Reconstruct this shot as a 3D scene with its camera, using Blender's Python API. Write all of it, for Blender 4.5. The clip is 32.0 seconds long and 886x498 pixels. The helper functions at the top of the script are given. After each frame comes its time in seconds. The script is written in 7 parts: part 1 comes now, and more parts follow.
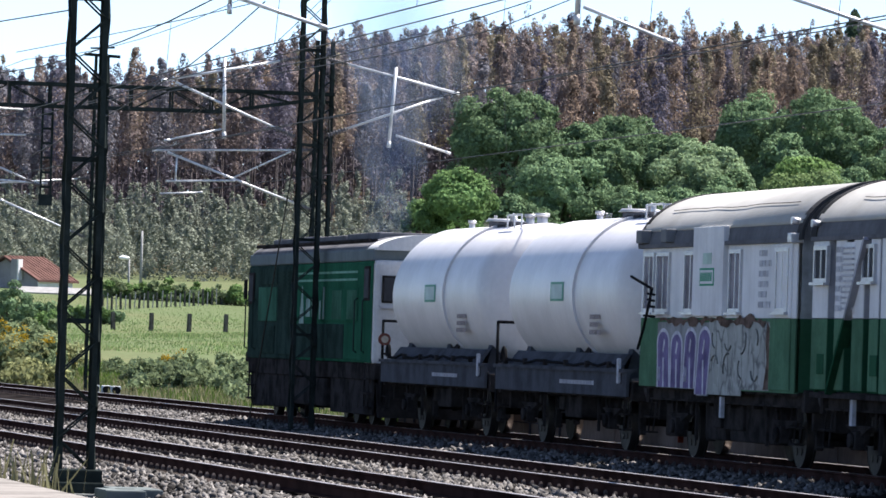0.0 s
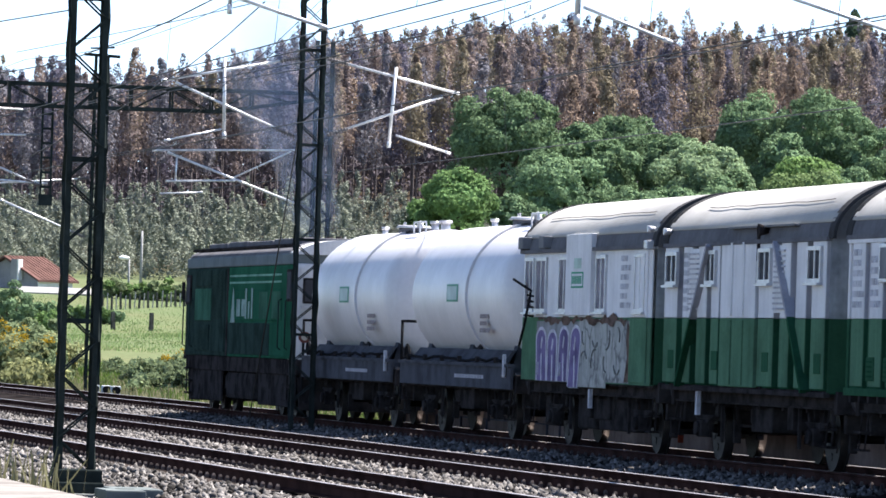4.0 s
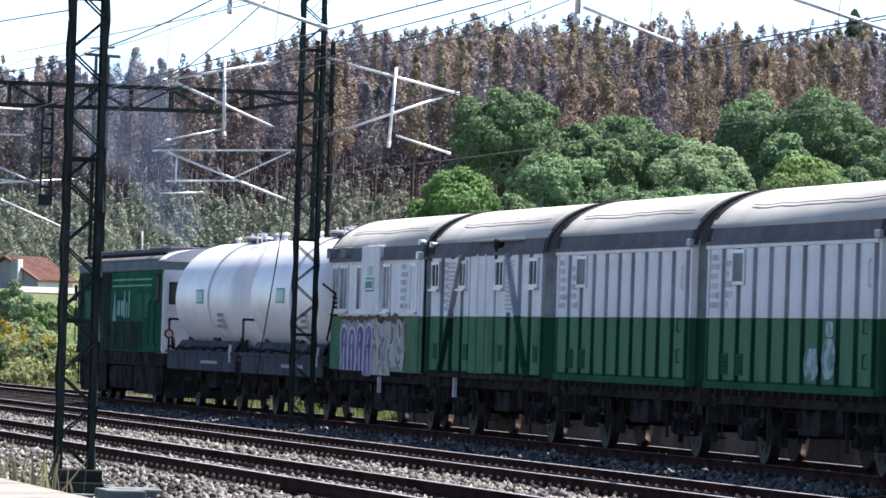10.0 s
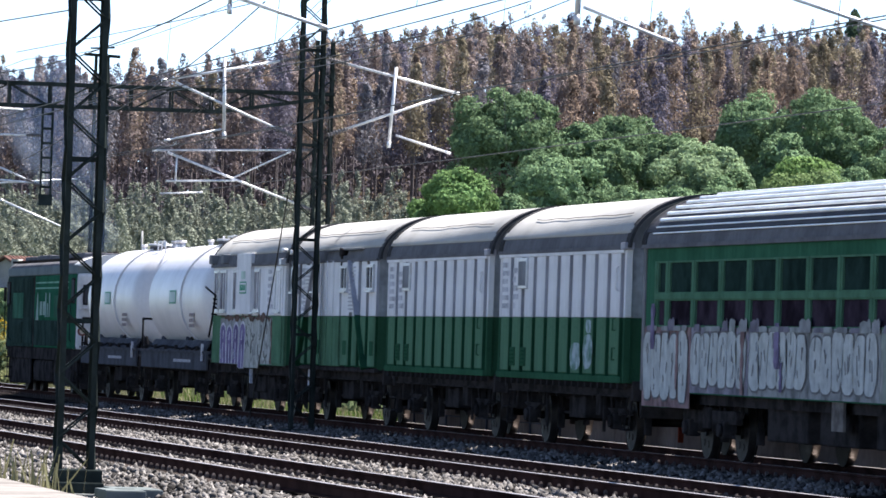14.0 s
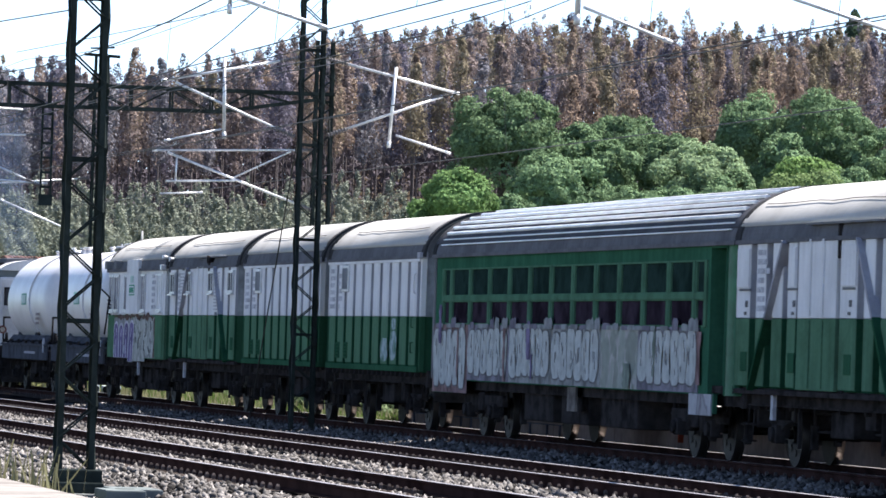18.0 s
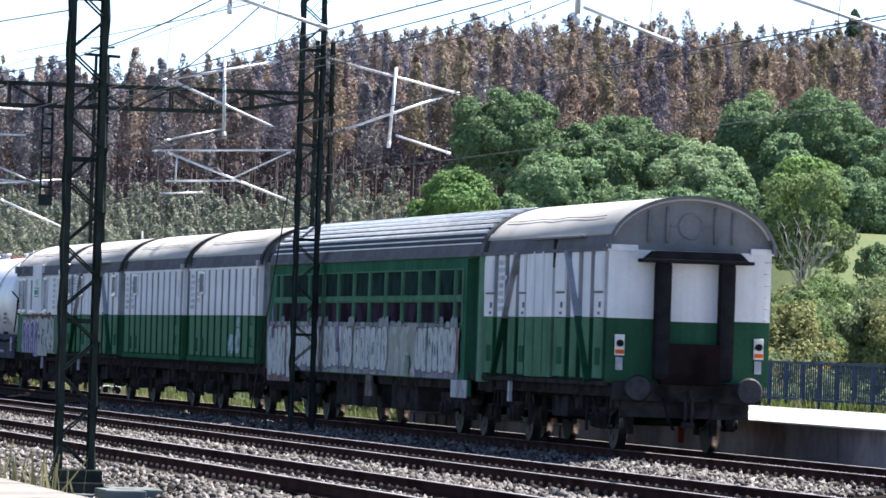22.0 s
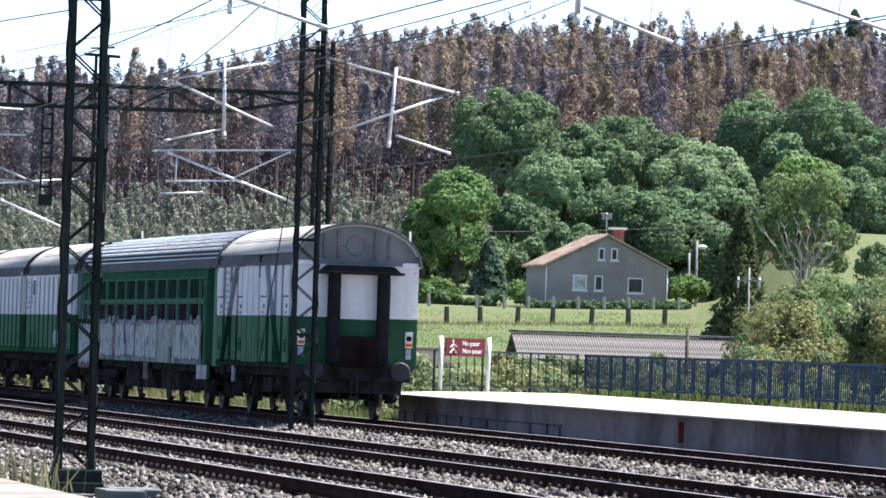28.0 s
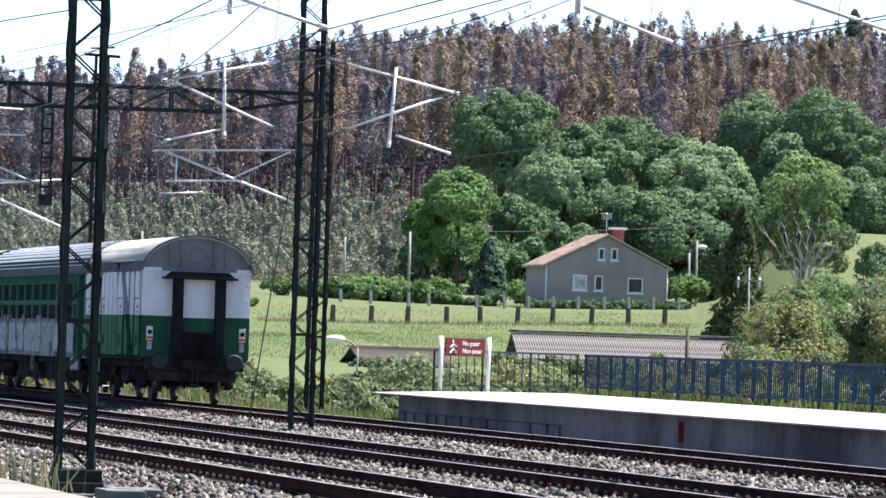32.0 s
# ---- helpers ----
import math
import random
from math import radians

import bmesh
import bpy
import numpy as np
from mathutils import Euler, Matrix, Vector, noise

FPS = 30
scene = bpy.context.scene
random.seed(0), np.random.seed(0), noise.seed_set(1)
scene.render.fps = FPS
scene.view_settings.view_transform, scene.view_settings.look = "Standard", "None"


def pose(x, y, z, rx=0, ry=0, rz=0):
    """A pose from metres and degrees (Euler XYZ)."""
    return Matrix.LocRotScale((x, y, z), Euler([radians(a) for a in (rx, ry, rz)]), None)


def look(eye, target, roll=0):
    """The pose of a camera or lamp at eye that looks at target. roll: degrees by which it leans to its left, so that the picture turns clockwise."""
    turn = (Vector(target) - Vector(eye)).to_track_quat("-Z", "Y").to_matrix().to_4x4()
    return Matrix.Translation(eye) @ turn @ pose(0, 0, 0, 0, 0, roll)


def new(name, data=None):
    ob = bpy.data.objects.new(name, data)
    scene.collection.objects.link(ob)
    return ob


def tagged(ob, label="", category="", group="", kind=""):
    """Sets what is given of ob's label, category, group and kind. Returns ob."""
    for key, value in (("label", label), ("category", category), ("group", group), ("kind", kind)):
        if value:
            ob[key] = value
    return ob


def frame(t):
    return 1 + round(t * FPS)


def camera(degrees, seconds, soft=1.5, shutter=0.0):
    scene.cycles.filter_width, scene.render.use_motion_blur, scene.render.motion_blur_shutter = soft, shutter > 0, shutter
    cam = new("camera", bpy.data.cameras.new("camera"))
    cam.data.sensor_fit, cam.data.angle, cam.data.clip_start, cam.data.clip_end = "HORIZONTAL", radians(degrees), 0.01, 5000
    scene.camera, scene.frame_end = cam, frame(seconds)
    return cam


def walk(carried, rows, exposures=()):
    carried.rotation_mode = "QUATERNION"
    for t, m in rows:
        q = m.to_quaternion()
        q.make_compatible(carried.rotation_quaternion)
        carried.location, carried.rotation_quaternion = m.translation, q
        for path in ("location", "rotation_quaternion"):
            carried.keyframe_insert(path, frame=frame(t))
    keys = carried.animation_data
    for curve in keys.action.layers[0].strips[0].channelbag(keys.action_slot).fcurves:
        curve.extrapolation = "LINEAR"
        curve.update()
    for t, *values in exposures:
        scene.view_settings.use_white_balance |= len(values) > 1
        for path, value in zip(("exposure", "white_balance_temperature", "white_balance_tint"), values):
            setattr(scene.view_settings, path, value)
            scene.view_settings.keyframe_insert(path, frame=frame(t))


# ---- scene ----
# The camera stands still beside a three-track line and looks along it; x runs along the rails, y across them, rail tops are z = 0.
EYE = Vector((0, 0, 1.647))
PAN, TILT, LEAN = 0.1826, 0.0155, 1.85
AIM = EYE + Vector((-math.cos(PAN) * math.cos(TILT), math.sin(PAN) * math.cos(TILT), math.sin(TILT))) * 100
cam = camera(7.888, 32.0, soft=1.6, shutter=0.4)
walk(cam, [(0, look(EYE, AIM, LEAN)), (32, look(EYE, AIM, LEAN))], [(0, 1.54, 6480, 13), (1.2, 1.68, 6480, 13), (2.5, 1.83, 6480, 13), (6, 1.91, 6480, 13), (8, 1.72, 6480, 13), (10, 1.88, 6480, 13), (13, 1.86, 6480, 13), (18, 1.88, 6480, 13), (22, 1.91, 6480, 13), (25, 1.93, 6480, 13), (29, 1.87, 6480, 13), (32, 1.85, 6480, 13)])

# ---- light ----
SUN_TO = Vector((-0.28, 1.0, 1.75)).normalized()
world = bpy.data.worlds.new("sky")
scene.world = world
world.use_nodes = True
wn = world.node_tree.nodes
sky = wn.new("ShaderNodeTexSky")
sky.sky_type = "NISHITA"
sky.sun_disc = False
sky.sun_elevation = math.asin(SUN_TO.z)
sky.sun_rotation = math.atan2(SUN_TO.x, SUN_TO.y)
sky.altitude = 4000
sky.air_density, sky.dust_density, sky.ozone_density = 0.8, 0.4, 1.1
wn["Background"].inputs["Strength"].default_value = 0.085
world.node_tree.links.new(sky.outputs[0], wn["Background"].inputs["Color"])
sun = new("sun", bpy.data.lights.new("sun", "SUN"))
sun.data.energy, sun.data.angle, sun.data.color = 5.0, radians(0.55), (1.0, 0.965, 0.92)
sun.matrix_world = look((0, 0, 60), Vector((0, 0, 60)) - SUN_TO)

# ---- materials ----
MATS = {}


def mat(name, col, rough=0.7, metal=0.0, var=0.25, scale=2.0, fine=30.0, bump=0.15, tint=None, rand=0.0, island=0.0, streak=0.0, thin=0.0, spec=0.0):
    """Two-scale procedural surface: large stains, fine grain, bump, optional rain streaks and per-piece variation."""
    if name in MATS:
        return MATS[name]
    m = bpy.data.materials.new(name)
    MATS[name] = m
    m.use_nodes = True
    n, l = m.node_tree.nodes, m.node_tree.links
    b = n["Principled BSDF"]
    b.inputs["Roughness"].default_value, b.inputs["Metallic"].default_value = rough, metal
    b.inputs["Specular IOR Level"].default_value = spec
    tc = n.new("ShaderNodeTexCoord")
    big, small = n.new("ShaderNodeTexNoise"), n.new("ShaderNodeTexNoise")
    big.inputs["Scale"].default_value, big.inputs["Detail"].default_value = scale, 4
    small.inputs["Scale"].default_value, small.inputs["Detail"].default_value = fine, 3
    l.new(tc.outputs["Object"], big.inputs["Vector"]), l.new(tc.outputs["Object"], small.inputs["Vector"])
    base = n.new("ShaderNodeMix")
    base.data_type = "RGBA"
    dark = tint or tuple(c * (1 - 1.6 * var) for c in col)
    base.inputs["A"].default_value, base.inputs["B"].default_value = (*dark, 1), (*col, 1)
    ramp = n.new("ShaderNodeMapRange")
    ramp.inputs["From Min"].default_value, ramp.inputs["From Max"].default_value = 0.36, 0.58
    l.new(big.outputs["Fac"], ramp.inputs["Value"]), l.new(ramp.outputs[0], base.inputs["Factor"])
    out = base.outputs["Result"]

    def times(col_out, val_out, lo, hi):
        mr = n.new("ShaderNodeMapRange")
        mr.inputs["To Min"].default_value, mr.inputs["To Max"].default_value = lo, hi
        l.new(val_out, mr.inputs["Value"])
        vm = n.new("ShaderNodeVectorMath")
        vm.operation = "SCALE"
        l.new(col_out, vm.inputs[0]), l.new(mr.outputs[0], vm.inputs["Scale"])
        return vm.outputs[0]

    out = times(out, small.outputs["Fac"], 1 - var, 1 + var)
    if streak:
        mp = n.new("ShaderNodeMapping")
        mp.inputs["Scale"].default_value = (5.0, 5.0, 0.25)
        st = n.new("ShaderNodeTexNoise")
        st.inputs["Scale"].default_value, st.inputs["Detail"].default_value = 1.6, 5
        l.new(tc.outputs["Object"], mp.inputs[0]), l.new(mp.outputs[0], st.inputs["Vector"])
        out = times(out, st.outputs["Fac"], 1 - 1.5 * streak, 1 + 0.6 * streak)
    if rand:
        oi = n.new("ShaderNodeObjectInfo")
        out = times(out, oi.outputs["Random"], 1 - rand, 1 + rand)
    if island:
        ge = n.new("ShaderNodeNewGeometry")
        out = times(out, ge.outputs["Random Per Island"], 1 - island, 1 + island)
    l.new(out, b.inputs["Base Color"])
    if bump:
        bp = n.new("ShaderNodeBump")
        bp.inputs["Strength"].default_value, bp.inputs["Distance"].default_value = bump, 0.03
        l.new(small.outputs["Fac"], bp.inputs["Height"]), l.new(bp.outputs[0], b.inputs["Normal"])
    if thin:
        tr, mx = n.new("ShaderNodeBsdfTranslucent"), n.new("ShaderNodeMixShader")
        l.new(out, tr.inputs["Color"])
        mx.inputs[0].default_value = thin
        l.new(b.outputs[0], mx.inputs[1]), l.new(tr.outputs[0], mx.inputs[2])
        l.new(mx.outputs[0], n["Material Output"].inputs["Surface"])
    return m


# ---- mesh helpers ----
def mesh_of(name, verts, faces):
    me = bpy.data.meshes.new(name)
    me.from_pydata([tuple(v) for v in verts], [], faces)
    me.update()
    return me


def quads(name, v):
    """A mesh of separate faces from an array (n, corners, 3)."""
    n, k = v.shape[:2]
    me = bpy.data.meshes.new(name)
    me.vertices.add(k * n), me.loops.add(k * n), me.polygons.add(n)
    me.vertices.foreach_set("co", np.ascontiguousarray(v, dtype=np.float32).ravel())
    me.loops.foreach_set("vertex_index", np.arange(k * n, dtype=np.int32))
    me.polygons.foreach_set("loop_start", np.arange(0, k * n, k, dtype=np.int32))
    me.update(calc_edges=True)
    return me


def triangles(name, v, f):
    me = bpy.data.meshes.new(name)
    me.vertices.add(len(v)), me.loops.add(3 * len(f)), me.polygons.add(len(f))
    me.vertices.foreach_set("co", np.ascontiguousarray(v, dtype=np.float32).ravel())
    me.loops.foreach_set("vertex_index", np.ascontiguousarray(f, dtype=np.int32).ravel())
    me.polygons.foreach_set("loop_start", np.arange(0, 3 * len(f), 3, dtype=np.int32))
    me.update(calc_edges=True)
    return me


def box(bm, x0, x1, y0, y1, z0, z1, bevel=0.0):
    vs = [bm.verts.new((x, y, z)) for x in (x0, x1) for y in (y0, y1) for z in (z0, z1)]
    fs = [bm.faces.new([vs[i] for i in f]) for f in ((0, 1, 3, 2), (4, 6, 7, 5), (0, 4, 5, 1), (2, 3, 7, 6), (0, 2, 6, 4), (1, 5, 7, 3))]
    if bevel:
        es = {e for f in fs for e in f.edges}
        bmesh.ops.bevel(bm, geom=list(es), offset=bevel, segments=2, affect="EDGES", profile=0.6)
    return bm


def tube(bm, p, q, r, r2=None, seg=8, caps=True):
    p, q = Vector(p), Vector(q)
    d = q - p
    if d.length < 1e-6:
        return bm
    m = d.to_track_quat("Z", "Y").to_matrix()
    r2 = r if r2 is None else r2
    a = [bm.verts.new(p + m @ Vector((r * math.cos(t), r * math.sin(t), 0))) for t in (2 * math.pi * i / seg for i in range(seg))]
    b = [bm.verts.new(q + m @ Vector((r2 * math.cos(t), r2 * math.sin(t), 0))) for t in (2 * math.pi * i / seg for i in range(seg))]
    for i in range(seg):
        f = bm.faces.new((a[i], a[(i + 1) % seg], b[(i + 1) % seg], b[i]))
        f.smooth = seg > 6
    if caps:
        bm.faces.new(a[::-1]), bm.faces.new(b)
    return bm


def path_tube(bm, pts, r, seg=6):
    """One bent tube through the points, with shared rings at the bends."""
    pts = [Vector(p) for p in pts]
    rings = []
    for i, p in enumerate(pts):
        d = (pts[min(i + 1, len(pts) - 1)] - pts[max(i - 1, 0)]).normalized()
        m = d.to_track_quat("Z", "Y").to_matrix()
        if rings:
            flip = m @ Vector((1, 0, 0))
            if flip.dot(side) < 0.5:
                m = Matrix(((side.x, d.cross(side).x, d.x), (side.y, d.cross(side).y, d.y), (side.z, d.cross(side).z, d.z)))
        side = (m @ Vector((1, 0, 0))).normalized()
        rings.append([bm.verts.new(p + m @ Vector((r * math.cos(t), r * math.sin(t), 0))) for t in (2 * math.pi * k / seg for k in range(seg))])
    for a, b in zip(rings, rings[1:]):
        for k in range(seg):
            f = bm.faces.new((a[k], a[(k + 1) % seg], b[(k + 1) % seg], b[k]))
            f.smooth = True
    bm.faces.new(rings[0][::-1]), bm.faces.new(rings[-1])
    return bm


def bar(bm, p, q, w, h):
    """A flat bar of section w x h from p to q."""
    p, q = Vector(p), Vector(q)
    m = (q - p).to_track_quat("Z", "Y").to_matrix()
    vs = [bm.verts.new(e + m @ Vector((sx * w / 2, sy * h / 2, 0))) for e in (p, q) for sx, sy in ((-1, -1), (1, -1), (1, 1), (-1, 1))]
    for f in ((3, 2, 1, 0), (4, 5, 6, 7), (0, 1, 5, 4), (1, 2, 6, 5), (2, 3, 7, 6), (3, 0, 4, 7)):
        bm.faces.new([vs[i] for i in f])
    return bm


def sweep(bm, section, x0, x1, smooth=False, caps=True):
    """A closed section of (y, z) drawn out along x."""
    a = [bm.verts.new((x0, y, z)) for y, z in section]
    b = [bm.verts.new((x1, y, z)) for y, z in section]
    k = len(section)
    for i in range(k):
        f = bm.faces.new((a[i], a[(i + 1) % k], b[(i + 1) % k], b[i]))
        f.smooth = smooth
    if caps:
        bm.faces.new(a), bm.faces.new(b[::-1])
    return bm


def lathe_x(bm, prof, seg=40, cy=0.0, cz=0.0):
    """Rings (x, radius) turned about the line along x at (cy, cz)."""
    rings = [[bm.verts.new((x, cy + r * math.cos(t), cz + r * math.sin(t))) for t in (2 * math.pi * i / seg for i in range(seg))] for x, r in prof]
    for a, b in zip(rings, rings[1:]):
        for i in range(seg):
            f = bm.faces.new((a[i], a[(i + 1) % seg], b[(i + 1) % seg], b[i]))
            f.smooth = True
    bm.faces.new(rings[0]), bm.faces.new(rings[-1][::-1])
    return bm


def part(name, bm, material, parent, label=""):
    if isinstance(bm, bmesh.types.BMesh):
        me = bpy.data.meshes.new(name)
        bmesh.ops.recalc_face_normals(bm, faces=bm.faces)
        bm.to_mesh(me)
        bm.free()
    else:
        me = bm
    if not me.materials:
        me.materials.append(material)
    ob = new(name, me)
    ob.parent = parent
    return tagged(ob, label)


def thing(name, label, category, m=None, group="", kind=""):
    ob = new(name)
    ob.empty_display_size = 0.2
    if m is not None:
        ob.matrix_basis = m
    return tagged(ob, label, category, group, kind)


def solid(name, bm, material, label, category, m=None, group="", kind=""):
    """A thing that is one mesh."""
    ob = part(name, bm, material, None)
    if m is not None:
        ob.matrix_basis = m
    return tagged(ob, label, category, group, kind)


def B():
    return bmesh.new()


FAR, MID, NEAR = 24.19, 18.08, 13.55
GAUGE = 0.834

# ---- ground ----
RISE = ((0, -0.45), (120, -0.45), (170, -0.45), (230, 0.0), (300, 0.9), (400, 2.4), (440, 3.5), (480, 5.1), (520, 5.8), (560, 6.6), (640, 9.0), (700, 13.5), (800, 21.0), (900, 27.0), (960, 29.0), (1100, 26.0), (1400, 10.0), (5000, 0.0))


def smooth(a, b, x):
    t = np.clip((x - a) / (b - a), 0, 1)
    return t * t * (3 - 2 * t)


def ground_z(x, y):
    r = np.maximum(-x, 0)
    z = np.interp(r, [p[0] for p in RISE], [p[1] for p in RISE])
    q = y / np.maximum(r, 1)
    z = z + smooth(0.228, 0.246, q) * smooth(250, 420, r) * (1 - smooth(600, 800, r)) * 6.2
    z = z - 7.0 * smooth(640, 820, r) * (1 - smooth(0.135, 0.172, q))
    z = z + 0.25 * np.sin(x * 0.05 + y * 0.11) * smooth(200, 400, r)
    bank = smooth(26.5, 31, y)
    return -0.45 * (1 - bank) + z * bank


grass = mat("grass", (0.0897, 0.113, 0.0582), 0.9, var=0.46, scale=0.07, fine=2.2, bump=0.6, tint=(0.105, 0.114, 0.0612))
# under the plantation the meadow gives way to dark leaf litter
gn, gl = grass.node_tree.nodes, grass.node_tree.links
gtc, gsx, gmr, gmx = gn.new("ShaderNodeTexCoord"), gn.new("ShaderNodeSeparateXYZ"), gn.new("ShaderNodeMapRange"), gn.new("ShaderNodeMix")
gmx.data_type = "RGBA"
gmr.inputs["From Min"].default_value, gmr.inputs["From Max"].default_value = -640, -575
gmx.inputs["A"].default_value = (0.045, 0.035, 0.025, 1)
was = gn["Principled BSDF"].inputs["Base Color"].links[0].from_socket
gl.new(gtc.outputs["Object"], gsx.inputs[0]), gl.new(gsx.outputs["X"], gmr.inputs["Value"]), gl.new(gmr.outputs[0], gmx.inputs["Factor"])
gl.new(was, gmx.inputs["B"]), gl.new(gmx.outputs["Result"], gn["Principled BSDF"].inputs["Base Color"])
xs = np.concatenate([np.linspace(-4500, -1100, 18), np.linspace(-1000, -260, 75), np.linspace(-255, 0, 86), np.linspace(20, 1500, 16)])
ys = np.concatenate([np.linspace(-3000, -60, 16), np.linspace(-40, 20, 13), np.linspace(22, 160, 93), np.linspace(166, 330, 30), np.linspace(400, 3500, 14)])
gx, gy = np.meshgrid(xs, ys, indexing="ij")
gz = ground_z(gx, gy)
ny = len(ys)
me = mesh_of("ground", np.stack([gx, gy, gz], -1).reshape(-1, 3), [(i * ny + j, (i + 1) * ny + j, (i + 1) * ny + j + 1, i * ny + j + 1) for i in range(len(xs) - 1) for j in range(ny - 1)])
for p in me.polygons:
    p.use_smooth = True
me.materials.append(grass)
tagged(new("ground", me), "gently rising green meadow in early summer", "ground", kind="structure")

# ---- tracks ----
# bed colour is near-black to stand for the shadows between the stones
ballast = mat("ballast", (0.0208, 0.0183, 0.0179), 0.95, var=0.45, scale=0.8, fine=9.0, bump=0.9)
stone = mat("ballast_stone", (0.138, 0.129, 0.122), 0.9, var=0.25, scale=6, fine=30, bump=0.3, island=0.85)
rust = mat("rail_rust", (0.0527, 0.0285, 0.0245), 0.75, var=0.3, scale=1.5, fine=25, bump=0.2)
polish = mat("rail_head", (0.42, 0.38, 0.36), 0.45, 0.8, var=0.2, scale=1.0, fine=40, bump=0.05)
oily = mat("sleeper_concrete", (0.10, 0.08, 0.07), 0.85, var=0.35, scale=1.0, fine=12, bump=0.4)
clipm = mat("clip_steel", (0.11, 0.0908, 0.0841), 0.6, var=0.3, scale=3, fine=20, bump=0.1)
bm = B()
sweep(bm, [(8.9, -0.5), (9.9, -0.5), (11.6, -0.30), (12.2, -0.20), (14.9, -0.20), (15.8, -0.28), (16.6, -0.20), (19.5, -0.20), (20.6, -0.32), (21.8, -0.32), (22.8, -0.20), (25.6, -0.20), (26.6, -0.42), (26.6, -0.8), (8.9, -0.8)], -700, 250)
bed = solid("ballast_bed", bm, ballast, "crushed-stone bed under three tracks, near-black for shade between its stones", "ballast", kind="structure")
for name, yc in (("far", FAR), ("middle", MID), ("near", NEAR)):
    track = thing("track_" + name, "railway track with rusty rails on clipped sleepers", "track", kind="structure")
    for side in (-GAUGE, GAUGE):
        y = yc + side + (0.036 if side > 0 else -0.036)
        bm = B()
        sweep(bm, [(y - 0.07, -0.17), (y + 0.07, -0.17), (y + 0.07, -0.158), (y + 0.009, -0.14), (y + 0.009, -0.045), (y + 0.036, -0.035), (y + 0.036, -0.004), (y - 0.036, -0.004), (y - 0.036, -0.035), (y - 0.009, -0.045), (y - 0.009, -0.14), (y - 0.07, -0.158)], -700, 250)
        part("rail", bm, rust, track)
        bm = B()
        sweep(bm, [(y - 0.036, -0.004), (y + 0.036, -0.004), (y + 0.027, 0.0), (y - 0.027, 0.0)], -700, 250)
        part("rail_head", bm, polish, track, "worn bright running surface")
    v, f = [], []
    for i in range(420):
        x = -330 + i * 0.6
        for (x0, x1, y0, y1, z0, z1) in ((x - 0.13, x + 0.13, yc - 1.3, yc + 1.3, -0.4, -0.172), (x - 0.05, x + 0.05, yc - 0.80, yc - 0.72, -0.172, -0.12), (x - 0.05, x + 0.05, yc + 0.72, yc + 0.80, -0.172, -0.12)):
            k = len(v)
            v += [(a, b, c) for a in (x0, x1) for b in (y0, y1) for c in (z0, z1)]
            f += [tuple(k + j for j in q) for q in ((0, 1, 3, 2), (4, 6, 7, 5), (0, 4, 5, 1), (2, 3, 7, 6), (1, 5, 7, 3))]
    cv, cf = [], []
    for i in range(420):
        x = -330 + i * 0.6
        for y in (yc - 1.02, yc + 0.70):
            k = len(cv)
            cv += [(x + a, y + b, c) for a in (-0.03, 0.03) for b in (-0.025, 0.025) for c in (-0.19, -0.122)] + [(x + a, y + b, -0.092) for a in (-0.018, 0.018) for b in (-0.015, 0.015)]
            cf += [tuple(k + j for j in q) for q in ((0, 1, 3, 2), (4, 6, 7, 5), (0, 4, 5, 1), (2, 3, 7, 6), (8, 10, 11, 9), (1, 8, 9, 3), (5, 7, 11, 10), (1, 5, 10, 8), (3, 9, 11, 7))]
    tagged(part("rail_clips", mesh_of("rail_clips", cv, cf), clipm, track, "worn steel rail clips and screws"), kind="stuff")
    me = mesh_of("sleepers", v, f)
    tagged(part("sleepers", me, oily, track, "dark concrete sleepers with rail clips"), kind="stuff")


def stones(name, x0, x1, y0, y1, n, size, rng, zf):
    """Crushed stones strewn over a strip, each a small uneven octahedron."""
    c = np.stack([rng.uniform(x0, x1, n), rng.uniform(y0, y1, n)], -1)
    z = zf(c[:, 1])
    o = np.array([(1, 0, 0), (0, 1, 0), (-1, 0, 0), (0, -1, 0), (0, 0, 1), (0, 0, -1)], float)
    s = size * rng.uniform(0.5, 1.3, (n, 1, 1)) * rng.uniform(0.6, 1.25, (n, 6, 1))
    a = rng.uniform(0, 6.28, n)
    ca, sa = np.cos(a), np.sin(a)
    tilt = rng.normal(0, 0.5, (n, 6, 3)) * 0.35
    p = (o[None] + tilt) * s
    # each stone lies turned its own way
    ax = rng.normal(size=(n, 3))
    ax /= np.linalg.norm(ax, axis=1)[:, None]
    ax = ax[:, None, :]
    co, si = ca[:, None, None], sa[:, None, None]
    v = p * co + np.cross(np.broadcast_to(ax, p.shape), p) * si + ax * (p * ax).sum(-1, keepdims=True) * (1 - co)
    v += np.stack([c[:, 0], c[:, 1], z + size * 0.25 + rng.normal(0, 0.3 * size, n)], -1)[:, None]
    t = np.array([(0, 1, 4), (1, 2, 4), (2, 3, 4), (3, 0, 4), (1, 0, 5), (2, 1, 5), (3, 2, 5), (0, 3, 5)])
    f = (np.arange(n)[:, None, None] * 6 + t[None]).reshape(-1, 3)
    me = triangles(name, v.reshape(-1, 3), f)
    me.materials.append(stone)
    return tagged(new(name, me), "loose grey crushed stones of the ballast shoulder", "gravel", kind="stuff")


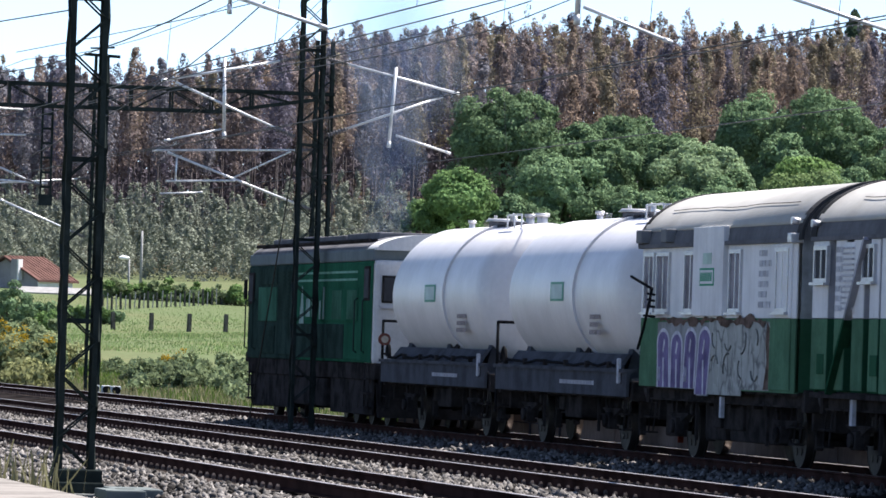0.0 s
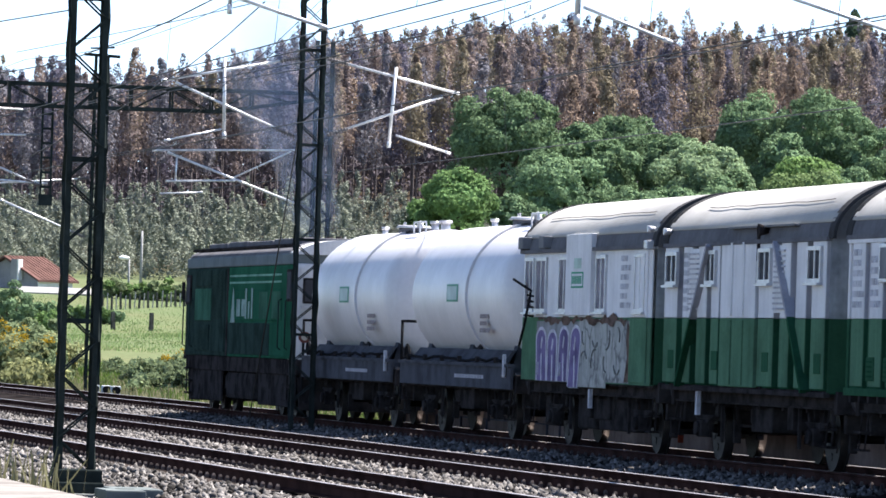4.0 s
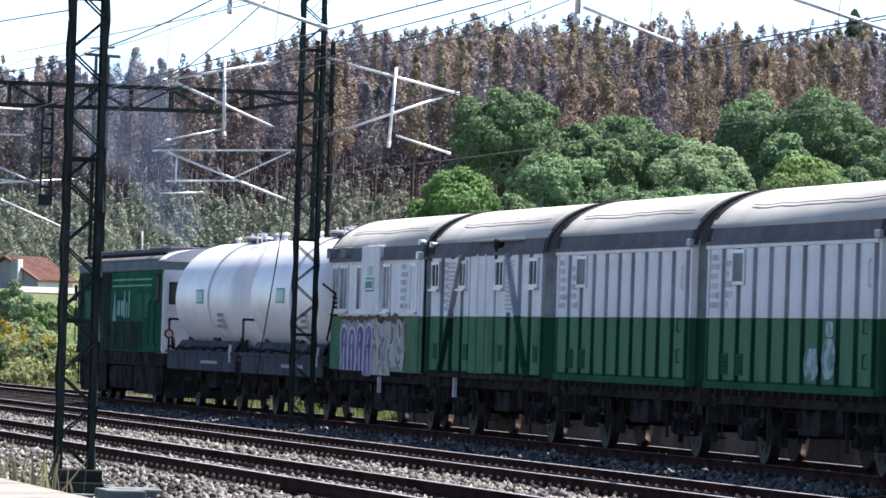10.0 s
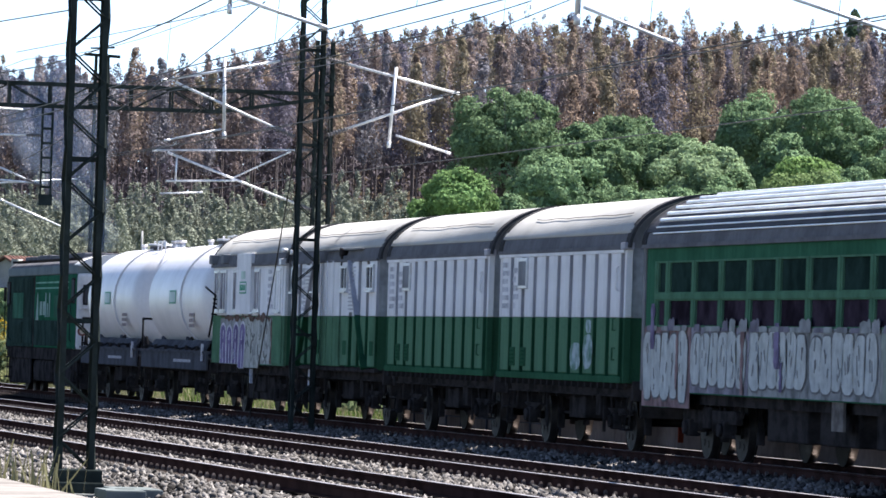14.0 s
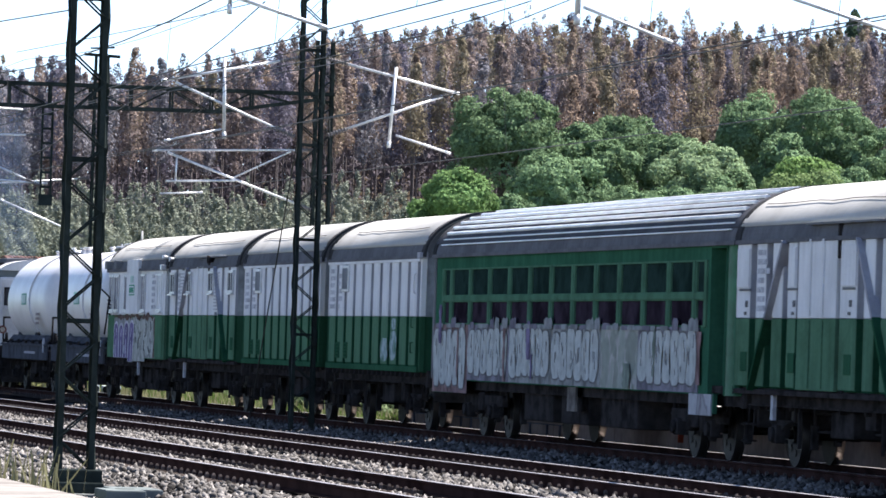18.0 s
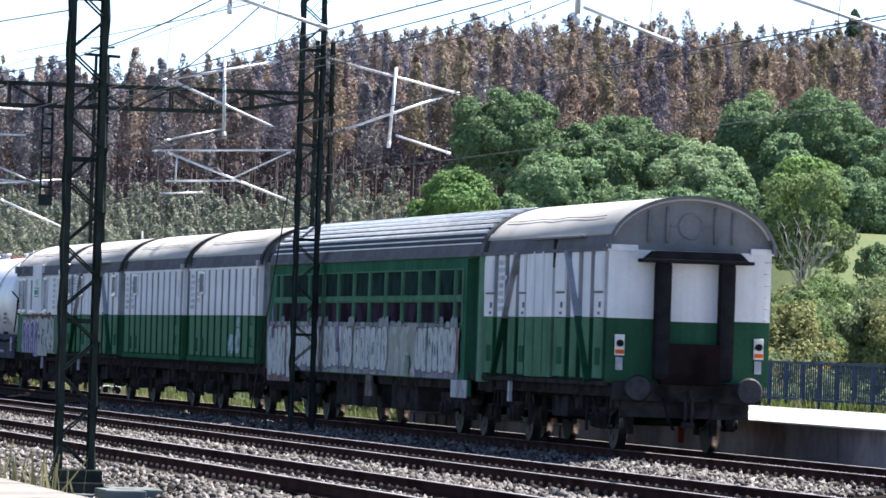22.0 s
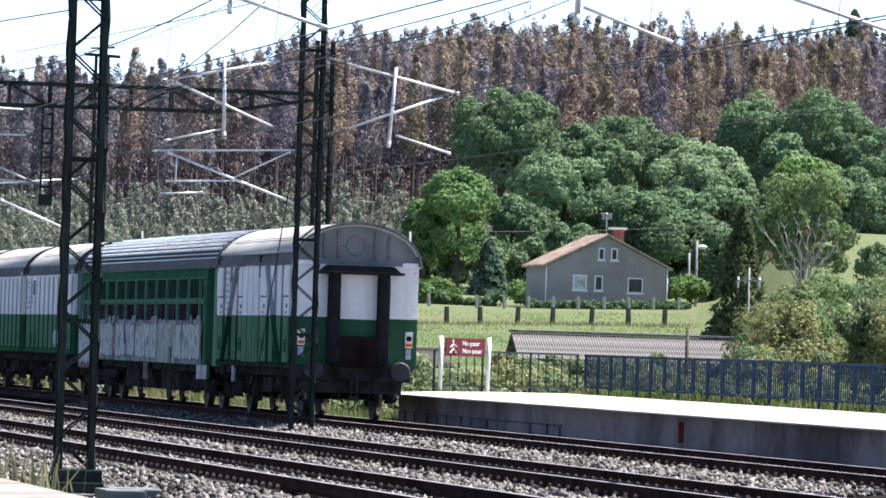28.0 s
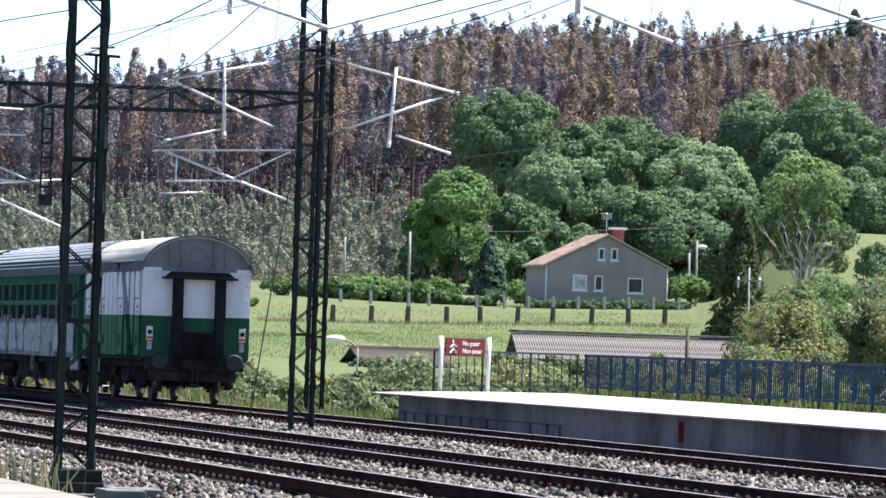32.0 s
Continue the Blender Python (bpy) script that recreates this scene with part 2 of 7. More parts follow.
rng = np.random.default_rng(3)
BED_Y = (8.9, 9.9, 11.6, 12.2, 14.9, 15.8, 16.6, 19.5, 20.6, 21.8, 22.8, 25.6, 26.6)
BED_Z = (-0.5, -0.5, -0.30, -0.20, -0.20, -0.28, -0.20, -0.20, -0.32, -0.32, -0.20, -0.20, -0.42)
bed_z = lambda y: np.interp(y, BED_Y, BED_Z)
stones("gravel", -175, -88, 19.6, 22.84, 29000, 0.064, rng, bed_z)
stones("gravel", -150, -68, 14.75, 16.74, 14000, 0.060, rng, bed_z)
stones("gravel", -112, -68, 9.9, 12.24, 9000, 0.058, rng, bed_z)
stones("gravel", -140, -75, 12.8, 14.2, 4200, 0.045, rng, lambda y: y * 0 - 0.2)

# ---- platforms ----
concrete = mat("platform_concrete", (0.347, 0.332, 0.31), 0.85, var=0.15, scale=0.7, fine=14, bump=0.15)
wallmat = mat("platform_wall", (0.235, 0.205, 0.205), 0.9, var=0.36, scale=0.4, fine=4, bump=0.35, streak=0.14)
PZ = 0.57
edge = [(-149.4, 25.94), (300, 25.94), (300, 34.6), (-166.5, 34.2), (-163.5, 31.6), (-158.5, 29.2)]


def slab(bm, pts, z0, z1):
    a = [bm.verts.new((x, y, z0)) for x, y in pts]
    b = [bm.verts.new((x, y, z1)) for x, y in pts]
    k = len(pts)
    for i in range(k):
        bm.faces.new((a[i], a[(i + 1) % k], b[(i + 1) % k], b[i]))
    bm.faces.new(a[::-1]), bm.faces.new(b)
    return bm


plat = thing("platform_far", "long concrete side platform with a bright worn top", "platform", kind="structure")
part("platform_top", slab(B(), edge, PZ - 0.03, PZ), concrete, plat, "sun-bleached concrete slab with an overhanging edge")
part("platform_wall", slab(B(), [(-147.2, 26.25), (300, 26.25), (300, 34.4), (-165.5, 34.0), (-162.5, 31.4), (-156.5, 29.0)], -0.8, PZ - 0.03), wallmat, plat, "shaded grey concrete platform wall")


# ---- train: shared materials ----
white = mat("wagon_white", (0.747, 0.742, 0.755), 0.5, var=0.08, scale=1.2, fine=18, bump=0.08, streak=0.14)
green = mat("wagon_green", (0.036, 0.109, 0.0612), 0.45, var=0.16, scale=1.0, fine=16, bump=0.08, streak=0.22)
roofcloth = mat("roof_canvas", (0.43, 0.42, 0.40), 0.8, var=0.07, scale=0.7, fine=9, bump=0.12, tint=(0.38, 0.37, 0.35))
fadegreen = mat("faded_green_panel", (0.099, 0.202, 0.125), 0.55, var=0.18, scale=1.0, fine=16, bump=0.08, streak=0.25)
# recess tones: grime and the shade in the slots are put into these colours
deepgreen = mat("deep_green_shade", (0.023, 0.0874, 0.047), 0.5, var=0.2, scale=1.0, fine=16, bump=0.08, streak=0.2)
dimwhite = mat("grimy_shaded_white", (0.437, 0.437, 0.475), 0.6, var=0.14, scale=1.2, fine=16, bump=0.08, streak=0.25)
roofgrey = mat("roof_side_grey", (0.15, 0.15, 0.165), 0.65, var=0.15, scale=1.2, fine=14, bump=0.15, streak=0.15)
endwhite = mat("grimy_end_wall", (0.33, 0.35, 0.375), 0.7, var=0.22, scale=2.5, fine=9, streak=0.25)
hoopm = mat("roof_hoop_gap_shade", (0.055, 0.055, 0.058), 0.8, var=0.2, scale=2, fine=14)
endgrey = mat("end_grey", (0.20, 0.205, 0.215), 0.6, var=0.15, scale=1.4, fine=14, bump=0.12, streak=0.15)
under = mat("underframe_black", (0.0435, 0.0392, 0.0392), 0.8, var=0.35, scale=2.5, fine=14, bump=0.3)
wheelm = mat("wheel_steel", (0.033, 0.0297, 0.0275), 0.55, 0.4, var=0.3, scale=3, fine=20, bump=0.2)
tyrem = mat("tyre_steel", (0.18, 0.162, 0.149), 0.35, 0.9, var=0.2, scale=3, fine=30)
pale = mat("pale_markings", (0.504, 0.504, 0.543), 0.7, var=0.2, scale=5, fine=30)
glass = mat("window_glass", (0.075, 0.0775, 0.085), 0.3, spec=0.0, var=0.2, scale=2, fine=10, bump=0.0)
alu = mat("window_frame_aluminium", (0.55, 0.55, 0.57), 0.4, 0.5, var=0.1, scale=4, fine=30)
# the reflection in the crew wagon's panes is put into this pale colour
paleglass = mat("pane_reflection", (0.30, 0.285, 0.32), 0.3, var=0.25, scale=3, fine=10, streak=0.25)
rubber = mat("black_rubber", (0.020, 0.020, 0.022), 0.7, var=0.2, scale=4, fine=25)
rusty = mat("rust_edge", (0.15, 0.108, 0.092), 0.9, var=0.35, scale=5, fine=30, bump=0.4)
tail = mat("tail_orange", (0.75, 0.14, 0.03), 0.5, var=0.15, scale=8, fine=40)
TRAIN, WHEELS = [], []


def wheelset_mesh():
    bm = B()
    tube(bm, (0, -1.0, 0), (0, 1.0, 0), 0.075, seg=10)
    for s in (-1, 1):
        y = s * GAUGE
        for y0, y1, r in ((y - 0.06, y + 0.06, 0.5), (y - s * 0.085, y - s * 0.06, 0.53), (y - 0.10, y + 0.10, 0.13)):
            tube(bm, (0, y0, 0), (0, y1, 0), r, seg=28)
        for k in range(6):
            a = k * math.pi / 3
            tube(bm, (0.29 * math.cos(a), y - 0.075, 0.29 * math.sin(a)), (0.29 * math.cos(a), y + 0.075, 0.29 * math.sin(a)), 0.06, seg=8)
    me = bpy.data.meshes.new("wheelset")
    bmesh.ops.recalc_face_normals(bm, faces=bm.faces)
    bm.to_mesh(me)
    bm.free()
    me.materials.append(wheelm)
    bm = B()
    tube(bm, (0, -0.062, 0), (0, 0.062, 0), 0.502, seg=28, caps=False)
    m2 = bpy.data.meshes.new("tread")
    bm.to_mesh(m2)
    bm.free()
    m2.materials.append(tyrem)
    return me, m2


WHEELSET, TREAD = wheelset_mesh()


def axle(w, x):
    """One turning wheelset with its guards, boxes and springs."""
    ob = new("wheelset", WHEELSET)
    ob.parent = w
    ob.location = (x, 0, 0.5)
    for s in (-1, 1):
        t = new("tread", TREAD)
        t.parent = ob
        t.location = (0, s * (GAUGE + 0.004), 0)
    WHEELS.append((ob, x))
    for s in (-1, 1):
        bm = B()
        y = s * 1.08
        for d in (-0.2, 0.2):
            bar(bm, (x + d * 1.9, y, 1.05), (x + d, y, 0.45), 0.08, 0.03)
        box(bm, x - 0.24, x + 0.24, y - 0.015, y + 0.015, 0.36, 0.42)
        part("axle_guard", bm, under, w)
        bm = B()
        box(bm, x - 0.15, x + 0.15, min(y, y + s * 0.16), max(y, y + s * 0.16), 0.36, 0.64, 0.03)
        tube(bm, (x, y + s * 0.15, 0.5), (x, y + s * 0.22, 0.5), 0.11, seg=12)
        part("axle_box", bm, under, w)
        bm = B()
        for k in range(6):
            box(bm, x - 0.72 + k * 0.10, x + 0.72 - k * 0.10, y + s * 0.02 - 0.06, y + s * 0.02 + 0.06, 0.70 - k * 0.025 + 0.0, 0.72 - k * 0.025)
        for d in (-0.72, 0.72):
            tube(bm, (x + d, y, 0.70), (x + d * 1.12, y, 0.98), 0.03, seg=6)
        part("leaf_spring", bm, under, w)
        for d in (-0.62, 0.62):
            bm = B()
            box(bm, x + d - 0.06, x + d + 0.06, s * 0.74 - 0.06, s * 0.74 + 0.06, 0.28, 0.66, 0.02)
            bar(bm, (x + d, s * 0.74, 0.6), (x + d, s * 0.74, 1.1), 0.04, 0.04)
            part("brake_shoe", bm, under, w)


def buffers(w, h, ends=(-1, 1)):
    for e in ends:
        for s in (-1, 1):
            bm = B()
            y = s * 0.975
            tube(bm, (e * h, y, 1.08), (e * (h + 0.34), y, 1.08), 0.13, 0.11, 14)
            tube(bm, (e * (h + 0.30), y, 1.08), (e * (h + 0.52), y, 1.08), 0.085, seg=12)
            b = part("buffer", bm, under, w)
            bm = B()
            tube(bm, (e * (h + 0.52), y, 1.08), (e * (h + 0.58), y, 1.08), 0.20, 0.235, 24)
            tube(bm, (e * (h + 0.58), y, 1.08), (e * (h + 0.61), y, 1.08), 0.235, 0.20, 24)
            part("buffer_head", bm, mat("buffer_head_steel", (0.05, 0.05, 0.055), 0.5, 0.5, var=0.25, scale=6, fine=20), b)
        bm = B()
        box(bm, e * h - 0.09, e * h + 0.09, -1.30, 1.30, 0.86, 1.20, 0.015)
        part("headstock", bm, under, w)
        bm = B()
        bar(bm, (e * h, 0, 1.03), (e * (h + 0.35), 0, 1.03), 0.09, 0.05)
        path_tube(bm, [(e * (h + 0.35), 0, 1.06), (e * (h + 0.42), 0, 0.98), (e * (h + 0.36), 0, 0.90)], 0.035)
        path_tube(bm, [(e * (h + 0.18), -0.06, 1.0), (e * (h + 0.26), -0.06, 0.72), (e * (h + 0.22), -0.06, 0.48)], 0.03)
        path_tube(bm, [(e * (h + 0.18), 0.06, 1.0), (e * (h + 0.26), 0.06, 0.72), (e * (h + 0.22), 0.06, 0.48)], 0.03)
        box(bm, e * h + e * 0.2 - 0.07, e * h + e * 0.2 + 0.07, -0.11, 0.11, 0.42, 0.52, 0.02)
        part("coupling", bm, under, w)
        for y in (-0.42, 0.42):
            bm = B()
            path_tube(bm, [(e * h, y, 0.95), (e * (h + 0.2), y, 0.85), (e * (h + 0.3), y * 0.9, 0.6), (e * (h + 0.2), y * 0.6, 0.38)], 0.028)
            part("brake_hose", bm, rubber, w)


def running_gear(w, h, axles, sill=(0.92, 1.16)):
    for s in (-1, 1):
        bm = B()
        y = s * 1.18
        box(bm, -h, h, y - 0.04, y + 0.04, sill[0], sill[1])
        box(bm, -h, h, y - 0.09, y + 0.09, sill[1] - 0.03, sill[1])
        box(bm, -h, h, y - 0.09, y + 0.09, sill[0], sill[0] + 0.03)
        part("sole_bar", bm, under, w)
    for x in axles:
        axle(w, x)
    bm = B()
    for x in np.linspace(-h + 0.8, h - 0.8, 7):
        box(bm, x - 0.05, x + 0.05, -1.15, 1.15, 0.86, 1.1)
    box(bm, -h + 0.4, h - 0.4, -0.25, 0.25, 0.80, 1.05)
    part("cross_member", bm, under, w)
    bm = B()
    box(bm, -0.9, 0.5, -1.05, -0.35, 0.50, 0.90, 0.03)
    part("battery_box", bm, under, w)
    bm = B()
    tube(bm, (0.9, -0.5, 0.68), (2.2, -0.5, 0.68), 0.2, seg=16)
    part("air_tank", bm, under, w)
    rg = random.Random(int(h * 977))
    for k in range(7):
        x = rg.uniform(-h + 2.6, h - 2.6)
        y = rg.uniform(-1.0, 0.9)
        part("brake_gear", box(B(), x - rg.uniform(0.15, 0.5), x + rg.uniform(0.15, 0.5), y - 0.18, y + 0.18, rg.uniform(0.52, 0.7), 0.95, 0.02), under, w)
    bm = B()
    lo, hi = min(axles), max(axles)
    tube(bm, (lo, 0.1, 0.58), (hi, 0.1, 0.62), 0.03)
    tube(bm, (lo, -0.7, 0.56), (hi, -0.7, 0.60), 0.025)
    bar(bm, (lo + 1.2, -1.12, 0.94), (lo + 1.2, -1.12, 0.30), 0.05, 0.05)
    bar(bm, (hi - 1.2, -1.12, 0.94), (hi - 1.2, -1.12, 0.30), 0.05, 0.05)
    part("brake_rod", bm, under, w)
    for e in (-1, 1):
        bm = B()
        x = e * (h - 0.35)
        for d in (-0.18, 0.18):
            bar(bm, (x + d, -1.25, 0.95), (x + d, -1.30, 0.38), 0.03, 0.02)
        box(bm, x - 0.2, x + 0.2, -1.38, -1.22, 0.36, 0.39)
        box(bm, x - 0.2, x + 0.2, -1.38, -1.22, 0.62, 0.65)
        part("step", bm, under, w)
        # added apron that blocks the bright gap below the wagon's end
        x = e * (h - 0.1)
        part("headstock", box(B(), x - 0.07, x + 0.07, -1.12, 1.12, 0.58, 1.14, 0.02), under, w)


def arc(y0, z0, rise, a0, a1, n=18):
    return [(y0 * math.cos(radians(a)), z0 + rise * math.sin(radians(a))) for a in np.linspace(a0, a1, n)]


def vault(w, h, yh=1.46, z0=3.45, rise=0.93, over=0.12, cloth=None, ridges=False, last=False):
    """The vaulted roof: grey steep sides and a light skin over the crown, both with thickness."""
    for s in (0, 1):
        o, i = (arc(yh, z0, rise, 0, 16, 5), arc(yh - 0.05, z0, rise - 0.05, 16, 0, 5)) if s == 0 else (arc(yh, z0, rise, 164, 180, 5), arc(yh - 0.05, z0, rise - 0.05, 180, 164, 5))
        part("roof_side", sweep(B(), o + i, -h - over * 0.5, h + over * 0.5), roofgrey, w, "weathered dark grey lower roof")
    o = [(y * 1.012, z + 0.012) for y, z in arc(yh, z0, rise, 15, 165, 44)]
    i = arc(yh - 0.06, z0, rise - 0.06, 165, 15, 44)
    part("roof", sweep(B(), o + i, -h - over, h + over, smooth=ridges is False), cloth or roofcloth, w, "light grey sun-bleached roof skin")
    if not ridges:
        rg = random.Random(int(h * 1000) + 7)
        for ang in (38,):
            bm = B()
            pts = []
            x = -h + rg.uniform(0.2, 2.0)
            while x < h - 0.5:
                a = radians(ang + rg.uniform(-1.2, 1.2))
                pts.append((x, -(yh + 0.02) * 1.01 * math.cos(a), z0 + 0.02 + rise * 1.01 * math.sin(a)))
                x += rg.uniform(0.5, 1.3)
            path_tube(bm, pts, 0.006, 5)
            part("roof_seam", bm, mat("roof_seam", (0.09, 0.085, 0.08), 0.9), w, "sagging seam of the roof skin")
    for e in (-1, 1):
        o = arc(yh + 0.02, z0, rise + 0.025, 0, 180, 30)
        i = arc(yh - 0.03, z0, rise - 0.03, 180, 0, 30)
        # hoops beside another wagon are wide and black for the shade of the gap
        wide = 0.05 if last and e > 0 else 0.16
        part("roof_hoop", sweep(B(), o + i, e * (h + over) - wide, e * (h + over) + wide), roofgrey if last and e > 0 else hoopm, w)
    for s in (-1, 1):
        part("gutter", box(B(), -h - 0.06, h + 0.06, s * (yh + 0.03) - 0.03, s * (yh + 0.03) + 0.03, z0 - 0.035, z0 + 0.03), roofgrey, w)


def ends(w, h, z_floor=1.16, band=2.27, top=3.45, last=False):
    for e in (-1, 1):
        x0, x1 = sorted((e * h, e * (h - 0.06)))
        part("end_wall_upper", box(B(), x0, x1, -1.43, 1.43, band, top), white if last and e > 0 else endwhite, w, "" if last and e > 0 else "grimy grey-white end wall")
        part("end_wall_lower", box(B(), x0, x1, -1.43, 1.43, z_floor, band), green, w)
        o = [(1.45, top)] + arc(1.45, top, 0.90, 0, 180, 28) + [(-1.45, top)]
        part("end_gable", sweep(B(), o, x0 - 0.002 * e, x1 + 0.002 * e), endgrey, w, "pressed grey steel gable")
        bm = B()
        x = e * (h + 0.012)
        for y in (-0.74, -0.42, 0.42, 0.74):
            tube(bm, (x, y, 3.58), (x, y, 3.58 + 0.66 * math.sqrt(1 - (y / 1.3) ** 2)), 0.035, seg=8)
        for k in range(24):
            a, b = 2 * math.pi * k / 24, 2 * math.pi * (k + 1) / 24
            tube(bm, (x, 0.21 * math.cos(a), 3.88 + 0.21 * math.sin(a)), (x, 0.21 * math.cos(b), 3.88 + 0.21 * math.sin(b)), 0.03, seg=6)
        for s in (-1, 1):
            tube(bm, (x, s * 0.23, 3.88), (x, s * 0.36, 3.88), 0.025, seg=6)
        part("gable_pressing", bm, endgrey, w)


def shared(name, bm, material):
    me = bpy.data.meshes.new(name)
    bmesh.ops.recalc_face_normals(bm, faces=bm.faces)
    bm.to_mesh(me)
    bm.free()
    me.materials.append(material)
    return me


def put(name, me, parent, x=0, y=0, z=0, label=""):
    ob = new(name, me)
    ob.parent = parent
    ob.location = (x, y, z)
    return tagged(ob, label)


def marks(w, x, z0, z1, width, n, seed, y=-1.452, material=None, label="lines of small stencilled markings"):
    """Unreadable stencilled lines as plain bars."""
    rg = random.Random(seed)
    bm = B()
    for k in range(n):
        z = z1 - (z1 - z0) * (k + 0.5) / n
        hh = (z1 - z0) / n * 0.30
        xx = x
        while xx < x + width * rg.uniform(0.6, 1.0):
            ln = rg.uniform(0.12, 0.3)
            box(bm, xx, xx + ln, y - 0.004, y + 0.004, z - hh, z + hh)
            xx += ln + 0.05
    part("markings", bm, material or pale, w, label)


def win(w, x0, x1, z0, z1, y=-1.45, name="window", bars=1, pane=None):
    bm = B()
    t = 0.06
    for a, b, c, d in ((x0 - t, x1 + t, z0 - t, z0), (x0 - t, x1 + t, z1, z1 + t), (x0 - t, x0, z0, z1), (x1, x1 + t, z0, z1)):
        box(bm, a, b, y - 0.04, y + 0.02, c, d)
    for k in range(bars):
        xm = x0 + (x1 - x0) * (k + 1) / (bars + 1)
        box(bm, xm - 0.025, xm + 0.025, y - 0.03, y + 0.01, z0, z1)
    f = part(name, bm, alu, w, "white-framed small window")
    part("pane", box(B(), x0, x1, y - 0.012, y - 0.004, z0, z1), pane or glass, f)
    part("sill", box(B(), x0 - 0.1, x1 + 0.1, y - 0.09, y + 0.0, z0 - t - 0.04, z0 - t), alu, f)
    return f


def vehicle(name, a0, a1, label, category="railway wagon", group="train"):
    w = thing(name, label, category, pose((a0 + a1) / 2 - 18.77, FAR, 0), group)
    TRAIN.append((w, (a0 + a1) / 2))
    return w, (a1 - a0) / 2


def core(w, h, zf=1.16):
    """Floor and far side of a van, which close the body."""
    part("floor", box(B(), -h + 0.07, h - 0.07, -1.38, 1.38, 1.10, zf + 0.04), under, w)
    part("side_wall", box(B(), -h + 0.06, h - 0.06, 1.38, 1.44, zf, 2.27), green, w)
    part("side_wall", box(B(), -h + 0.06, h - 0.06, 1.38, 1.44, 2.27, 3.45), white, w)


# ---- ribbed vans ----
def ribbed_van(a0, a1, label, tagged_paint=False):
    w, h = vehicle("covered_van", a0, a1, label)
    running_gear(w, h, (-h + 1.8, h - 1.8))
    buffers(w, h)
    core(w, h)
    ends(w, h)
    vault(w, h)
    n = 10
    pitch = (2 * h - 0.24) / n
    gap = 0.17
    # slots between the ribs get the darker tones, their shade put into colour
    for z0, z1, m in ((1.16, 2.27, deepgreen), (2.27, 3.45, dimwhite)):
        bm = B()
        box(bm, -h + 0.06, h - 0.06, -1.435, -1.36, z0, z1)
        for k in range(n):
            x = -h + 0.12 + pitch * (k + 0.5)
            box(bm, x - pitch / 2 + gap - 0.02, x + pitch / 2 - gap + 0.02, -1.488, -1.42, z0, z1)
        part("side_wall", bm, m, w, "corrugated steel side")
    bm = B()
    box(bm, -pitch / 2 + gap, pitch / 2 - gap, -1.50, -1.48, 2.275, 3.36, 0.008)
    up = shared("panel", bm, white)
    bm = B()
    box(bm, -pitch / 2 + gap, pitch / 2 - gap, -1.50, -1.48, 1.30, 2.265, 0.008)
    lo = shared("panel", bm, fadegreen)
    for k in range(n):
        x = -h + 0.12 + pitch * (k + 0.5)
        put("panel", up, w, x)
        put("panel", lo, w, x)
    part("top_rail", box(B(), -h, h, -1.515, -1.42, 3.36, 3.43, 0.01), white, w)
    part("bottom_rail", box(B(), -h, h, -1.515, -1.40, 1.16, 1.27, 0.01), green, w)
    roller = shared("door_roller", box(B(), -0.05, 0.05, -1.49, -1.38, 1.06, 1.18), under)
    for k in range(n * 2):
        put("door_roller", roller, w, -h + 0.3 + (2 * h - 0.6) * k / (n * 2 - 1))
    for e in (-1, 1):
        x = e * h
        part("corner_post", box(B(), x - 0.06, x + 0.06, -1.475, -1.36, 2.272, 3.45, 0.02), white, w)
        part("corner_post", box(B(), x - 0.06, x + 0.06, -1.475, -1.36, 1.16, 2.268, 0.02), green, w)
    part("gutter_end", box(B(), h - 0.15, h + 0.16, -1.54, -1.36, 3.42, 3.54, 0.02), dimwhite, w, "pale sheet-metal gutter end")
    f = part("window", box(B(), -h + 1.95, -h + 2.75, -1.54, -1.46, 2.78, 3.34, 0.015), alu, w, "small blanked window in a pale frame")
    part("pane", box(B(), -h + 2.02, -h + 2.68, -1.546, -1.52, 2.84, 3.28), mat("blank_pane", (0.22, 0.23, 0.25), 0.4, var=0.15), f)
    for x in (-h + 1.5, -h + 2.5):
        f = part("vent", box(B(), x - 0.22, x + 0.22, -1.52, -1.46, 1.38, 1.72, 0.01), green, w)
        for k in range(4):
            part("slat", box(B(), x - 0.17, x + 0.17, -1.528, -1.515, 1.43 + k * 0.07, 1.46 + k * 0.07), deepgreen, f)
    marks(w, -h + 0.35, 2.4, 3.3, 0.6, 6, int(-a0), y=-1.504)
    marks(w, -h + 1.35, 2.4, 3.2, 0.4, 5, int(-a1), y=-1.504)
    for z in (1.55, 2.05):
        bm = B()
        path_tube(bm, [(h - 0.55, -1.47, z), (h - 0.55, -1.55, z), (h - 0.55, -1.55, z + 0.2), (h - 0.55, -1.47, z + 0.2)], 0.015)
        part("handle", bm, green, w)
    bm = B()
    path_tube(bm, [(h - 0.4, -1.47, 2.7), (h - 0.4, -1.54, 2.75), (h - 0.4, -1.54, 3.1), (h - 0.4, -1.47, 3.15)], 0.018)
    part("grab_rail", bm, white, w)
    if tagged_paint:
        rg = random.Random(4)
        pm = mat("paint_pale", (0.34, 0.42, 0.44), 0.6, var=0.35, scale=4, fine=9, tint=(0.10, 0.19, 0.14))
        for x, wd, foot_, top in ((h - 4.3, 0.95, 1.32, 1.86), (h - 3.2, 0.85, 1.34, 2.02), (h - 3.0, 0.5, 1.98, 2.24)):
            bm = B()
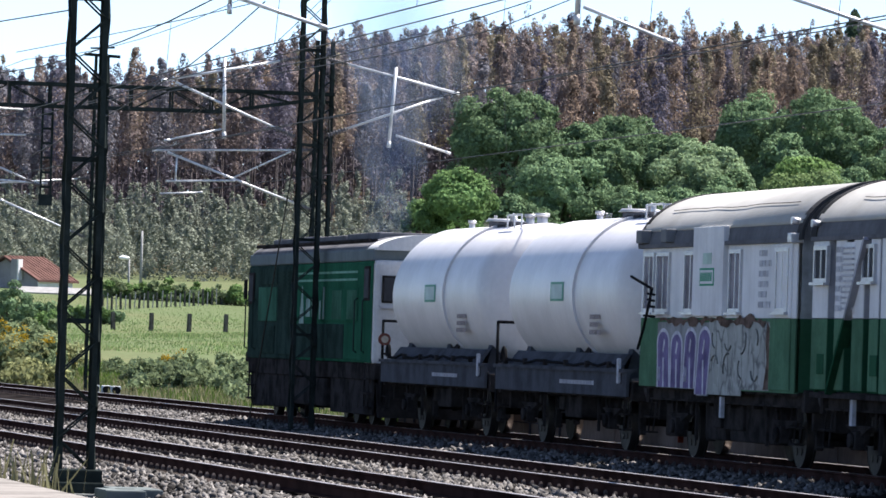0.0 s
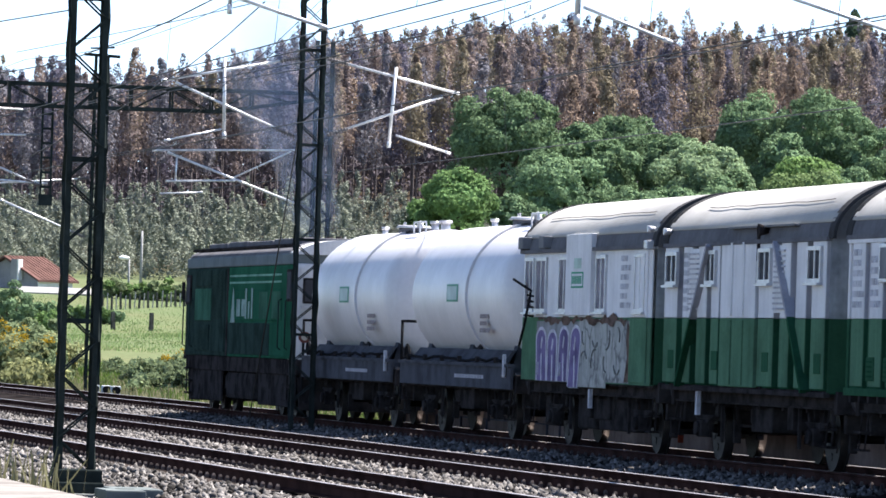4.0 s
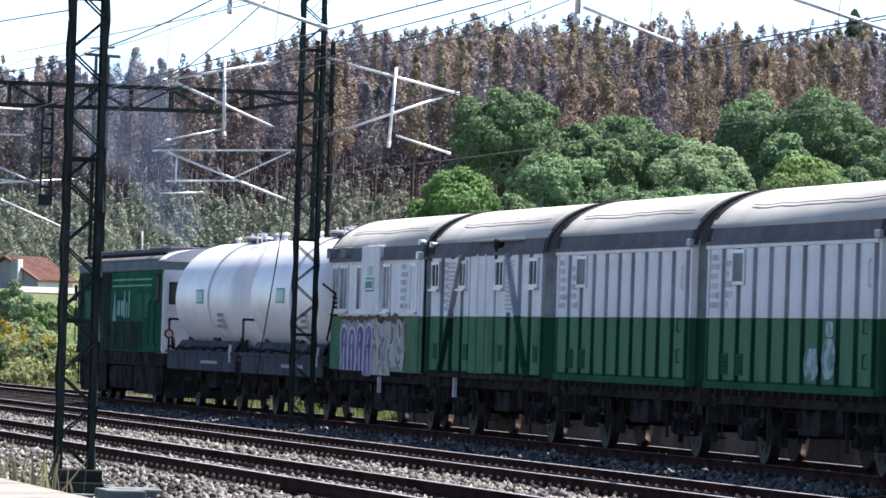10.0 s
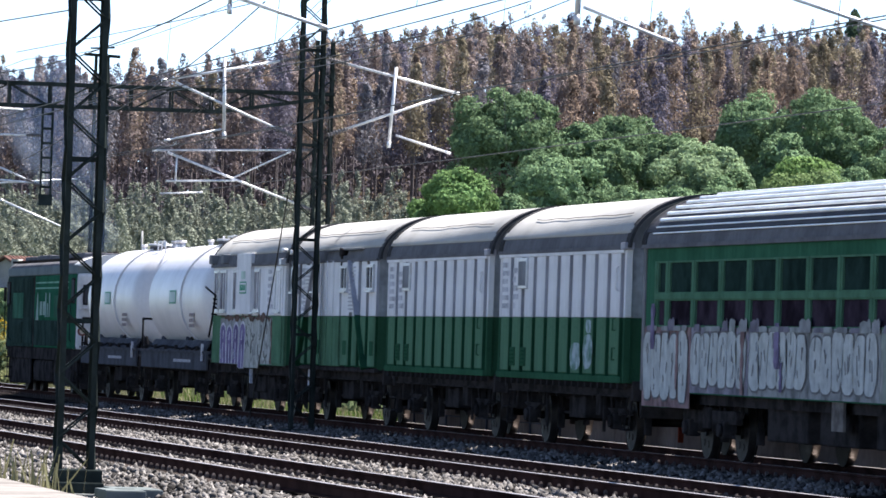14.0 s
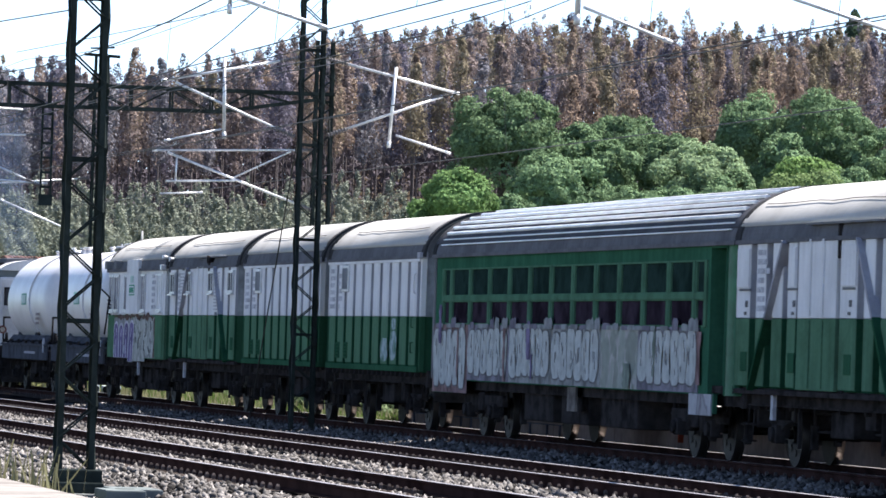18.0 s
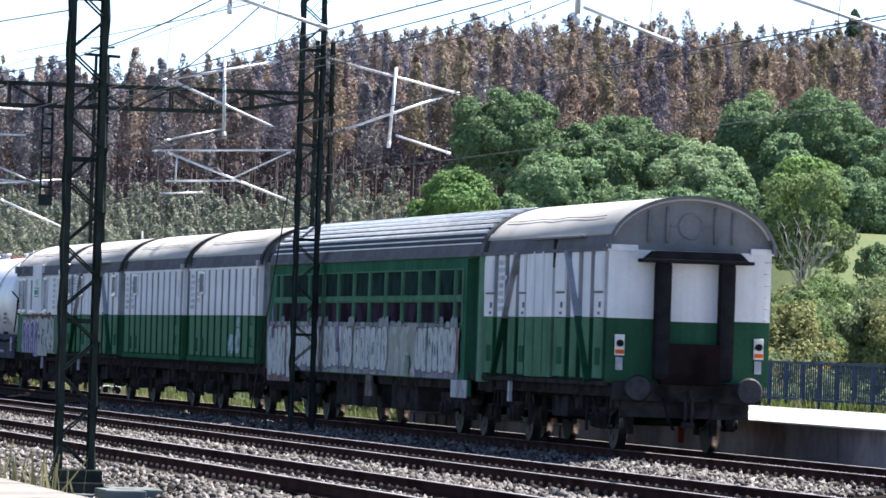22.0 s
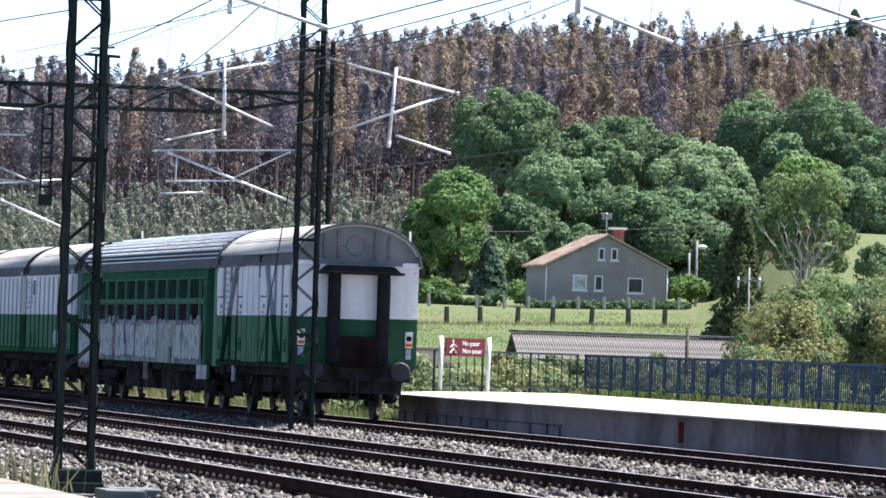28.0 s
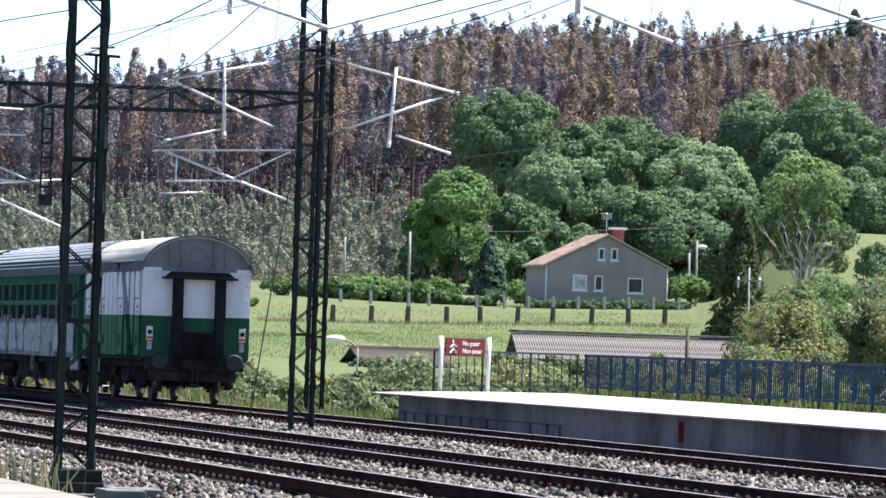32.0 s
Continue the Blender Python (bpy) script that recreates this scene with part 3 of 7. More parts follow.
            bm.faces.new([bm.verts.new((x + wd / 2 + wd / 2 * abs(math.cos(a)) ** 0.6 * (1 if math.cos(a) > 0 else -1) * rg.uniform(0.85, 1.0), -1.506 - 0.001 * wd, (foot_ + top) / 2 + (top - foot_) / 2 * math.sin(a) * rg.uniform(0.85, 1.0))) for a in np.linspace(0, 6.0, 18)])
            part("paint_patch", bm, pm, w, "faded pale sprayed patch over the green")
    return w


def graffiti(name, fill, line, sx, thr, third=None):
    """Old sprayed paint: tall fills with outlines, worn at the edges."""
    if name in MATS:
        return MATS[name]
    m = bpy.data.materials.new(name)
    MATS[name] = m
    m.use_nodes = True
    n, l = m.node_tree.nodes, m.node_tree.links
    b = n["Principled BSDF"]
    b.inputs["Roughness"].default_value = 0.6
    b.inputs["Specular IOR Level"].default_value = 0.1
    tc, mp = n.new("ShaderNodeTexCoord"), n.new("ShaderNodeMapping")
    mp.inputs["Scale"].default_value = (1.35 * sx, 1.0, 1.15 * sx)
    l.new(tc.outputs["Object"], mp.inputs[0])
    wob = n.new("ShaderNodeTexNoise")
    wob.inputs["Scale"].default_value = 2.0
    l.new(mp.outputs[0], wob.inputs["Vector"])
    add = n.new("ShaderNodeVectorMath")
    add.operation = "MULTIPLY_ADD"
    add.inputs[1].default_value = (0.55, 0.55, 0.75)
    l.new(wob.outputs["Color"], add.inputs[0]), l.new(mp.outputs[0], add.inputs[2])
    v = n.new("ShaderNodeTexVoronoi")
    v.feature = "DISTANCE_TO_EDGE"
    v.inputs["Scale"].default_value = 1.0
    v2 = n.new("ShaderNodeTexVoronoi")
    v2.inputs["Scale"].default_value = 1.0
    l.new(add.outputs[0], v.inputs["Vector"]), l.new(add.outputs[0], v2.inputs["Vector"])
    mr = n.new("ShaderNodeMapRange")
    mr.inputs["From Min"].default_value, mr.inputs["From Max"].default_value = 0.03, 0.09
    l.new(v.outputs["Distance"], mr.inputs["Value"])
    # the outlines are worn away in places
    gone_, keep, top_ = n.new("ShaderNodeTexNoise"), n.new("ShaderNodeMapRange"), n.new("ShaderNodeMath")
    gone_.inputs["Scale"].default_value = 2.2
    l.new(tc.outputs["Object"], gone_.inputs["Vector"]), l.new(gone_.outputs["Fac"], keep.inputs["Value"])
    keep.inputs["From Min"].default_value, keep.inputs["From Max"].default_value = 0.44, 0.60
    top_.operation = "MAXIMUM"
    l.new(mr.outputs[0], top_.inputs[0]), l.new(keep.outputs[0], top_.inputs[1])
    mix = n.new("ShaderNodeMix")
    mix.data_type = "RGBA"
    mix.inputs["A"].default_value = (*line, 1)
    l.new(top_.outputs[0], mix.inputs["Factor"])
    fm = n.new("ShaderNodeMix")
    fm.data_type = "RGBA"
    fm.inputs["A"].default_value, fm.inputs["B"].default_value = (*fill, 1), (*(third or tuple(c * 0.75 for c in fill)), 1)
    gt = n.new("ShaderNodeMapRange")
    gt.inputs["From Min"].default_value, gt.inputs["From Max"].default_value = thr, thr + 0.08
    sep = n.new("ShaderNodeSeparateColor")
    l.new(v2.outputs["Color"], sep.inputs[0]), l.new(sep.outputs[0], gt.inputs["Value"]), l.new(gt.outputs[0], fm.inputs["Factor"])
    l.new(fm.outputs["Result"], mix.inputs["B"])
    nz = n.new("ShaderNodeTexNoise")
    nz.inputs["Scale"].default_value, nz.inputs["Detail"].default_value = 5, 5
    l.new(tc.outputs["Object"], nz.inputs["Vector"])
    sc = n.new("ShaderNodeMapRange")
    sc.inputs["To Min"].default_value, sc.inputs["To Max"].default_value = 0.6, 1.35
    l.new(nz.outputs["Fac"], sc.inputs["Value"])
    vm = n.new("ShaderNodeVectorMath")
    vm.operation = "SCALE"
    l.new(mix.outputs["Result"], vm.inputs[0]), l.new(sc.outputs[0], vm.inputs["Scale"])
    l.new(vm.outputs[0], b.inputs["Base Color"])
    return m


# ---- braced vans ----
def braced_van(a0, a1, label, windows=False, last=False):
    w, h = vehicle("braced_van", a0, a1, label)
    running_gear(w, h, (-h + 1.7, h - 1.7))
    buffers(w, h)
    core(w, h)
    ends(w, h, last=last)
    vault(w, h, last=last)
    for x0, x1 in ((-h, -1.45), (1.05, h)):
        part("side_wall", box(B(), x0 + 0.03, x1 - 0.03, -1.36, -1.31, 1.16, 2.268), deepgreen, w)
        part("side_wall", box(B(), x0 + 0.03, x1 - 0.03, -1.36, -1.31, 2.272, 3.45), dimwhite, w)
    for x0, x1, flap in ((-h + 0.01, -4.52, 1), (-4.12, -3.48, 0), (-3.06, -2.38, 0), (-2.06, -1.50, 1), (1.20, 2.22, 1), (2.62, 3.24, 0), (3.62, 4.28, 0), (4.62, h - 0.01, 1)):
        # frame edges are coloured dark for the shade between the panels
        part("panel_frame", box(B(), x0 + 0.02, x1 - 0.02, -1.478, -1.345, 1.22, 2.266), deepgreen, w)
        part("panel_frame", box(B(), x0 + 0.02, x1 - 0.02, -1.478, -1.345, 2.274, 3.42), dimwhite, w)
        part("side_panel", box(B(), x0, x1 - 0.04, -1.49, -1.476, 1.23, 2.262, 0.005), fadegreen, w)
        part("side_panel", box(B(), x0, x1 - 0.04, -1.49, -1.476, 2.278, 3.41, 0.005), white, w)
        if flap and not windows:
            part("vent_flap", box(B(), x0 + 0.08, x1 - 0.06, -1.515, -1.485, 2.74, 3.34, 0.01), white, w)
    # black sheet put in for the shade of the door recess
    part("side_panel", box(B(), -1.48, 1.08, -1.40, -1.36, 1.16, 3.45), under, w, "black sheet for the shaded recess behind the sliding door")
    for z0, z1, m in ((1.20, 2.268, green), (2.272, 3.48, white)):
        bm = B()
        box(bm, -1.38, 0.98, -1.50, -1.43, z0, z1, 0.015)
        for x in (-0.6, 0.2):
            box(bm, x - 0.06, x + 0.06, -1.525, -1.49, z0 + 0.03, z1 - 0.03, 0.012)
        part("sliding_door", bm, fadegreen if m is green else m, w)
    part("door_rail", box(B(), -0.9, 3.5, -1.52, -1.42, 3.66, 3.70, 0.01), endgrey, w)
    for x0, x1 in ((-2.12, -4.15), (2.42, 4.45)):
        xm = x0 + (x1 - x0) * (3.42 - 2.27) / (3.42 - 1.18)
        part("brace", bar(B(), (x0, -1.51, 3.42), (xm, -1.51, 2.27), 0.16, 0.07), mat("brace_grey", (0.36, 0.36, 0.40), 0.6, var=0.15, streak=0.15), w, "grey upper diagonal brace")
        part("brace", bar(B(), (xm, -1.51, 2.27), (x1, -1.51, 1.18), 0.16, 0.07), deepgreen, w)
    for x in (-h + 0.62, -1.72, 1.75, h - 0.42):
        bm = B()
        box(bm, x - 0.34, x + 0.34, -1.515, -1.48, 2.69, 2.725, 0.005)
        box(bm, x + 0.05, x + 0.17, -1.51, -1.48, 2.44, 2.54, 0.005)
        box(bm, x - 0.02, x + 0.10, -1.51, -1.48, 2.32, 2.37, 0.005)
        if not windows:
            part("flap_latch", bm, endgrey, w)
        else:
            bm.free()
        part("label_holder", box(B(), x - 0.2, x + 0.2, -1.505, -1.48, 1.45, 1.75, 0.01), green, w)
    bm = B()
    box(bm, -h - 0.02, h + 0.02, -1.49, -1.40, 1.10, 1.18, 0.01)
    part("bottom_rail", bm, under, w)
    # black strip stands in for the shadow at the door's edge
    part("door_stop", box(B(), 1.0, 1.06, -1.50, -1.43, 3.15, 3.66, 0.01), under, w)
    marks(w, -h + 1.42, 2.35, 3.35, 0.6, 7, int(-a0) + 1, y=-1.494)
    bm = B()
    box(bm, -h + 2.2, -h + 2.35, -1.42, -1.36, 0.72, 1.14)
    part("label_plate", bm, pale, w, "pale plate hung below the floor")
    if windows:
        for x0, x1 in ((-h + 0.25, -h + 0.95), (-2.35, -1.75), (1.3, 2.0), (h - 1.0, h - 0.3)):
            win(w, x0, x1, 2.86, 3.28, y=-1.50)
        for x in (-h + 2.2, 2.6):
            f = part("louvre", box(B(), x - 0.36, x + 0.36, -1.50, -1.42, 2.35, 3.38, 0.01), white, w)
            for k in range(12):
                part("slat", box(B(), x - 0.33, x + 0.33, -1.53, -1.495, 2.40 + k * 0.08, 2.43 + k * 0.08), pale, f)
        bm = B()
        tube(bm, (-h + 0.1, -1.56, 3.68), (-h + 0.1, -1.42, 3.68), 0.06, 0.04, 12)
        part("lamp", bm, alu, w, "small round side lamp")
        bm = B()
        tube(bm, (1.5, -1.6, 3.62), (1.5, -1.42, 3.62), 0.10, 0.05, 12)
        part("lamp", bm, under, w)
    if last:
        e = h
        for y in (-0.50, 0.62):
            bm = B()
            box(bm, e, e + 0.32, y - 0.14, y + 0.14, 1.22, 3.28, 0.10)
            part("gangway_post", bm, rubber, w, "padded black gangway column")
        bm = B()
        sweep(bm, [(-0.86, 3.28), (0.98, 3.28), (0.80, 3.44), (-0.68, 3.44)], e, e + 0.36)
        box(bm, e, e + 0.42, -0.92, 1.04, 3.24, 3.30, 0.01)
        part("gangway_hood", bm, rubber, w, "black rubber gangway hood")
        part("end_door", box(B(), e, e + 0.03, -0.5, 0.54, 1.5, 3.24, 0.01), white, w)
        part("end_door", box(B(), e + 0.002, e + 0.034, -0.5, 0.54, 1.3, 2.24, 0.01), green, w)
        bm = B()
        box(bm, e + 0.02, e + 0.30, -0.52, 0.56, 1.16, 1.86, 0.02)
        part("bridge_plate", bm, mat("bridge_plate_rust", (0.018, 0.012, 0.012), 0.8, var=0.3), w, "raised dark rusty gangway plate")
        for y in (-1.20, 1.24):
            f = part("tail_plate", box(B(), e + 0.01, e + 0.05, y - 0.085, y + 0.085, 1.63, 1.99, 0.01), mat("plate_white", (0.75, 0.74, 0.70), 0.5, var=0.1), w, "white tail marker plate with an orange bar")
            part("tail_lamp", tube(B(), (e + 0.04, y, 1.84), (e + 0.10, y, 1.84), 0.06, seg=16), rubber, f)
            part("tail_bar", box(B(), e + 0.045, e + 0.06, y - 0.075, y + 0.075, 1.66, 1.73), tail, f)
            part("plate_bracket", box(B(), e + 0.01, e + 0.03, y - 0.06, y + 0.06, 1.38, 1.60), pale, w)
        part("end_rail", box(B(), e - 0.02, e + 0.06, -1.47, -0.93, 3.42, 3.53, 0.01), white, w)
        part("end_rail", box(B(), e - 0.02, e + 0.06, 1.05, 1.47, 3.42, 3.53, 0.01), white, w)
        bm = B()
        for k in range(6):
            path_tube(bm, [(e, 1.33, 2.3 + k * 0.2), (e + 0.07, 1.33, 2.3 + k * 0.2), (e + 0.07, 1.43, 2.3 + k * 0.2), (e, 1.43, 2.3 + k * 0.2)], 0.012)
        part("ladder_rung", bm, white, w)
    return w


braced_van(-10.9, 0.0, "white and green braced goods van, last of the train", last=True)
ribbed_van(-49.6, -38.6, "white and green ribbed van with a pale sprayed patch", tagged_paint=True)
ribbed_van(-61.6, -50.85, "white and green ribbed van with vaulted grey roof")
braced_van(-73.9, -62.9, "white and green braced crew van with small windows", windows=True)

# ---- crew hut wagon ----
w, h = vehicle("crew_wagon", -86.0, -75.05, "white and green crew wagon with sprayed graffiti panel")
running_gear(w, h, (-h + 1.8, h - 1.8))
buffers(w, h)
core(w, h)
ends(w, h)
vault(w, h)
part("side_wall", box(B(), -h, h, -1.45, -1.38, 1.14, 2.268), fadegreen, w)
part("side_wall", box(B(), -h, h, -1.45, -1.38, 2.272, 3.45), white, w)
part("side_panel", box(B(), -1.3, 0.85, -1.535, -1.44, 2.3, 3.72, 0.01), white, w, "white plate up to the roof edge")
for x0, x1 in ((-5.15, -4.5), (-4.2, -3.35), (-2.1, -1.35), (1.1, 1.8), (4.25, 4.95)):
    win(w, x0, x1, 2.42, 3.28, y=-1.452, bars=1, pane=paleglass)
part("door", box(B(), 3.9, 5.2, -1.475, -1.44, 2.275, 3.4, 0.012), white, w)
part("door", box(B(), 3.9, 5.2, -1.475, -1.44, 1.18, 2.265, 0.012), fadegreen, w)
f = part("logo_plate", box(B(), -0.75, 0.25, -1.542, -1.534, 2.78, 3.06), mat("logo_green", (0.05, 0.30, 0.18), 0.5, var=0.1), w, "green-framed company mark as plain bars")
part("logo_field", box(B(), -0.70, 0.20, -1.546, -1.541, 2.81, 3.03), white, f)
bm = B()
for k in range(6):
    box(bm, -0.66 + k * 0.14, -0.57 + k * 0.14, -1.550, -1.545, 2.85, 2.99)
part("logo_bar", bm, MATS["logo_green"], f)
bm = B()
box(bm, -0.55, 0.05, -1.542, -1.534, 3.12, 3.3)
part("emblem", bm, mat("emblem_pale", (0.45, 0.58, 0.52), 0.6, var=0.15), w, "faded pale green emblem")
part("graffiti_panel", box(B(), -0.32, 2.0, -1.458, -1.451, 1.06, 2.24), graffiti("paint_grey", (0.30, 0.31, 0.30), (0.10, 0.105, 0.11), 1.7, 0.55, (0.25, 0.26, 0.25)), w, "grey sprayed graffiti over the lower side")
part("graffiti_panel", box(B(), 2.0, 3.84, -1.457, -1.451, 1.16, 2.22), MATS["paint_grey"], w, "grey sprayed graffiti over the lower side")
part("graffiti_panel", box(B(), -4.1, -1.1, -1.460, -1.451, 1.13, 2.20), mat("paint_ground_grey", (0.33, 0.34, 0.35), 0.7, var=0.2, scale=1.5, fine=8, streak=0.2), w, "lilac and white sprayed graffiti letters")
part("graffiti_panel", box(B(), -1.1, -0.32, -1.460, -1.451, 1.03, 2.20), MATS["paint_ground_grey"], w)
linem, purple = mat("paint_white_line", (0.56, 0.55, 0.62), 0.6, var=0.2, scale=4), mat("paint_purple", (0.20, 0.165, 0.30), 0.6, var=0.25, scale=2.5, fine=12)
# each letter: an arch with a thick white outline, a purple fill and white inner strokes
for k, (x, wd, foot, tip) in enumerate(((-4.02, 0.96, 1.14, 2.10), (-3.08, 0.90, 1.14, 2.06), (-2.16, 0.92, 1.14, 2.12), (-1.24, 0.92, 1.05, 2.14))):
    for inset, yy, m in ((0.0, -1.463, linem), (0.085, -1.466, purple)):
        bm = B()
        r = wd / 2 - inset
        lean = 0.10 * (k - 1)
        rim = [(x + wd / 2 + lean + r * math.cos(a), tip - 0.24 + (0.24 - inset * 0.7) * math.sin(a)) for a in np.linspace(0, math.pi, 12)]
        bm.faces.new([bm.verts.new((a, yy, b)) for a, b in [(x + inset, foot), (x + wd - inset, foot)] + rim])
        part("graffiti_letter", bm, m, w, "sprayed letter shape in purple with a white outline")
    for p, q in (((0.50, 0.0), (0.46, 0.50)), ((0.42, 0.60), (0.52, 0.80)), ((0.24, 0.10), (0.24, 0.34)))[: 3 - k % 2]:
        part("graffiti_stroke", bar(B(), (x + wd * p[0] + 0.06 * k, -1.469 - 0.001 * k, foot + (tip - foot) * p[1]), (x + wd * q[0] + 0.06 * k, -1.469 - 0.001 * k, foot + (tip - foot) * q[1]), 0.004, 0.085), linem, w)
# dark rounded strokes on the grey part
strokem = mat("paint_dark_grey", (0.16, 0.165, 0.165), 0.6, var=0.2, scale=4)
for k in range(8):
    cx, cz, rr = 0.15 + 0.92 * (k % 4), 1.95 - 0.46 * (k // 4), 0.15 + 0.04 * (k % 3)
    bm = B()
    path_tube(bm, [(cx + rr * 1.3 * math.cos(t), -1.462, cz + rr * math.sin(t)) for t in np.linspace(2.6 + k, 4.6 + k * 1.05, 9)], 0.014, 5)
    part("graffiti_stroke", bm, strokem, w)
# filler boxes added to keep the gap below this wagon dark
for x0, x1 in ((-5.35, -4.4), (-2.4, -0.9), (-0.6, 2.4)):
    part("equipment_box", box(B(), x0, x1, -1.0, 0.6, 0.32, 0.98, 0.04), under, w)
bm = B()
rg = random.Random(5)
top, foot = [], []
for k in range(35):
    x = -3.9 + k * 0.222
    top.append(bm.verts.new((x, -1.470, 2.25 + rg.uniform(-0.03, 0.10) * (0.3 + k / 40))))
    foot.append(bm.verts.new((x, -1.470, 2.21 + rg.uniform(-0.10, 0.03))))
for k in range(34):
    bm.faces.new((foot[k], foot[k + 1], top[k + 1], top[k]))
part("rust_stain", bm, rusty, w, "ragged rusty edge above the graffiti")
bm = B()
bm.faces.new([bm.verts.new((x, -1.462, z)) for x, z in ((3.5, 1.17), (3.95, 1.19), (3.86, 1.4), (3.98, 1.6), (3.82, 1.85), (3.9, 2.1), (3.68, 2.22), (3.6, 1.9), (3.7, 1.6))])
part("rust_stain", bm, rusty, w)
marks(w, 3.0, 2.4, 3.35, 0.8, 6, 77, y=-1.455)
bm = B()
path_tube(bm, [(-h + 0.1, -1.66, 2.95), (-h + 1.75, -1.66, 2.74), (-h + 1.55, -1.66, 2.5), (-h + 1.1, -1.64, 2.1), (-h + 0.6, -1.62, 1.75)], 0.024)
for z in (2.66, 2.56, 2.46):
    path_tube(bm, [(-h + 1.45, -1.66, z), (-h + 1.95, -1.66, z - 0.02)], 0.022)
path_tube(bm, [(-h + 1.1, -1.64, 2.3), (-h + 1.9, -1.64, 2.28)], 0.022)
part("spray_arm", bm, rubber, w, "folded black spraying arm at the corner")
bm = B()
box(bm, -h + 0.1, -h + 0.5, -1.6, -1.42, 3.5, 3.72, 0.02)
box(bm, -h + 2.0, -h + 2.4, -1.6, -1.42, 3.5, 3.72, 0.02)
part("side_box", bm, endgrey, w)
bm = B()
box(bm, h - 0.1, h + 0.15, -1.60, -1.40, 3.40, 3.55, 0.02)
part("side_box", bm, alu, w)
bm = B()
box(bm, 0.4, 0.52, -1.42, -1.36, 0.7, 1.03)
part("label_plate", bm, pale, w)
part("side_lamp", tube(B(), (h - 0.1, -1.54, 3.74), (h - 0.1, -1.40, 3.74), 0.06, 0.04, 12), alu, w)

# ---- coach with grilled windows ----
w, h = vehicle("passenger_coach", -37.1, -11.1, "long green coach with graffiti and two rows of panes", "railway coach")
buffers(w, h)
for s in (-1, 1):
    part("sole_bar", box(B(), -h, h, s * 1.2 - 0.05, s * 1.2 + 0.05, 0.88, 1.16), under, w)
for cx in (-9.2, 9.2):
    for d in (-1.25, 1.25):
        axle(w, cx + d)
    bm = B()
    for s in (-1, 1):
        box(bm, cx - 1.9, cx + 1.9, s * 1.10 - 0.06, s * 1.10 + 0.06, 0.58, 0.80, 0.03)
        for d in (-0.5, 0.5):
            tube(bm, (cx + d, s * 1.1, 0.45), (cx + d, s * 1.1, 0.8), 0.12, seg=10)
    box(bm, cx - 0.3, cx + 0.3, -1.2, 1.2, 0.5, 0.85, 0.03)
    part("bogie_frame", bm, under, w)
for x0, x1 in ((-5.2, -2.6), (-1.8, 0.6), (1.6, 4.6)):
    part("equipment_box", box(B(), x0, x1, -1.15, 0.2, 0.38, 1.0, 0.04), under, w)
part("hanging_plate", box(B(), -0.1, 0.6, -1.40, -1.36, 0.62, 1.12), mat("plate_dirty", (0.20, 0.18, 0.165), 0.8, var=0.3, scale=3, fine=14), w, "dirty pale plate hung below the floor")
cgreen = mat("coach_green", (0.0396, 0.127, 0.0778), 0.45, var=0.15, scale=1.2, fine=16, streak=0.2)
frameg = mat("window_frame_green", (0.085, 0.185, 0.118), 0.5, var=0.15, scale=2, fine=20, streak=0.15)
part("floor", box(B(), -h + 0.1, h - 0.1, -1.38, 1.38, 1.08, 1.2), under, w)
part("side_wall", box(B(), -h + 0.05, h - 0.05, 1.38, 1.44, 1.08, 3.45), cgreen, w)
for e in (-1, 1):
    x0, x1 = sorted((e * h, e * (h - 0.08)))
    part("end_wall", box(B(), x0, x1, -1.43, 1.43, 1.08, 3.45), cgreen, w)
    part("end_gable", sweep(B(), [(1.45, 3.45)] + arc(1.45, 3.45, 0.88, 0, 180, 24) + [(-1.45, 3.45)], x0 - 0.002, x1 + 0.002), endgrey, w)
part("side_wall", box(B(), -h, 11.2, -1.45, -1.38, 1.05, 2.13), cgreen, w)
part("side_wall", box(B(), -h, 11.2, -1.45, -1.38, 3.19, 3.45), cgreen, w)
part("side_wall", box(B(), -h, -12.1, -1.45, -1.38, 2.13, 3.19), cgreen, w)
part("side_wall", box(B(), 10.95, 11.2, -1.45, -1.38, 2.13, 3.19), cgreen, w)
part("door", box(B(), 11.2, 12.3, -1.22, -1.17, 1.06, 3.45, 0.01), cgreen, w, "entrance door set back in its recess")
part("door_post", box(B(), 11.14, 11.2, -1.38, -1.17, 1.06, 3.45), cgreen, w)
part("door_header", box(B(), 11.2, 12.3, -1.45, -1.17, 3.38, 3.45), cgreen, w)
part("door_post", box(B(), 12.25, 12.31, -1.44, -1.17, 1.05, 3.45), cgreen, w)
cbm = B()
arcp = [(12.3 + 0.62 * math.sin(a), -1.43 + 0.30 * (1 - math.cos(a))) for a in np.linspace(0, math.pi / 2, 10)]
ca = [cbm.verts.new((x_, y_, 1.05)) for x_, y_ in arcp]
cb_ = [cbm.verts.new((x_, y_, 3.45)) for x_, y_ in arcp]
for i_ in range(9):
    cbm.faces.new((ca[i_], ca[i_ + 1], cb_[i_ + 1], cb_[i_])).smooth = True
part("corner_panel", cbm, mat("coach_corner_green", (0.030, 0.150, 0.078), 0.5, spec=0.1, var=0.2, scale=2, fine=14, streak=0.25), w, "glossy rounded green corner of the coach")
# dark sheet added behind the panes for the unlit interior
part("interior_screen", box(B(), -12.1, 10.95, -1.30, -1.26, 1.3, 3.4), mat("coach_inside", (0.02, 0.03, 0.03), 0.9, var=0.3), w, "dark sheet standing in for the unlit coach interior")
cols = [-12.08 + 0.85 + (10.93 - 0.85 + 12.08 - 0.85) * k / 11 for k in range(12)]
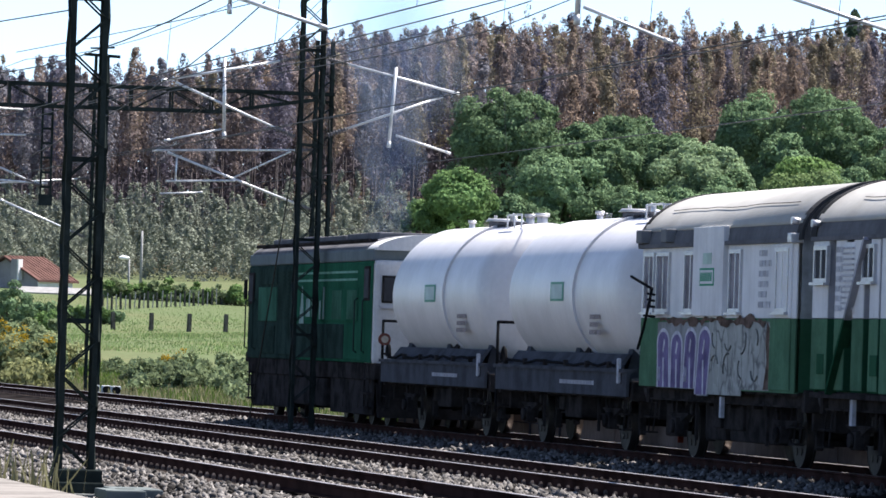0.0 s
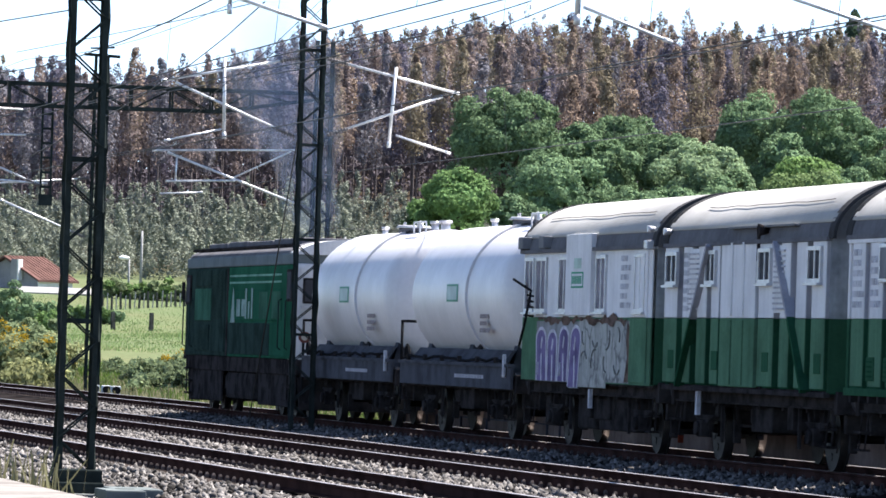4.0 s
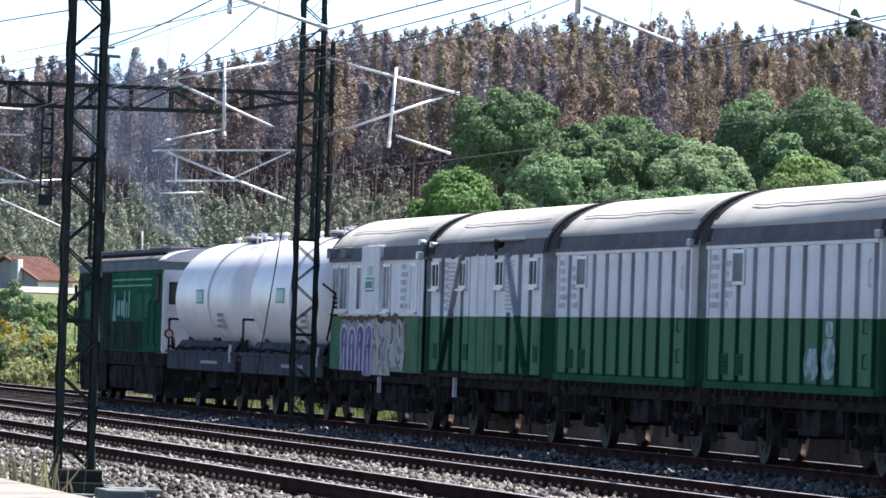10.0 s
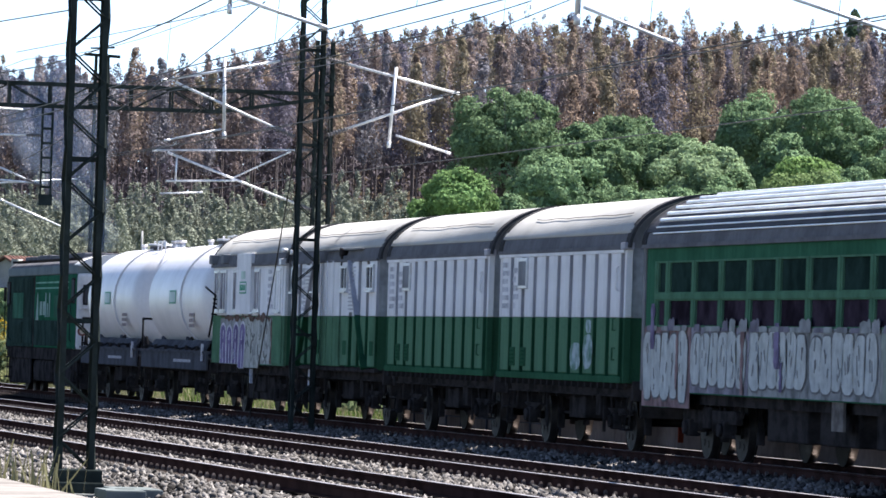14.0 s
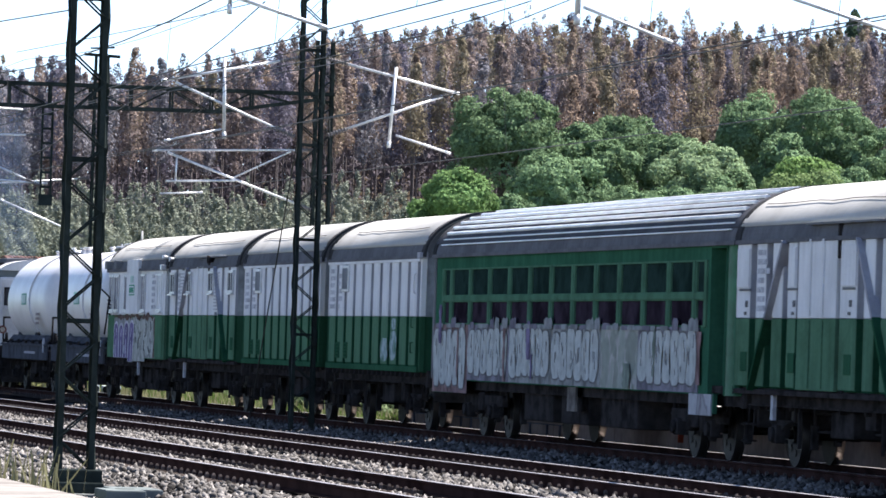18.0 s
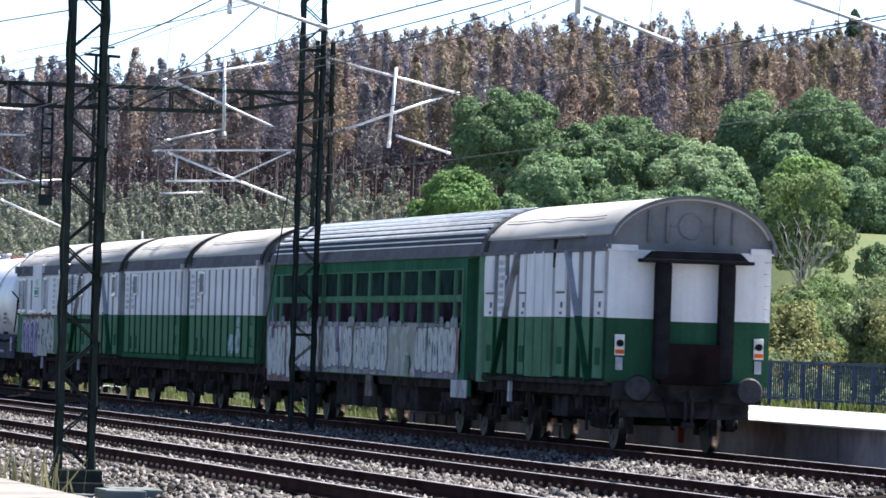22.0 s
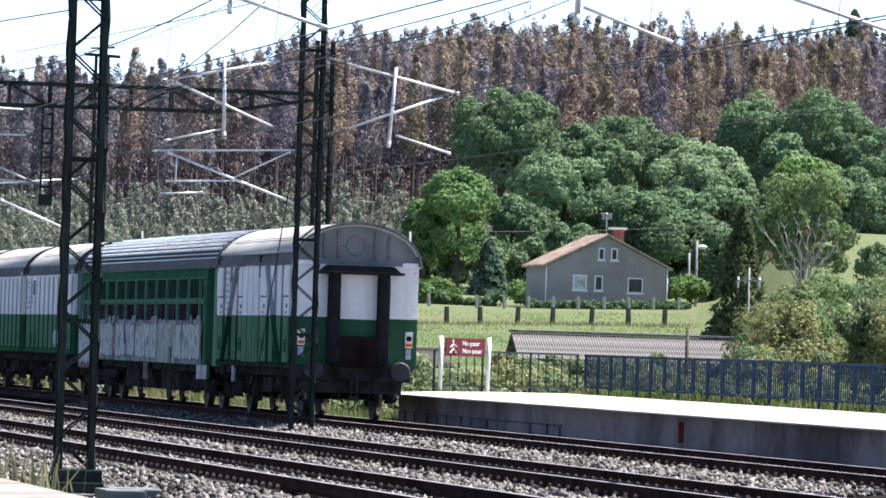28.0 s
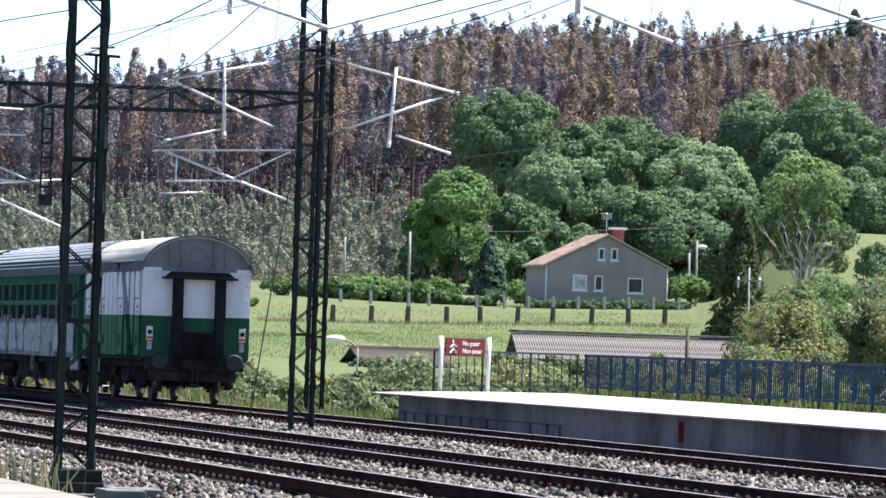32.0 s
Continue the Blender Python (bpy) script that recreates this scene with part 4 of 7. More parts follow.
edges = [-12.08] + cols + [10.93]
paneg = mat("coach_pane", (0.02, 0.04, 0.035), 0.3, var=0.3, scale=1.5, fine=8, bump=0.05)
panep = mat("coach_pane_sprayed", (0.042, 0.032, 0.046), 0.5, var=0.4, scale=1.2, fine=6, bump=0.05)
for k in range(13):
    x0, x1 = edges[k] + 0.16, edges[k + 1] - 0.16
    for z0, z1, mm in ((2.69, 3.17, paneg), (2.15, 2.55, panep)):
        bm = B()
        for a, b, c, d in ((x0 - 0.16, x1 + 0.16, z1, z1 + 0.03), (x0 - 0.16, x1 + 0.16, z0 - 0.03, z0), (x0 - 0.165, x0, z0, z1), (x1, x1 + 0.165, z0, z1)):
            box(bm, a, b, -1.465, -1.40, c, d)
        f = part("window", bm, frameg, w)
        part("pane", box(B(), x0, x1, -1.43, -1.42, z0, z1), mm, f)
part("window_rail", box(B(), -12.1, 10.95, -1.485, -1.41, 2.57, 2.67, 0.01), frameg, w)
for x in edges:
    part("mullion", box(B(), x - 0.07, x + 0.07, -1.48, -1.41, 2.13, 3.2, 0.01), frameg, w)
part("skirt", box(B(), -12.9, -11.2, -1.44, -1.38, 0.80, 1.06), cgreen, w)
part("skirt", box(B(), 9.9, 11.6, -1.44, -1.38, 0.75, 1.06), cgreen, w)
GC = (("paint_silver_field", (0.41, 0.44, 0.425), (0.09, 0.095, 0.10)), ("paint_silver_worn", (0.37, 0.39, 0.385), (0.11, 0.10, 0.12)), ("paint_pinkish", (0.38, 0.385, 0.395), (0.13, 0.07, 0.09)), ("paint_greenish", (0.22, 0.25, 0.225), (0.30, 0.29, 0.29)))
rg = random.Random(11)
x = -12.95
spans = (3.6, 4.1, 3.9, 4.3, 3.0, 4.6)
for k, ln in enumerate(spans):
    nm, fc, lc = GC[(0, 1, 2, 0, 3, 0)[k]]
    z0, z1 = (0.80 if k == 0 else 1.06), 2.12
    x1 = min(x + ln - 0.03, 11.55)
    ground_ = graffiti(nm, fc, lc, 1.0, 0.70, tuple(c * 0.72 for c in fc)) if k == 4 else mat(*(("paint_dull_red", (0.29, 0.20, 0.20)), ("paint_ground_violet", (0.28, 0.265, 0.31)), ("paint_ground_lead", (0.31, 0.32, 0.32)))[(0, 1, 2, 2, 0, 1)[k]], 0.6, var=0.3, scale=2.5, fine=9, streak=0.2)
    part("graffiti_panel", box(B(), x, x1, -1.461 - 0.001 * k, -1.451, z0 + 0.01, z1), ground_, w, "worn sprayed graffiti ground on the coach side")
    count = 0 if k == 4 else int((x1 - x - 0.25) / 0.58)
    for q in range(count):
        # one bulging letter: a wobbly rounded upright with dark inner strokes
        lx, lz0, lz1 = x + 0.12 + (q + 0.5) * (x1 - x - 0.3) / count, z0 + 0.06 + rg.uniform(0, 0.07), z1 - rg.uniform(0.0, 0.10)
        lw, wave, turn = 0.36, rg.uniform(0, 6.28), rg.uniform(-0.05, 0.05)
        for grow, yy, m in ((1.0, -1.4745, mat("paint_outline", (0.17, 0.17, 0.175), 0.6, var=0.2, scale=4)), (0.93, -1.4775, mat("paint_silver", (0.49, 0.515, 0.505), 0.55, var=0.14, scale=4, fine=14, streak=0.2))):
            bm = B()
            rim = []
            for i in range(22):
                a = 2 * math.pi * i / 22
                ca, sa = math.cos(a), math.sin(a)
                ww = lw * grow * (1 + 0.16 * math.sin(3 * a + wave))
                rim.append((lx + ww * math.copysign(abs(ca) ** 0.55, ca) + turn * sa, (lz0 + lz1) / 2 + ((lz1 - lz0) / 2 - (0.03 if grow < 1 else 0.0)) * math.copysign(abs(sa) ** 0.5, sa)))
            bm.faces.new([bm.verts.new((a, yy, b)) for a, b in rim])
            part("graffiti_letter", bm, m, w, "bulging silver sprayed letter with a dark outline" if grow < 1 else "")
        for _ in range(3):
            px0, pz0 = lx + rg.uniform(-0.16, 0.16), rg.uniform(lz0 + 0.15, lz1 - 0.2)
            part("graffiti_stroke", bar(B(), (px0, -1.4795, pz0), (px0 + rg.uniform(-0.10, 0.10), -1.4795, pz0 + rg.uniform(0.08, 0.30)), 0.004, 0.045), MATS["paint_outline"], w)
    for q in range(6):
        xx = x + ln * (q + rg.uniform(0.0, 0.6)) / 6
        if xx < 10.6:
            bm = B()
            wd, up = rg.uniform(0.35, 0.75), rg.choice((0.015, 0.02, 0.03, 0.06, 0.15))
            top = [(xx + wd * (1 - i / 5) + rg.uniform(-0.03, 0.03), 2.12 + up * (0.7, 1.0, 0.85, 1.0, 0.9, 0.6)[i] * rg.uniform(0.75, 1.1)) for i in range(6)]
            bm.faces.new([bm.verts.new((a, -1.489 - 0.0008 * q, b)) for a, b in [(xx, 2.06), (xx + wd, 2.06)] + top])
            part("graffiti_drip", bm, mat(*(("paint_mauve", (0.20, 0.19, 0.23)), ("paint_silver_drip", (0.31, 0.33, 0.33)), ("paint_lead_drip", (0.26, 0.27, 0.28)))[q % 3], 0.6, var=0.25, scale=2, fine=9), w)
    x += ln
part("skirt", box(B(), 9.9, 11.5, -1.462, -1.441, 0.72, 1.06), graffiti("paint_silver_worn", (0.33, 0.33, 0.36), (0.13, 0.12, 0.15), 1.3, 0.55), w)
for xx, wd, z0, z1, cc in ((-10.35, 0.30, 1.10, 2.05, "red"), (-5.75, 0.34, 1.08, 2.10, "red"), (-3.5, 0.55, 1.50, 2.20, "violet"), (-3.1, 0.30, 1.15, 1.60, "violet"), (7.2, 0.28, 1.3, 2.1, "green"), (10.45, 0.5, 1.2, 2.05, "red"), (-12.3, 0.5, 1.75, 2.5, "violet"), (4.9, 0.9, 1.08, 1.5, "green")):
    bm = B()
    wd *= 0.6
    side_ = [(xx + wd + rg.uniform(-0.07, 0.05), z0 + (z1 - z0) * i / 6) for i in range(7)] + [(xx + rg.uniform(-0.05, 0.07), z1 - (z1 - z0) * i / 6) for i in range(7)]
    bm.faces.new([bm.verts.new((a, -1.4905, b)) for a, b in side_])
    part("graffiti_stroke", bm, mat(*{"red": ("paint_dull_red", (0.29, 0.20, 0.20)), "violet": ("paint_violet", (0.20, 0.17, 0.27)), "green": ("paint_sage", (0.21, 0.25, 0.215))}[cc], 0.6, var=0.3, scale=3, fine=9), w)
part("corner_post", box(B(), -h - 0.05, -h + 0.12, -1.48, -1.38, 1.06, 3.45, 0.02), endgrey, w)
# rib highlights and the shade between them are put into two colours
coachroof = mat("coach_roof_shaded", (0.075, 0.075, 0.083), 0.55, 0.1, var=0.12, scale=1.0, fine=12, bump=0.12)
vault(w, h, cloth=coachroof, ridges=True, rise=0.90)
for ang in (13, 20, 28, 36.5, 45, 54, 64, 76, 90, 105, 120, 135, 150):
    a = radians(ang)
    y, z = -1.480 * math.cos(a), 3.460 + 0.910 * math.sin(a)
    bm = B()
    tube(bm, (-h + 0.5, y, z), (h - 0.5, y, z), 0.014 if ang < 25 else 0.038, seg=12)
    part("roof_rib", bm, mat("coach_rib_highlight", (0.828, 0.828, 0.828), 0.4, 0.3, spec=0.4, var=0.12, scale=1.0, fine=12), w)

# ---- tank wagons ----
tankm = mat("tank_silver", (0.681, 0.661, 0.667), 0.42, 0.08, spec=0.3, var=0.07, scale=0.9, fine=10, bump=0.04, streak=0.06)
sillm = mat("tank_sill_grey", (0.085, 0.09, 0.105), 0.6, var=0.2, scale=1.5, fine=14, bump=0.15, streak=0.15)


def tank_wagon(a0, a1, label, seed):
    w, h = vehicle("tank_wagon", a0, a1, label)
    running_gear(w, h, (-h + 2.2, h - 2.2), sill=(0.90, 1.2))
    buffers(w, h)
    for s in (-1, 1):
        bm = B()
        box(bm, -h, h, s * 1.36 - 0.03, s * 1.36 + 0.03, 0.93, 1.36, 0.01)
        box(bm, -h, h, s * 1.36 - 0.08, s * 1.36 + 0.08, 1.34, 1.40)
        part("side_sill", bm, sillm, w, "deep dark grey side sill")
    part("deck", box(B(), -h, h, -1.3, 1.3, 1.18, 1.24), sillm, w)
    hl = h - 0.45
    prof = [(-hl - 0.02, 0.05), (-hl + 0.06, 0.75), (-hl + 0.2, 1.15), (-hl + 0.45, 1.35), (-hl + 0.75, 1.40), (hl - 0.75, 1.40), (hl - 0.45, 1.35), (hl - 0.2, 1.15), (hl - 0.06, 0.75), (hl + 0.02, 0.05)]
    part("tank", lathe_x(B(), prof, 56, 0, 2.70), tankm, w, "silver-white cylindrical tank with dished ends")
    for x in (1.2,):
        bm = B()
        o = [(1.445 * math.cos(t), 2.70 + 1.445 * math.sin(t)) for t in np.linspace(-0.9, math.pi + 0.9, 44)]
        i = [(1.395 * math.cos(t), 2.70 + 1.395 * math.sin(t)) for t in np.linspace(math.pi + 0.9, -0.9, 44)]
        sweep(bm, o + i, x - 0.09, x + 0.09)
        part("tank_strap", bm, tankm, w)
        bm = B()
        bar(bm, (x, -1.05, 1.75), (x - 0.35, -1.32, 1.36), 0.07, 0.05)
        bar(bm, (x, -1.05, 1.75), (x + 0.35, -1.32, 1.36), 0.07, 0.05)
        part("strap_anchor", bm, under, w)
    for x in (-hl + 0.9, 0, hl - 0.9):
        bm = B()
        o = [(-1.15, 1.24), (1.15, 1.24)] + [(1.40 * math.cos(t), 2.70 + 1.40 * math.sin(t)) for t in np.linspace(-0.75, -math.pi + 0.75, 16)]
        sweep(bm, o, x - 0.18, x + 0.18)
        part("saddle", bm, sillm, w)
    bm = B()
    sweep(bm, [(-1.36, 1.40), (-1.26, 1.40), (-1.10, 1.66), (-1.16, 1.66)], -hl + 0.5, hl - 0.5)
    part("side_fairing", bm, sillm, w)
    # top fittings
    bm = B()
    tube(bm, (0.1, 0, 4.0), (0.1, 0, 4.18), 0.32, seg=24)
    d = part("manhole", bm, roofgrey, w)
    part("lid", tube(B(), (0.1, 0, 4.18), (0.1, 0, 4.24), 0.40, 0.34, 24), alu, d)
    part("lid_handle", path_tube(B(), [(0.0, -0.2, 4.24), (0.0, -0.2, 4.31), (0.2, -0.2, 4.31), (0.2, -0.2, 4.24)], 0.02), alu, d)
    for x, r, z in ((-3.4, 0.06, 4.20), (2.6, 0.08, 4.24), (3.8, 0.10, 4.24)):
        bm = B()
        tube(bm, (x, 0, 4.02), (x, 0, z), r, seg=14)
        tube(bm, (x, 0, z), (x, 0, z + 0.06), r * 1.4, seg=14)
        part("valve", bm, alu, w)
    bm = B()
    path_tube(bm, [(1.8, -0.2, 4.05), (1.8, -0.2, 4.26), (1.95, -0.2, 4.32), (2.1, -0.2, 4.26), (2.1, -0.2, 4.05)], 0.05, 10)
    part("vent_pipe", bm, alu, w)
    bm = B()
    box(bm, 0.7, 2.9, -0.42, -0.12, 4.10, 4.14)
    box(bm, 0.7, 2.9, 0.12, 0.42, 4.10, 4.14)
    for x in np.linspace(0.8, 2.8, 4):
        box(bm, x - 0.03, x + 0.03, -0.42, 0.42, 4.04, 4.10)
    part("walkway", bm, roofgrey, w, "grey grating walkway on the tank")
    bm = B()
    for y in (-0.5,):
        for x in (2.9, 3.6, 4.3):
            tube(bm, (x, y, 4.0), (x, y, 4.25), 0.02, seg=5)
        tube(bm, (2.9, y, 4.25), (4.3, y, 4.25), 0.02, seg=5)
    part("guard_rail", bm, alu, w)
    # end railing and hose rack
    for e in (-1,):
        bm = B()
        x = e * (h + 0.05)
        for y in (-1.36, -0.5):
            tube(bm, (x, y, 1.25), (x, y, 2.18), 0.03, seg=7)
        tube(bm, (x, -1.36, 2.18), (x, -0.5, 2.18), 0.03, seg=7)
        path_tube(bm, [(x, -1.36, 2.18), (x + 0.9, -1.38, 2.18)], 0.03)
        tube(bm, (x, -1.36, 1.25), (x, -1.36, 0.5), 0.025, seg=7)
        part("end_railing", bm, rubber, w, "black tubular end railing")
        bm = B()
        for k in range(12):
            a, b = math.pi * k / 12, math.pi * (k + 1) / 12
            tube(bm, (x + 0.35 + 0.18 * math.cos(a), -1.3, 1.45 + 0.25 * math.sin(a)), (x + 0.35 + 0.18 * math.cos(b), -1.3, 1.45 + 0.25 * math.sin(b)), 0.035, seg=6)
        part("hand_wheel", bm, rubber, w)
    bm = B()
    rg = random.Random(seed)
    pts = [(xx, -1.43, 1.47 + rg.uniform(-0.04, 0.04)) for xx in np.linspace(-h + 0.6, h - 0.8, 16)]
    path_tube(bm, pts, 0.026, 7)
    part("spray_hose", bm, rubber, w, "black hose clipped along the sill")
    for xx in np.linspace(-h + 1.2, h - 1.2, 6):
        part("hose_clamp", box(B(), xx - 0.04, xx + 0.04, -1.48, -1.40, 1.41, 1.52, 0.01), under, w)
    bm = B()
    box(bm, h - 0.5, h - 0.38, -1.46, -1.40, 1.15, 1.58, 0.02)
    part("tool_bracket", bm, pale, w)
    f = part("logo_plate", box(B(), -0.78, 0.33, -1.412, -1.400, 2.56, 2.90), mat("logo_faded_green", (0.22, 0.45, 0.34), 0.5, var=0.15), w, "green company mark as plain bars")
    part("logo_field", box(B(), -0.70, 0.25, -1.418, -1.410, 2.60, 2.86), mat("logo_pale", (0.55, 0.66, 0.62), 0.5, var=0.1), f)
    marks(w, 2.5, 1.95, 2.35, 0.9, 3, seed, y=-1.30 - 0.06, material=mat("dark_stencil", (0.30, 0.26, 0.26), 0.7), label="small dark stencilled lines")
    marks(w, 0.2, 1.08, 1.20, 3.6, 1, seed + 3, y=-1.392, material=dimwhite, label="pale sill stencils")
    return w


tank_wagon(-98.9, -87.3, "silver-white two-axle tank wagon on grey frame", 21)
w2 = tank_wagon(-111.3, -100.0, "silver-white tank wagon with a round red emblem", 22)
f = part("round_emblem", tube(B(), (-4.62, -1.52, 1.80), (-4.54, -1.52, 1.80), 0.125, seg=24), mat("emblem_red", (0.20, 0.075, 0.06), 0.5, var=0.2), w2, "round red-brown emblem")
part("emblem_ring", tube(B(), (-4.55, -1.52, 1.80), (-4.53, -1.52, 1.80), 0.075, seg=20), mat("emblem_cream", (0.6, 0.5, 0.4), 0.5), f)

# ---- locomotive ----
lgreen = mat("loco_green", (0.029, 0.119, 0.0728), 0.35, var=0.18, scale=1.0, fine=14, bump=0.06, streak=0.2)
ldark = mat("loco_green_sooty", (0.036, 0.062, 0.054), 0.5, var=0.25, scale=1.4, fine=14, bump=0.1, streak=0.2)
lgrey = mat("loco_grey_band", (0.17, 0.20, 0.21), 0.5, var=0.12, scale=1.0, fine=14, streak=0.15)
lwhite = mat("loco_white", (0.62, 0.62, 0.62), 0.5, var=0.12, scale=1.2, fine=14, streak=0.18)
lworn = mat("loco_green_faded", (0.0585, 0.15, 0.104), 0.5, var=0.2, scale=1.2, fine=12, bump=0.08, streak=0.3)
loco, h = vehicle("locomotive", -129.1, -112.0, "green diesel locomotive with white cab end, smoking", "locomotive")
buffers(loco, h)
part("body", box(B(), -h + 0.25, -1.64, -1.44, 1.44, 1.30, 3.42, 0.04), ldark, loco, "sooty green body side")
part("body", box(B(), -1.64, h - 0.25, -1.442, 1.442, 1.30, 3.418, 0.04), lgreen, loco)
for x0, x1 in ((-h, -h + 1.5), (h - 1.25, h)):
    part("cab", box(B(), x0, x1, -1.455, 1.455, 1.28, 3.44, 0.10), ldark if x0 < 0 else lwhite, loco, "" if x0 < 0 else "white-painted cab end")
part("cab_side", box(B(), h - 1.2, h - 0.12, -1.475, -1.44, 1.3, 3.42, 0.02), lgreen, loco)
part("cab_side_door", box(B(), h - 1.75, h - 1.0, -1.485, -1.44, 1.34, 3.36, 0.02), lgreen, loco)
part("side_band", box(B(), -h + 0.1, h - 0.3, -1.46, 1.46, 3.42, 3.68, 0.05), lgrey, loco, "pale grey band under the roof")
sec = arc(1.44, 3.64, 0.38, 2, 178, 22)
part("roof", sweep(B(), sec, -h + 0.35, h - 1.2, smooth=False), roofgrey, loco, "dark sooty curved roof")
part("roof_end", sweep(B(), [(y * 0.99, z - 0.01) for y, z in sec], h - 1.2, h - 0.05), lwhite, loco, "white curved cab roof")
for k, (x0, x1) in enumerate(((-7.6, -4.8), (-4.4, -1.6), (-1.2, 2.2), (2.6, 6.6))):
    part("roof_hatch", box(B(), x0, x1, -1.05, 1.05, 3.88, 4.03 + 0.02 * (k % 2), 0.04), roofgrey, loco)
bm = B()
for y in (-1.36, -1.22):
    tube(bm, (-h + 0.6, y, 3.86), (h - 1.3, y, 3.86), 0.04, seg=6)
part("roof_pipe", bm, under, loco)
for x, r, z in ((1.8, 0.26, 4.13), (-3.0, 0.14, 4.12)):
    part("exhaust_stack", tube(B(), (x, 0, 4.0), (x, 0, z), r, seg=16), under, loco, "sooty exhaust stack")
for x in (4.2, 5.4):
    part("horn", tube(B(), (x, 0, 3.95), (x, 0, 4.12), 0.07, seg=10), under, loco)
# side panels, doors, louvres
for x0, x1, z0, z1, m in ((-6.9, -4.3, 2.15, 2.92, lworn), (-6.9, -4.3, 2.98, 3.36, ldark), (-4.1, -2.0, 1.4, 3.36, ldark), (-1.4, 0.6, 1.36, 2.10, ldark), (0.7, 2.7, 1.36, 2.10, ldark), (2.8, 4.9, 1.36, 2.10, ldark), (-1.4, 6.6, 2.16, 2.86, lgreen), (3.4, 4.6, 2.2, 2.82, lworn), (5.3, 6.5, 2.2, 2.82, lworn), (5.0, 6.9, 1.36, 2.10, lgreen)):
    part("side_panel", box(B(), x0, x1, -1.47 - 0.01 * (x1 - x0 < 1.4), -1.42, z0, z1, 0.015), m, loco)
part("door_gap", box(B(), -1.75, -1.52, -1.456, -1.43, 1.32, 3.4), under, loco)
for z in (3.02, 3.18):
    part("stripe", box(B(), -1.3, 6.4, -1.455, -1.44, z, z + 0.045), mat("stripe_pale_green", (0.20, 0.38, 0.30), 0.5), loco, "pale green stripe")
for x0, x1, z0, z1 in ((-4.0, -2.2, 2.2, 3.3), (-6.7, -4.5, 1.42, 2.05)):
    f = part("louvre", box(B(), x0, x1, -1.475, -1.44, z0, z1, 0.01), ldark, loco)
    for k in range(int((z1 - z0) / 0.09)):
        part("slat", box(B(), x0 + 0.05, x1 - 0.05, -1.495, -1.47, z0 + 0.04 + k * 0.09, z0 + 0.07 + k * 0.09), ldark, f)
logo = mat("logo_letter_pale", (0.26, 0.36, 0.33), 0.5, var=0.2, scale=4, fine=20)
bm = B()
vs = [bm.verts.new((x, -1.474, z)) for x, z in ((-0.95, 2.1), (-0.3, 2.1), (-0.52, 2.85), (-0.62, 2.95))]
bm.faces.new(vs)
for x0, x1, z0, z1 in ((-0.02, 0.5, 2.25, 2.65), (0.75, 1.25, 2.25, 2.65), (1.3, 1.5, 2.2, 2.9), (1.75, 1.95, 2.2, 2.6), (2.2, 2.4, 2.2, 2.9)):
    box(bm, x0, x1, -1.478, -1.472, z0, z1)
part("logo_shape", bm, logo, loco, "pale company mark as plain shapes")
for x0, x1, z0, z1 in ((h - 1.0, h - 0.45, 2.65, 3.25), (-h + 0.35, -h + 0.95, 2.6, 3.2)):
    f = part("cab_window", box(B(), x0 - 0.06, x1 + 0.06, -1.50, -1.46, z0 - 0.06, z1 + 0.06, 0.015), under, loco)
    part("pane", box(B(), x0, x1, -1.506, -1.49, z0, z1), glass, f)
f = part("end_window", box(B(), h - 0.01, h + 0.03, -1.30, -0.70, 2.55, 3.12, 0.015), under, loco)
part("pane", box(B(), h + 0.02, h + 0.036, -1.25, -0.75, 2.60, 3.07), glass, f)
part("sill", box(B(), h, h + 0.08, -1.34, -0.66, 2.44, 2.50), alu, f)
f = part("end_window", box(B(), h - 0.01, h + 0.03, 0.35, 1.15, 2.55, 3.12, 0.015), under, loco)
part("pane", box(B(), h + 0.02, h + 0.036, 0.41, 1.09, 2.60, 3.07), glass, f)
for x in (h - 1.9, h - 0.9, -h + 0.2, -h + 1.3):
    part("grab_rail", path_tube(B(), [(x, -1.46, 1.5), (x, -1.54, 1.55), (x, -1.54, 2.6), (x, -1.46, 2.65)], 0.018), ldark, loco)
part("mirror", box(B(), -h - 0.05, -h + 0.05, -1.56, -1.48, 2.65, 3.1, 0.02), under, loco)
part("buffer_beam_box", box(B(), -h - 0.35, -h, -1.42, 1.42, 1.20, 1.42, 0.02), under, loco)
# frame and bogies
part("main_frame", box(B(), -h, h, -1.40, 1.40, 0.95, 1.30, 0.02), under, loco, "sooty black main frame")
part("fuel_tank", box(B(), -2.2, 2.2, -1.35, 1.35, 0.30, 0.95, 0.12), under, loco)
for cx in (-5.5, 5.5):
    for d in (-1.9, 0, 1.9):
        axle(loco, cx + d)
    bm = B()
    for s in (-1, 1):
        box(bm, cx - 2.9, cx + 2.9, s * 1.18 - 0.07, s * 1.18 + 0.07, 0.52, 0.86, 0.04)
        for d in (-0.95, 0.95):
            tube(bm, (cx + d, s * 1.25, 0.35), (cx + d, s * 1.25, 0.80), 0.13, seg=10)
    part("bogie_frame", bm, under, loco)
    for s in (-1, 1):
        part("bogie_skirt", box(B(), cx - 2.6, cx + 2.6, s * 1.33 - 0.03, s * 1.33 + 0.03, 0.22, 1.28, 0.02), under, loco)
